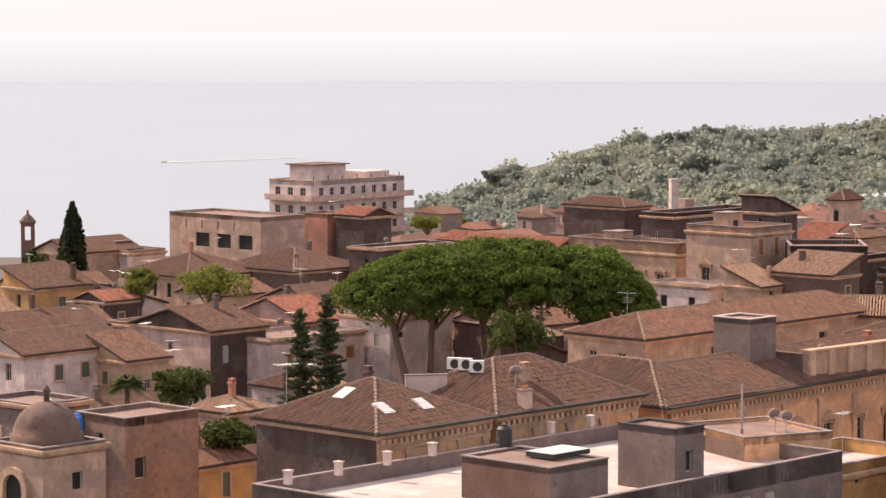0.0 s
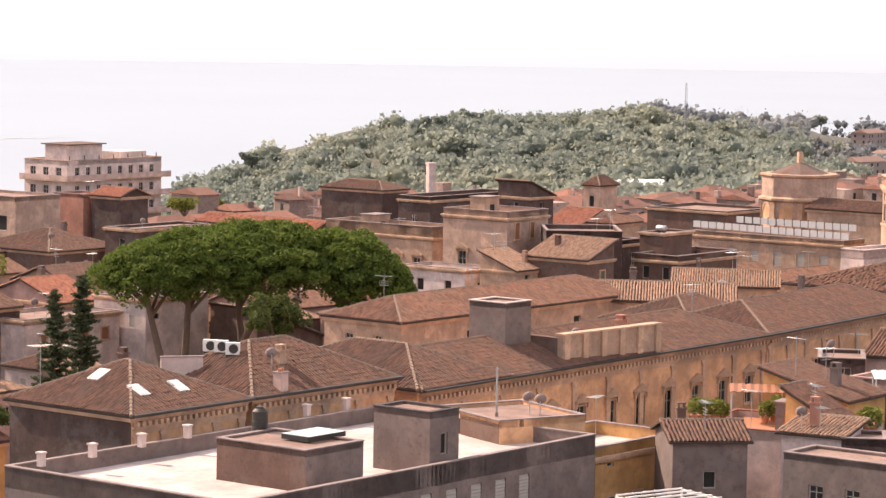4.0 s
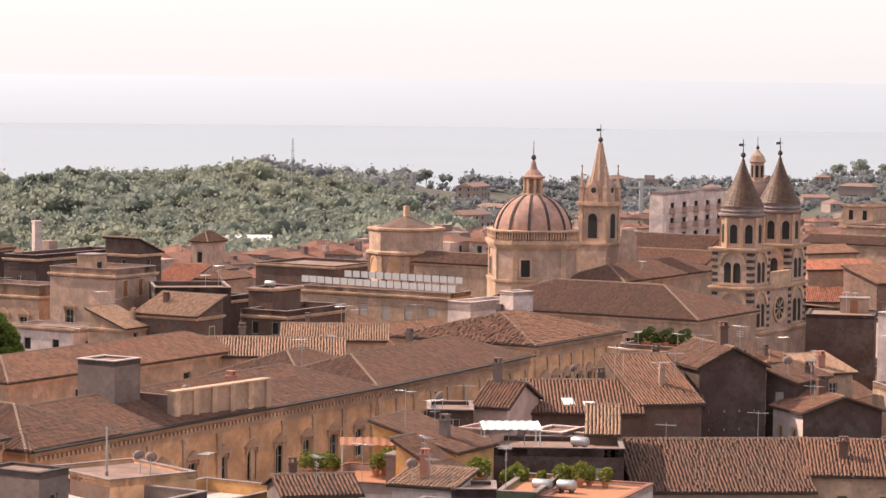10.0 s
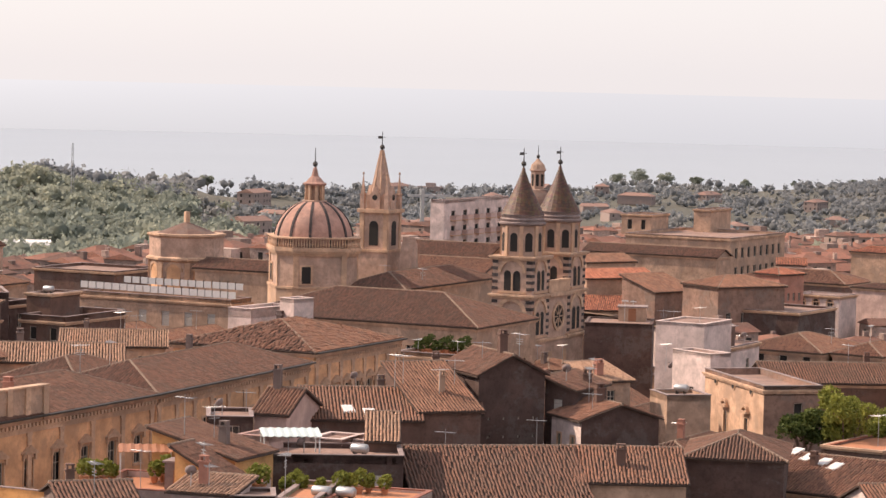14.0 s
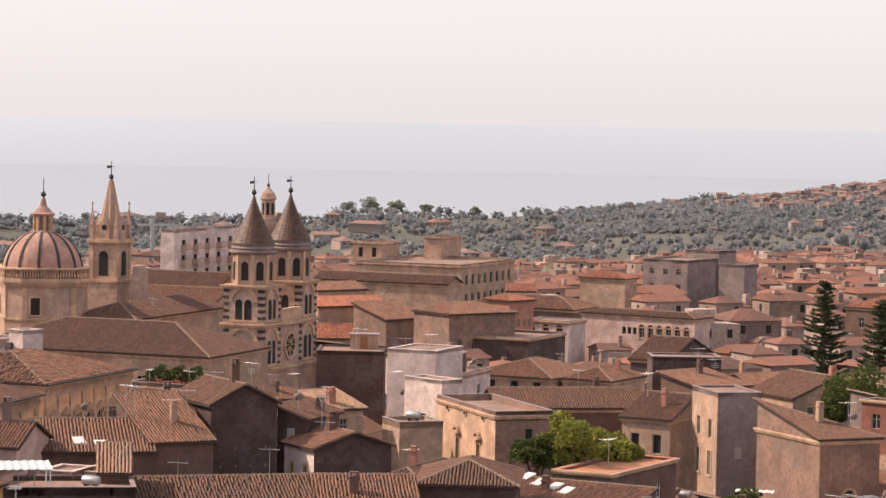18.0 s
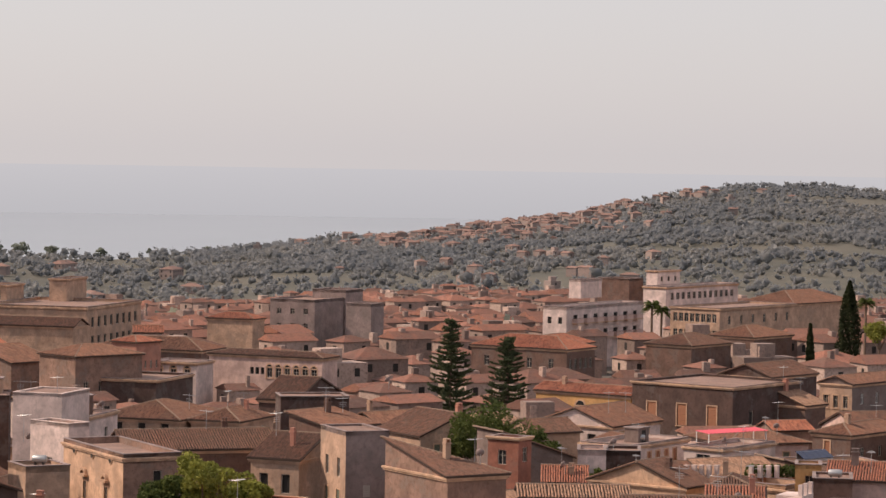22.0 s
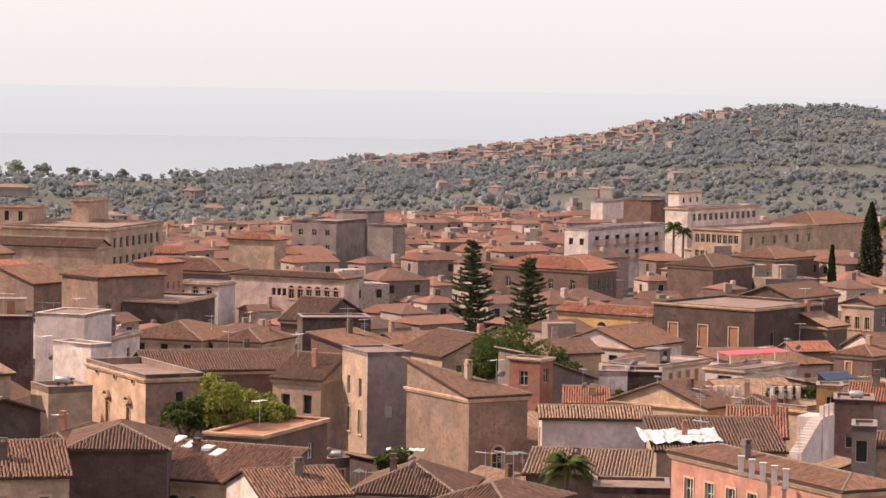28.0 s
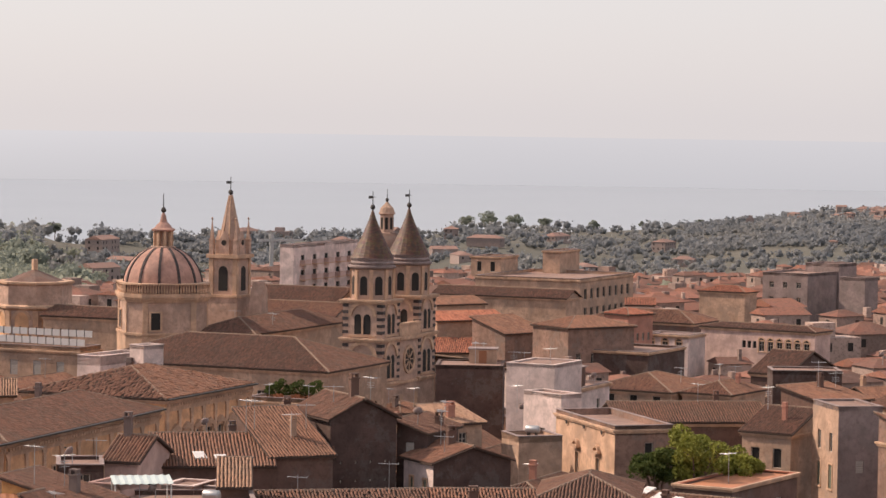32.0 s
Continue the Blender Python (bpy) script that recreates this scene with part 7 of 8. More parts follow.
def woods(name, label, count, az0, az1, d0, d1, size, n, mat, tall, keep=None, quad=0.85, masses=3):
    """Crowns of several rounded masses, each ragged with leaf sprays."""
    P, S, C = [], [], []
    for made in range(count):
        a = NR.uniform(az0, az1)
        cd = float(np.interp(a, AZ, CREST_D))
        dd = math.sqrt(NR.uniform(d0 ** 2, max(d0 + 10.0, min(d1, cd + 60)) ** 2))
        x, y = dd * math.sin(radians(a)), dd * math.cos(radians(a))
        z = land(x, y)
        if z < SEA + 2 or keep and not keep(x, y, dd, a):
            continue
        h = NR.uniform(size * 0.6, size * 1.2) * (tall if NR.random() < 0.1 else 1.0)
        r = h * NR.uniform(0.7, 1.1) * (1.35 if masses == 1 else 1.0)
        for k in range(masses):
            o = NR.normal(0, 0.36, 3) * np.array([r, r, h * 0.3])
            c = np.array([x, y, z + h * 0.42]) + o
            e = np.array([r * 0.6, r * 0.6, h * 0.5]) * NR.uniform(0.7, 1.15)
            C.append(c + ICO * NR.uniform(0.45, 0.85, (12, 1)) * e)
            d = NR.normal(size=(n // masses, 3))
            d[:, 2] = np.abs(d[:, 2]) * 1.1 - 0.25
            d /= np.linalg.norm(d, axis=1)[:, None]
            P.append(c + d * NR.uniform(0.55, 1.2, (n // masses, 1)) * e)
            S.append(np.full(n // masses, quad * h * 0.2))
    ob = tagged(new(name), label, "trees", "", "stuff")
    put("sprays", leaf_mesh("sprays", np.concatenate(P), np.concatenate(S), M[mat], 0.0, 0.85), ob)["kind"] = "stuff"
    V = np.concatenate(C)
    F = (np.arange(len(V) // 12)[:, None, None] * 12 + ICO_F[None]).reshape(-1, 3)
    me = array_mesh("crowns", V, F, M[mat])
    me.shade_smooth()
    put("crowns", me, ob)["kind"] = "stuff"


dense = lambda x, y, dd, a: noise.noise((x * 0.011, y * 0.011, 3.0)) > -0.8
patchy = lambda x, y, dd, a: noise.noise((x * 0.011, y * 0.011, 3.0)) > -0.3
# all four woods wear leaf colours that already hold the haze
woods("headland_woods", "hazy scrub and woods on the headland", 2900, -1.0, 13, 720, 1400, 5.0, 84, "hazed_leaf", 1.7, dense, 0.5)
woods("valley_orchards", "orchard and garden trees between far houses", 1500, 9, 43, 640, 1500, 4.6, 36, "hazed_leaf", 1.5, patchy, 0.55)
woods("coast_woods", "hazy woods on the coastal plain", 5200, 9, 43, 1350, 2500, 5.4, 20, "hazed_leaf_blue", 1.6, patchy, 0.7, 2)
woods("hill_woods", "hazy trees on the distant hill", 10500, 25, 43, 1900, 3100, 4.6, 7, "hazed_leaf_blue", 1.5, patchy, 0.95, 1)


def skyline_tree(a, dip, r, label, tall=1.0):
    """A single crown standing above the crest at that bearing, its top at that dip below the eye."""
    d = float(np.interp(a, AZ, CREST_D)) + 10.0
    x, y = d * math.sin(radians(a)), d * math.cos(radians(a))
    h = max(r * 1.6, EYE - d * math.tan(radians(dip)) - land(x, y))
    broad_tree(x, y, h, r, h - r * 1.5 * tall, "hazed_leaf", label, 30, 0.55, 0.8, 90)


for a, dip, r in ((1.0, 3.02, 5.0), (1.5, 3.08, 4.5), (-0.3, 3.68, 3.6), (4.5, 2.33, 3.6), (4.8, 2.28, 4.4), (5.35, 2.16, 5.6), (5.6, 2.2, 4.4), (8.1, 2.18, 4.6), (8.6, 2.10, 5.4), (9.0, 2.10, 5.2), (9.3, 2.16, 4.6), (12.4, 2.15, 4.2)):
    skyline_tree(a, dip, r, "tall hazy tree standing on the headland's crest")
for a, dip, r in ((20.6, 1.90, 8.0), (21.1, 1.88, 9.0), (21.6, 1.92, 8.0), (22.2, 1.95, 6.0), (23.2, 1.99, 6.0), (24.2, 2.0, 5.0), (25.3, 1.95, 4.5)):
    skyline_tree(a, dip, r, "rounded hazy tree on the far coastal plain")


# ---- things on the roofs and terraces ----
def roof_height(rec, lx, ly):
    """The height of a building's roof above the point (lx, ly) of its own plan."""
    x, y, rz, w, d, h, roof, pitch, par, ob = rec
    a, b = w / 2, d / 2
    if roof == "flat":
        return h - par
    rise = {"hip": min(a - abs(lx), b - abs(ly)), "gablex": b - abs(ly), "gabley": a - abs(lx), "quart": min(ly + b, (a - lx) * b / a), "shedf": ly + b, "shedb": b - ly, "shedl": lx + a, "shedr": a - lx}[roof]
    return h + 0.16 + rise * pitch


def on_roof(rec, fx, fy):
    x, y, rz, w, d = rec[:5]
    lx, ly = fx * w / 2, fy * d / 2
    c, s = math.cos(radians(rz)), math.sin(radians(rz))
    return x + c * lx - s * ly, y + s * lx + c * ly, roof_height(rec, lx, ly), lx, ly


def tv_antenna(x, y, z, rz, h=3.0, k=0):
    ob = thing("tv_antenna", x, y, z - 0.15, rz, "thin metal television aerial with crossbars on a roof mast", "aerial", "roof aerials")
    part("mast", Mesh().tube((0, 0, 0), (0, 0, h), 0.035, 0.025, 5), M["zinc"], ob)
    boom = Mesh().tube((-0.8, 0, h - 0.25), (0.9, 0, h - 0.2), 0.022, 0.022, 4)
    for i in range(8):
        x0 = -0.75 + i * 0.22
        boom.tube((x0, -0.5 + 0.03 * i, h - 0.22), (x0, 0.5 - 0.03 * i, h - 0.22), 0.013, 0.013, 4)
    tagged(part("crossbar", boom, M["zinc"], ob), "", "", "", "stuff")
    if k:
        part("grid", Mesh().box(-0.45, 0.45, -0.02, 0.02, h - 1.1, h - 1.06).box(-0.45, 0.45, -0.02, 0.02, h - 0.9, h - 0.86).box(-0.45, 0.45, -0.02, 0.02, h - 0.7, h - 0.66).box(-0.02, 0.02, -0.02, 0.02, h - 1.15, h - 0.6), M["zinc"], ob)
    return ob


def dish(x, y, z, rz=200.0, r=0.42):
    ob = thing("satellite_dish", x, y, z - 0.1, rz, "pale grey satellite dish on a short pole", "dish", "roof dishes")
    part("pole", Mesh().tube((0, 0, 0), (0, 0, 1.2), 0.04, 0.04, 6), M["zinc"], ob)
    me = Mesh().lathe([(r, 0.28), (r * 0.75, 0.14), (r * 0.4, 0.04), (0.05, 0.0), (0.05, 0.03), (r * 0.4, 0.075), (r * 0.75, 0.175), (r, 0.31)], 18)
    rf = part("reflector", me, M["concrete"], ob, at=pose(0, -0.1, 1.2, 62, 0, 0), smooth=True)
    part("arm", Mesh().tube((0, r * 0.9, 0.2), (0, 0, 0.75), 0.02, 0.02, 4).box(-0.05, 0.05, -0.05, 0.05, 0.7, 0.82), M["iron"], rf)
    return ob


def water_tank(x, y, z, mat="plastic_blue", lying=False, label="blue plastic water tank standing on a roof"):
    ob = thing("water_tank", x, y, z, 47, label, "tank")
    if lying:
        part("drum", Mesh().lathe([(0.1, -0.7), (0.32, -0.68), (0.38, -0.58), (0.38, 0.58), (0.32, 0.68), (0.1, 0.7)], 16), M[mat], ob, at=pose(0, 0, 0.6, 90, 0, 0), smooth=True)
        for s in (-0.4, 0.4):
            part("leg", Mesh().box(-0.3, 0.3, s - 0.05, s + 0.05, 0, 0.35), M["iron"], ob)
    else:
        part("drum", Mesh().lathe([(0.5, 0), (0.52, 0.3), (0.5, 0.32), (0.52, 0.35), (0.52, 0.7), (0.5, 0.72), (0.52, 0.75), (0.5, 1.3), (0.35, 1.45), (0.22, 1.5)], 16), M[mat], ob)
        part("lid", Mesh().lathe([(0.24, 1.5), (0.24, 1.58), (0.1, 1.6)], 12), M[mat], ob)
    return ob


def air_conditioner(x, y, z, rz):
    ob = thing("air_conditioner", x, y, z, rz, "white outdoor air-conditioning unit on a roof", "air conditioner", "roof machines")
    part("case", Mesh().box(-0.5, 0.5, -0.2, 0.2, 0.1, 0.95), M["paint_white"], ob)
    part("fan_grille", Mesh().lathe([(0.34, 0), (0.34, 0.03), (0.28, 0.04), (0.06, 0.02)], 16), M["iron"], ob, at=pose(0.08, -0.2, 0.52, 90, 0, 0))
    for s in (-0.4, 0.4):
        part("foot", Mesh().box(s - 0.05, s + 0.05, -0.22, 0.22, -0.1, 0.1), M["iron"], ob)
    return ob


def pot_plant(x, y, z, s=1.0, mat="leaf_light"):
    ob = thing("potted_plant", x, y, z, 0, "leafy green plant in a clay pot on a terrace", "plant", "terrace plants")
    part("pot", Mesh().lathe([(0.2 * s, 0), (0.32 * s, 0.45 * s), (0.36 * s, 0.45 * s), (0.36 * s, 0.52 * s), (0.28 * s, 0.5 * s)], 12), M["clay"], ob)
    P = np.concatenate([shell((0, 0, 1.0 * s), (0.55 * s, 0.55 * s, 0.6 * s), 150, -0.8), shell((0.2 * s, 0.1, 1.3 * s), (0.35 * s, 0.35 * s, 0.4 * s), 80, -0.8)])
    put("leaves", leaf_mesh("leaves", P, 0.17, M[mat]), ob)["kind"] = "stuff"
    return ob


def roof_window(x, y, z, rz, tilt=20.0):
    ob = thing("roof_window", x, y, z, rz, "white-framed roof window set in clay tiles", "window", "roof windows")
    part("frame", Mesh().box(-0.5, 0.5, -0.7, 0.7, 0, 0.16), M["paint_white"], ob, at=pose(0, 0, 0, tilt, 0, 0))
    part("pane", Mesh().box(-0.4, 0.4, -0.6, 0.6, 0.16, 0.175), M["tarp"], ob, at=pose(0, 0, 0, tilt, 0, 0))
    return ob


def roof_light(x, y, z, rz, w=3.6, d=2.2):
    ob = thing("roof_light", x, y, z, rz, "low glazed roof light on a flat slab", "skylight")
    part("kerb", Mesh().ring(w / 2, d / 2, [(0, 0), (0, 0.3), (-0.12, 0.3), (-0.12, 0)]), M["iron"], ob)
    for i in range(6):
        x0 = -w / 2 + i * w / 6
        part("pane", Mesh().box(x0 + 0.04, x0 + w / 6 - 0.04, -d / 2 - 0.05, d / 2 + 0.05, 0.31, 0.34), M["roof_glass"], ob)


def wall_piece(x, y, z, rz, w, h, mat, label):
    """A free-standing garden or terrace wall with a coping."""
    ob = thing("terrace_wall", x, y, z, rz, label, "wall")
    part("wall", Mesh().box(-w / 2, w / 2, -0.14, 0.14, -1.5, h), M[mat], ob)
    part("coping", Mesh().box(-w / 2 - 0.04, w / 2 + 0.04, -0.2, 0.2, h, h + 0.08), M["concrete"], ob)


def roof_chimney(x, y, z, rz, w, h, mat, label):
    ob = thing("chimney", x, y, z, rz, label, "chimney", "palace chimneys")
    part("stack", Mesh().box(-w / 2, w / 2, -w / 2, w / 2, -0.5, h), M[mat], ob)
    part("cap", Mesh().box(-w / 2 - 0.07, w / 2 + 0.07, -w / 2 - 0.07, w / 2 + 0.07, h, h + 0.1), M["concrete"], ob)
    for u in (-1, 1):
        part("pot", Mesh().lathe([(0.12, h + 0.1), (0.1, h + 0.3), (0.13, h + 0.32)], 8, 0, False, u * w * 0.22, 0), M["clay"], ob)
    return ob


def pergola(x, y, z, rz, w, d, h):
    ob = thing("pergola", x, y, z, rz, "open white metal pergola frame on a terrace", "pergola")
    for u in (-w / 2, w / 2):
        for v in (-d / 2, d / 2):
            part("post", Mesh().box(u - 0.06, u + 0.06, v - 0.06, v + 0.06, 0, h), M["paint_white"], ob)
        part("beam", Mesh().box(u - 0.07, u + 0.07, -d / 2, d / 2, h, h + 0.14), M["paint_white"], ob)
    for i in range(5):
        v = -d / 2 + i * d / 4
        part("rafter", Mesh().box(-w / 2, w / 2, v - 0.05, v + 0.05, h + 0.14, h + 0.24), M["paint_white"], ob)
    return ob


def pole(x, y, z, h, label):
    ob = thing("pole", x, y, z, 0, label, "pole")
    part("tube", Mesh().tube((0, 0, 0), (0, 0, h), 0.09, 0.07, 8), M["zinc"], ob)
    part("collar", Mesh().lathe([(0.12, 0), (0.12, 0.25), (0.09, 0.3)], 8), M["concrete"], ob)


def screen(x, y, z, rz, w=1.15, h=0.95):
    ob = thing("terrace_screen", x, y, z, rz, "white sheet screen on a terrace parapet", "screen", "terrace screens")
    part("sheet", Mesh().box(-w / 2, w / 2, -0.04, 0.04, 0.05, h), M["tarp"], ob)
    part("post", Mesh().box(-w / 2 - 0.06, -w / 2, -0.06, 0.06, 0, h + 0.15), M["iron"], ob)
    return ob


def parapet_post(x, y, z, rz, h=0.75):
    return single("parapet_post", Mesh().box(-0.2, 0.2, -0.2, 0.2, -0.05, h).box(-0.26, 0.26, -0.26, 0.26, h, h + 0.1), M["white"], pose(x, y, z, 0, 0, rz), "white painted post on a roof parapet", "post", "parapet posts")


def canopy(x, y, z, rz, w, d, h, mat, label, tilt=6.0):
    ob = thing("canopy", x, y, z, rz, label, "canopy")
    sheet = Mesh()
    n = max(6, int(w / 0.3))
    fold = [(-w / 2 + i * w / n, h + (0.07 if i % 2 else 0.0)) for i in range(n + 1)]
    sheet.prism([(p, q + 0.03) for p, q in fold] + [(p, q) for p, q in reversed(fold)], -d / 2, d / 2)
    part("sheet", sheet, M[mat], ob, at=pose(0, 0, 0, tilt, 0, 0))
    for sx in (-1, 1):
        for sy in (-1, 1):
            part("post", Mesh().box(sx * (w / 2 - 0.15) - 0.05, sx * (w / 2 - 0.15) + 0.05, sy * (d / 2 - 0.15) - 0.05, sy * (d / 2 - 0.15) + 0.05, 0, h + sy * math.tan(radians(tilt)) * d / 2), M["paint_white"], ob)
    return ob


def tarpaulin(x, y, z, rz, w, d):
    n = 26
    me = Mesh()
    me.add([(-w / 2 + w * i / n, -d / 2 + d * j / 10, 0.32 * noise.noise((i * 0.33, j * 0.16, 0)) + 0.16 * noise.noise((i * 0.9, j * 0.5, 4.0)) + 0.8 * j / 10) for j in range(11) for i in range(n + 1)],
           [(j * (n + 1) + i, j * (n + 1) + i + 1, (j + 1) * (n + 1) + i + 1, (j + 1) * (n + 1) + i) for j in range(10) for i in range(n)])
    ob = thing("tarpaulin", x, y, z, rz, "crumpled white tarpaulin spread over a roof frame", "tarpaulin")
    part("sheet", me, M["tarp"], ob)
    for sx in (-1, 1):
        part("pole", Mesh().tube((sx * (w / 2 - 0.2), -d / 2 + 0.2, -3), (sx * (w / 2 - 0.2), -d / 2 + 0.2, 0.1), 0.06, 0.06, 6), M["iron"], ob)


def solar_panels(x, y, z, rz, n=3):
    ob = thing("solar_panels", x, y, z, rz, "dark blue solar panels on a tilted frame", "solar panel")
    for i in range(n):
        part("panel", Mesh().box(-1.0 * n / 2 + i * 1.0 + 0.03, -1.0 * n / 2 + (i + 1) * 1.0 - 0.03, -0.85, 0.85, 0, 0.06), M["panel"], ob, at=pose(0, 0, 0.7, 28, 0, 0))
    part("stand", Mesh().box(-n / 2, n / 2, 0.5, 0.56, 0, 1.05).box(-n / 2, n / 2, -0.6, -0.54, 0, 0.35), M["zinc"], ob)


def stair_wall(x, y, z, rz):
    """A white wall with steps climbing along its top."""
    ob = thing("roof_stairs", x, y, z, rz, "whitewashed outside stairs with a stepped wall", "stairs")
    for i in range(12):
        part("step", Mesh().box(-2.6 + i * 0.42, -2.6 + (i + 1) * 0.42, -0.5, 0.5, -1.0, 0.3 + i * 0.19), M["white"], ob)
    part("landing", Mesh().box(2.44, 5.4, -0.6, 1.6, -1.0, 2.5), M["white"], ob)
    for i in range(3):
        part("post", Mesh().box(2.6 + i * 1.25, 2.95 + i * 1.25, -0.55, -0.2, 2.5, 3.4), M["white"], ob)


def mast(x, y, z, h, label):
    ob = thing("radio_mast", x, y, z, 0, label, "mast")
    lattice = Mesh()
    for a in (0, 2.09, 4.19):
        lattice.tube((0.9 * math.cos(a), 0.9 * math.sin(a), 0), (0.3 * math.cos(a), 0.3 * math.sin(a), h), 0.14, 0.1, 4)
    part("lattice", lattice, M["zinc"], ob)
    for k in range(8):
        part("brace", Mesh().box(-0.7, 0.7, -0.08, 0.08, h * (k + 1) / 9, h * (k + 1) / 9 + 0.15), M["zinc"], ob)
    return ob


roof_chimney(5.7, 197.2, 14.74, 47, 0.75, 1.20, 'rose', 'pale pink rendered chimney at a palace eave')
parapet_post(-9.6, 174.9, 13.08, 47)
parapet_post(-6.6, 178.4, 13.08, 47)
parapet_post(-3.6, 182.5, 13.08, 47)
parapet_post(-0.7, 186.3, 13.08, 47)
parapet_post(7.5, 196.0, 13.08, 47)
parapet_post(10.4, 199.2, 13.08, 47)
roof_light(7.2, 176.7, 14.60, 47)
water_tank(3.9, 179.7, 14.50, "iron", False, "dark metal vent cowl standing on a slab")
roof_window(-1.4, 192.4, 15.57, 47, 24)
roof_window(-4.0, 189.8, 15.63, 47, 24)
air_conditioner(0.8, 205.0, 16.36, -10)
air_conditioner(1.6, 202.4, 16.63, -10)
air_conditioner(2.4, 201.4, 16.59, -10)
wall_piece(-1.2, 201.0, 15.23, 8, 3.0, 1.3, 'white', 'whitewashed firewall between two tiled palace roofs')
roof_window(62.9, 229.6, 13.51, -4, 17)
roof_window(64.5, 228.6, 13.32, -4, 17)
roof_window(103.5, 228.7, 9.37, -65, 17)
roof_window(103.8, 226.8, 9.09, -65, 17)
roof_window(104.5, 225.0, 8.93, -65, 17)
roof_window(104.9, 223.5, 8.74, -65, 17)
roof_window(-6.7, 193.1, 16.23, -43, 24)
water_tank(-26.8, 206.8, 11.40)
dish(-16.9, 295.2, 9.00, 190)
dish(-18.2, 353.1, 11.00, 190)
dish(22.9, 194.9, 13.40, 190)
pole(20.5, 194.0, 13.40, 3.4, "tall grey pole standing at a roof edge")
dish(73.8, 267.0, 11.00, 190)
dish(80.7, 274.0, 11.00, 190)
dish(50.5, 205.8, 8.50, 190)
dish(117.1, 292.2, 9.00, 190)
dish(186.5, 336.7, 10.00, 190)
dish(180.0, 340.7, 9.00, 190)
water_tank(51.0, 192.8, 11.75, 'zinc', True, 'pale cylindrical water tank lying on a terrace')
water_tank(52.6, 192.1, 11.75, 'zinc', True, 'pale cylindrical water tank lying on a terrace')
water_tank(69.8, 238.0, 12.60)
pergola(30.2, 179.5, 7.89, 30, 5.5, 4.0, 2.3)
canopy(53.8, 213.2, 12.14, -8, 4.6, 3.0, 1.7, 'roof_glass', 'pale corrugated canopy over a roof terrace')
canopy(41.3, 207.4, 11.40, -10, 4.0, 2.6, 2.2, 'shutter_brown', 'brown tiled canopy over a roof terrace')
pot_plant(36.3, 205.0, 11.40, 1.12)
pot_plant(37.1, 205.5, 11.40, 0.98)
pot_plant(37.8, 205.1, 11.40, 1.05)
pot_plant(38.6, 205.9, 11.40, 0.75)
pot_plant(41.4, 204.5, 11.40, 0.98)
pot_plant(42.2, 205.0, 11.40, 1.20)
pot_plant(42.7, 203.8, 11.40, 1.12)
pot_plant(43.4, 203.7, 11.40, 0.83)
pot_plant(49.3, 196.8, 11.58, 0.75)
pot_plant(50.2, 197.3, 11.58, 0.98)
pot_plant(50.5, 196.4, 11.58, 0.83)
pot_plant(51.6, 195.4, 11.75, 0.68)
pot_plant(53.0, 195.3, 11.75, 0.98)
pot_plant(53.7, 195.7, 11.75, 0.83)
pot_plant(54.2, 194.6, 11.75, 1.12)
pot_plant(55.1, 195.1, 11.75, 0.83)
pot_plant(56.0, 194.1, 11.75, 0.90)
pot_plant(47.1, 197.1, 11.73, 1.20)
pot_plant(47.6, 196.8, 11.73, 1.20)
pot_plant(92.9, 309.7, 9.85, 0.98, 'leaf')
pot_plant(93.5, 309.2, 9.85, 1.20, 'leaf')
pot_plant(94.0, 308.8, 9.85, 1.42, 'leaf')
pot_plant(94.6, 308.4, 9.85, 0.98, 'leaf')
pot_plant(95.2, 308.0, 9.85, 1.20, 'leaf')
pot_plant(95.8, 307.6, 9.85, 1.42, 'leaf')
pot_plant(96.3, 307.2, 9.85, 0.98, 'leaf')
pot_plant(96.9, 306.8, 9.85, 1.20, 'leaf')
pot_plant(97.5, 306.4, 9.85, 1.42, 'leaf')
pot_plant(100.5, 340.3, 10.00, 1.35, 'leaf')
pot_plant(102.4, 342.5, 10.00, 1.35, 'leaf')
screen(68.6, 389.5, 11.10, -43)
screen(69.5, 388.5, 11.10, -43)
screen(70.4, 387.4, 11.10, -43)
screen(71.3, 386.4, 11.10, -43)
screen(72.2, 385.3, 11.10, -43)
screen(73.1, 384.3, 11.10, -43)
screen(73.9, 383.2, 11.10, -43)
screen(74.8, 382.2, 11.10, -43)
screen(75.7, 381.2, 11.10, -43)
screen(76.5, 380.1, 11.10, -43)
screen(77.4, 379.1, 11.10, -43)
screen(78.3, 378.1, 11.10, -43)
screen(79.1, 377.1, 11.10, -43)
screen(80.0, 376.1, 11.10, -43)
screen(80.8, 375.0, 11.10, -43)
screen(81.7, 374.0, 11.10, -43)
screen(82.5, 373.0, 11.10, -43)
screen(83.3, 372.1, 11.10, -43)
screen(84.2, 371.1, 11.10, -43)
screen(85.0, 370.1, 11.10, -43)
screen(76.3, 398.2, 11.10, -43)
screen(77.3, 397.2, 11.10, -43)
screen(78.3, 396.2, 11.10, -43)
screen(79.2, 395.3, 11.10, -43)
screen(80.1, 394.3, 11.10, -43)
screen(81.1, 393.3, 11.10, -43)
screen(82.0, 392.3, 11.10, -43)
screen(83.0, 391.4, 11.10, -43)
screen(83.9, 390.4, 11.10, -43)
screen(84.8, 389.5, 11.10, -43)
screen(85.7, 388.5, 11.10, -43)
screen(86.7, 387.5, 11.10, -43)
screen(87.6, 386.6, 11.10, -43)
screen(88.5, 385.7, 11.10, -43)
screen(89.4, 384.7, 11.10, -43)
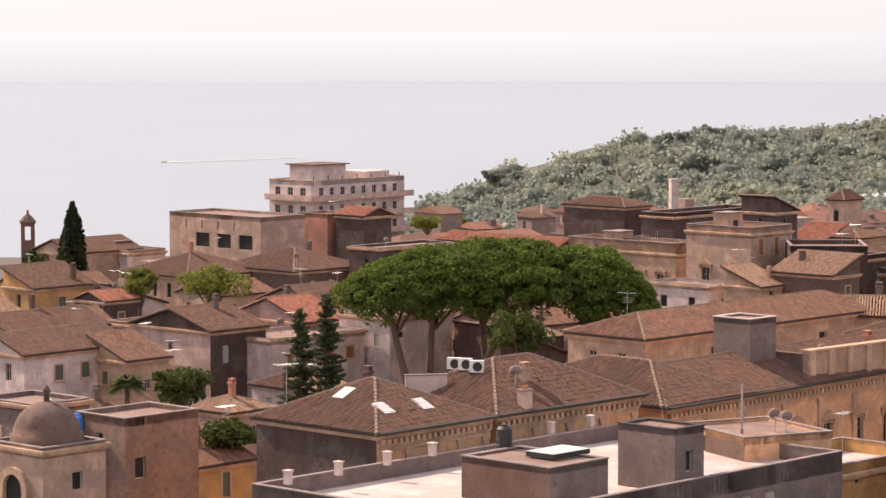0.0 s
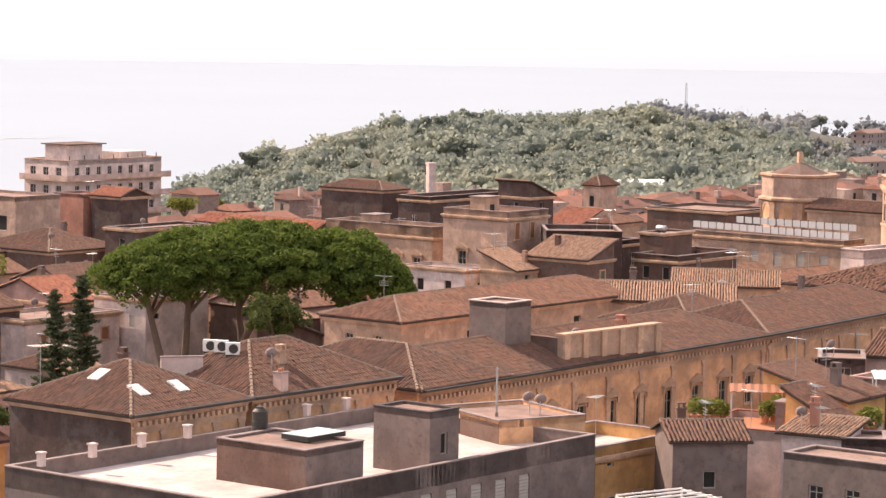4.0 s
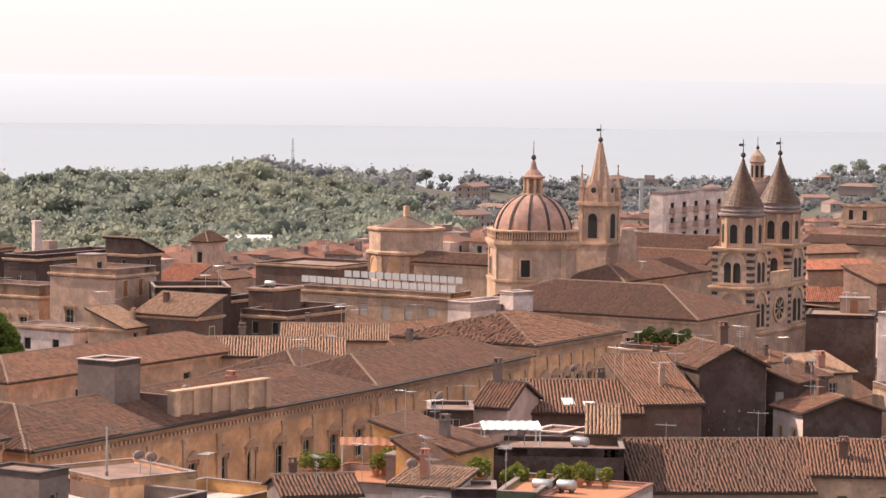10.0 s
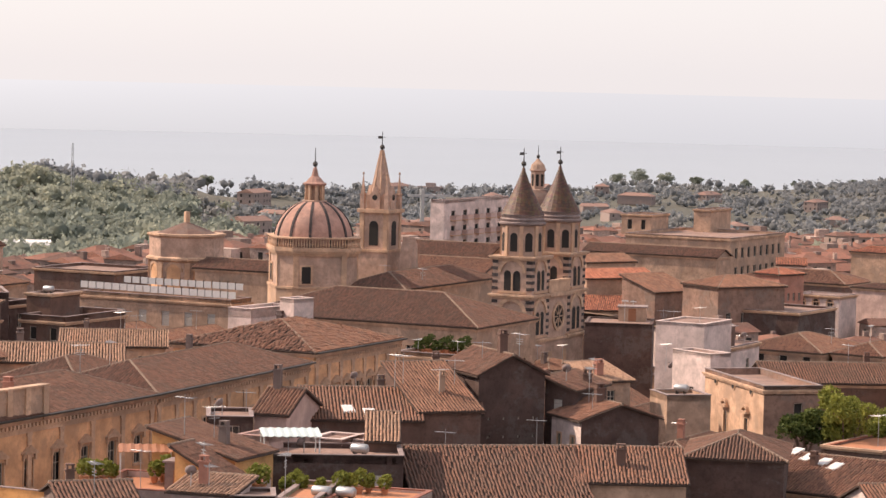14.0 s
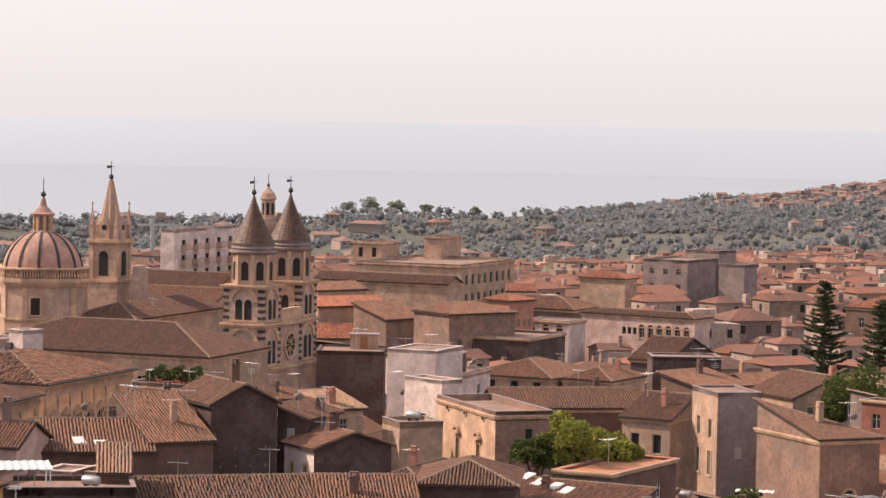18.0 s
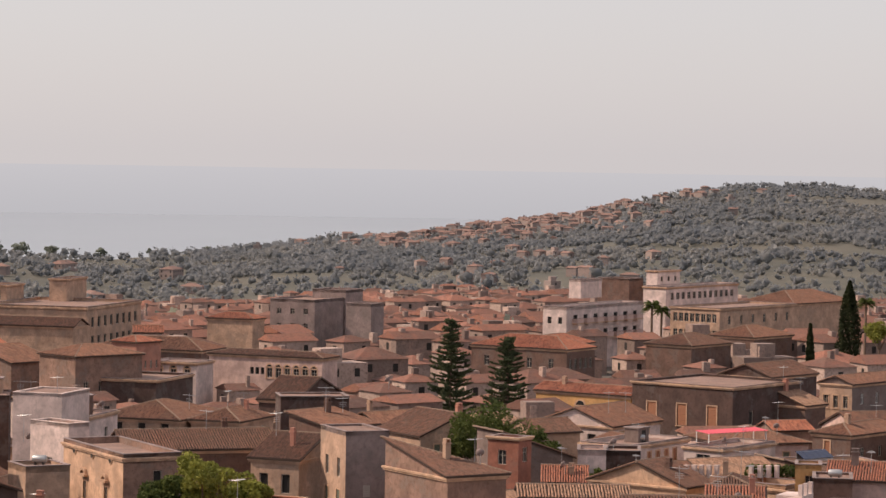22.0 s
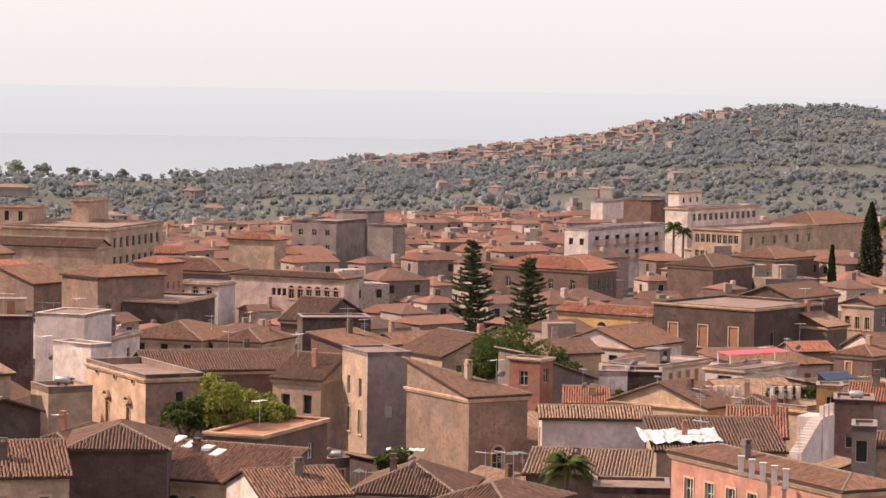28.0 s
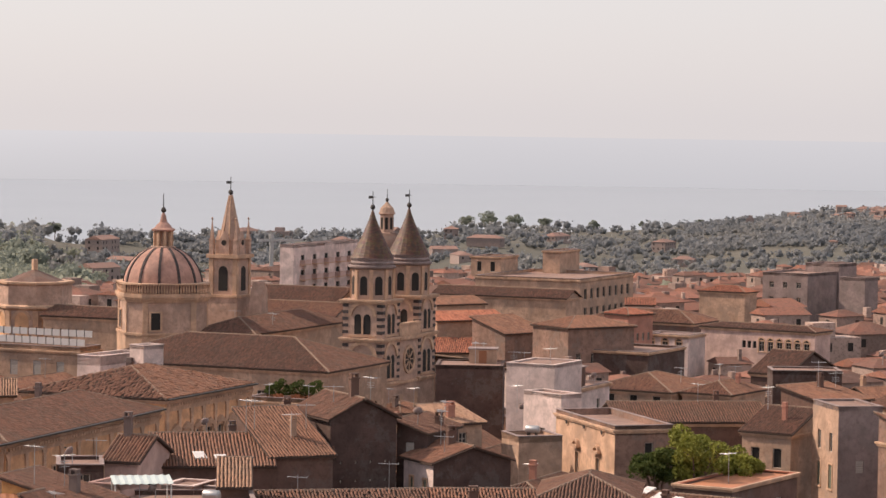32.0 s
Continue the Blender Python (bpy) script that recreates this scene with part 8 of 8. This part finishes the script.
canopy(205.5, 284.1, 7.20, 5, 9.5, 2.6, 1.3, 'awning_red', 'bright red awning over a roof terrace', 4.0)
tarpaulin(141.4, 206.2, 10.20, -18, 7.2, 3.0)
pot_plant(185.3, 252.6, 6.40, 1.20, 'leaf')
pot_plant(186.0, 252.3, 6.40, 1.20, 'leaf')
pot_plant(186.7, 252.0, 6.40, 1.20, 'leaf')
pot_plant(187.4, 251.7, 6.40, 1.20, 'leaf')
pot_plant(188.1, 251.4, 6.40, 1.20, 'leaf')
pot_plant(188.8, 251.0, 6.40, 1.20, 'leaf')
pot_plant(189.4, 250.7, 6.40, 1.20, 'leaf')
pot_plant(190.1, 250.4, 6.40, 1.20, 'leaf')
solar_panels(201.7, 262.5, 7.20, 10, 5)
parapet_post(176.2, 251.6, 7.55, 22, 1.2)
parapet_post(177.0, 251.3, 7.55, 22, 1.2)
parapet_post(177.7, 251.0, 7.55, 22, 1.2)
parapet_post(178.4, 250.6, 7.55, 22, 1.2)
parapet_post(179.2, 250.3, 7.55, 22, 1.2)
parapet_post(185.0, 252.0, 7.10, 22, 1.2)
parapet_post(185.9, 251.6, 7.10, 22, 1.2)
parapet_post(186.8, 251.2, 7.10, 22, 1.2)
parapet_post(187.6, 250.8, 7.10, 22, 1.2)
stair_wall(135.9, 180.5, 12.60, 35)
parapet_post(123.9, 172.5, 12.52, -40, 1.3)
parapet_post(123.6, 170.7, 12.52, -40, 1.3)
parapet_post(123.3, 168.9, 12.52, -40, 1.3)
parapet_post(123.1, 167.2, 12.52, -40, 1.3)
parapet_post(122.8, 165.4, 12.52, -40, 1.3)
canopy(121.0, 219.0, 8.60, -35, 3.4, 0.5, 0.2, 'tarp', 'strip of white sheet hung between walls', 18.0)
tv_antenna(108.2, 271.9, 12.00, 30, 3.0)
mast(207.5, 1212.4, land(207.5, 1212.4), 24.0, 'thin lattice radio mast above the trees')
mast(570.9, 695.8, land(570.9, 695.8), 23.0, 'thin lattice radio mast above the trees')
mast(602.7, 798.0, land(602.7, 798.0), 19.0, 'thin lattice radio mast above the trees')

# the building crane on the plain
kx, ky = 330.8, 1101.4
ck = thing("tower_crane", kx, ky, land(kx, ky), 0, "far pale tower crane with a level jib", "crane")
part("tower", Mesh().box(-0.7, 0.7, -0.7, 0.7, 0, 22), M["zinc"], ck)
part("jib", Mesh().box(-6, 13, -0.5, 0.5, 19, 20), M["zinc"], ck)

# a motorboat far out, with its white wake
bo = thing("motorboat", -193.8, 1978.4, SEA, 80, "small white motorboat far out on the sea", "boat")
part("hull", Mesh().prism([(-3.5, 0.0), (3.0, 0.0), (4.2, 1.4), (-3.5, 1.2)], -1.2, 1.2), M["paint_white"], bo)
part("cabin", Mesh().box(-1.4, 0.8, -0.8, 0.8, 1.2, 2.4), M["paint_white"], bo)
wa, wb = Vector((-193.8, 1978.4, SEA + 0.25)), Vector((-91.0, 2049.4, SEA + 0.25))
wm = Mesh()
for i in range(30):
    p, q = wa.lerp(wb, i / 30), wa.lerp(wb, (i + 1) / 30)
    t = Vector((0, 1, 0)) * (5.0 + 3.0 * noise.noise((i * 0.7, 0, 0)) - 0.1 * i)
    wm.add([p - t, q - t, q + t, p + t], [(0, 1, 2, 3)])
single("boat_wake", wm, M["tarp"], Matrix.Identity(4), "white foam trail behind a motorboat", "wake", "", "structure")

# chimneys, aerials and dishes on the nearer roofs
CR = random.Random(77)
for rec in ROOFED:
    x, y, rz, w, d, h, roof, pitch, par, ob = rec
    D = math.hypot(x, y)
    az = math.degrees(math.atan2(x, y))
    if D > 420 or w * d < 18 or az < -9.5 or az > 42:
        continue
    base = ob.location.z
    if CR.random() < (0.75 if D < 330 else 0.4) and roof != "flat":
        fx, fy = CR.uniform(-0.6, 0.6), CR.uniform(-0.6, 0.6)
        gx, gy, gz, lx, ly = on_roof(rec, fx, fy)
        part("chimney", chimney_mesh(CR.uniform(0.45, 0.8), CR.uniform(0.4, 0.6), CR.uniform(0.7, 1.6)), M[CR.choice(("brown", "cream", "salmon", "grey"))], ob, at=pose(lx, ly, gz - base))
    if roof == "flat" and w * d > 45 and CR.random() < 0.3 and ob.name.startswith(("house", "palace")):
        s, hh = CR.uniform(1.1, 1.7), CR.uniform(1.6, 2.4)
        lx, ly = CR.uniform(-0.25, 0.25) * w, CR.uniform(-0.1, 0.3) * d
        rm = part("roof_room", Mesh().box(lx - s, lx + s, ly - s * 0.8, ly + s * 0.8, h - par - base - 0.1, h - par - base + hh), M[CR.choice(("cream", "white", "brown", "grey"))], ob)
        part("room_roof", Mesh().box(lx - s - 0.15, lx + s + 0.15, ly - s * 0.8 - 0.15, ly + s * 0.8 + 0.15, h - par - base + hh, h - par - base + hh + 0.14), M["concrete"], rm)
        part("room_door", Mesh().box(lx - 0.45, lx + 0.45, ly - s * 0.8 - 0.03, ly - s * 0.8 - 0.005, h - par - base, h - par - base + 1.5), M[CR.choice(("shutter", "shutter_brown", "opening_shade"))], rm)
    for k in range(CR.choice((0, 0, 1, 2))):
        gx, gy, gz, lx, ly = on_roof(rec, CR.uniform(-0.8, 0.8), CR.uniform(-0.8, 0.8))
        tv_antenna(gx, gy, gz, CR.uniform(0, 180), CR.uniform(1.8, 3.6), CR.random() < 0.4)
    if CR.random() < 0.13:
        gx, gy, gz, lx, ly = on_roof(rec, CR.uniform(-0.7, 0.7), -0.6)
        dish(gx, gy, gz, CR.uniform(150, 215))
    if roof == "flat" and CR.random() < 0.25 and ob.name.startswith("house"):
        gx, gy, gz, lx, ly = on_roof(rec, CR.uniform(-0.5, 0.5), CR.uniform(-0.5, 0.5))
        water_tank(gx, gy, gz, "zinc", True, "pale cylindrical water tank lying on a roof")
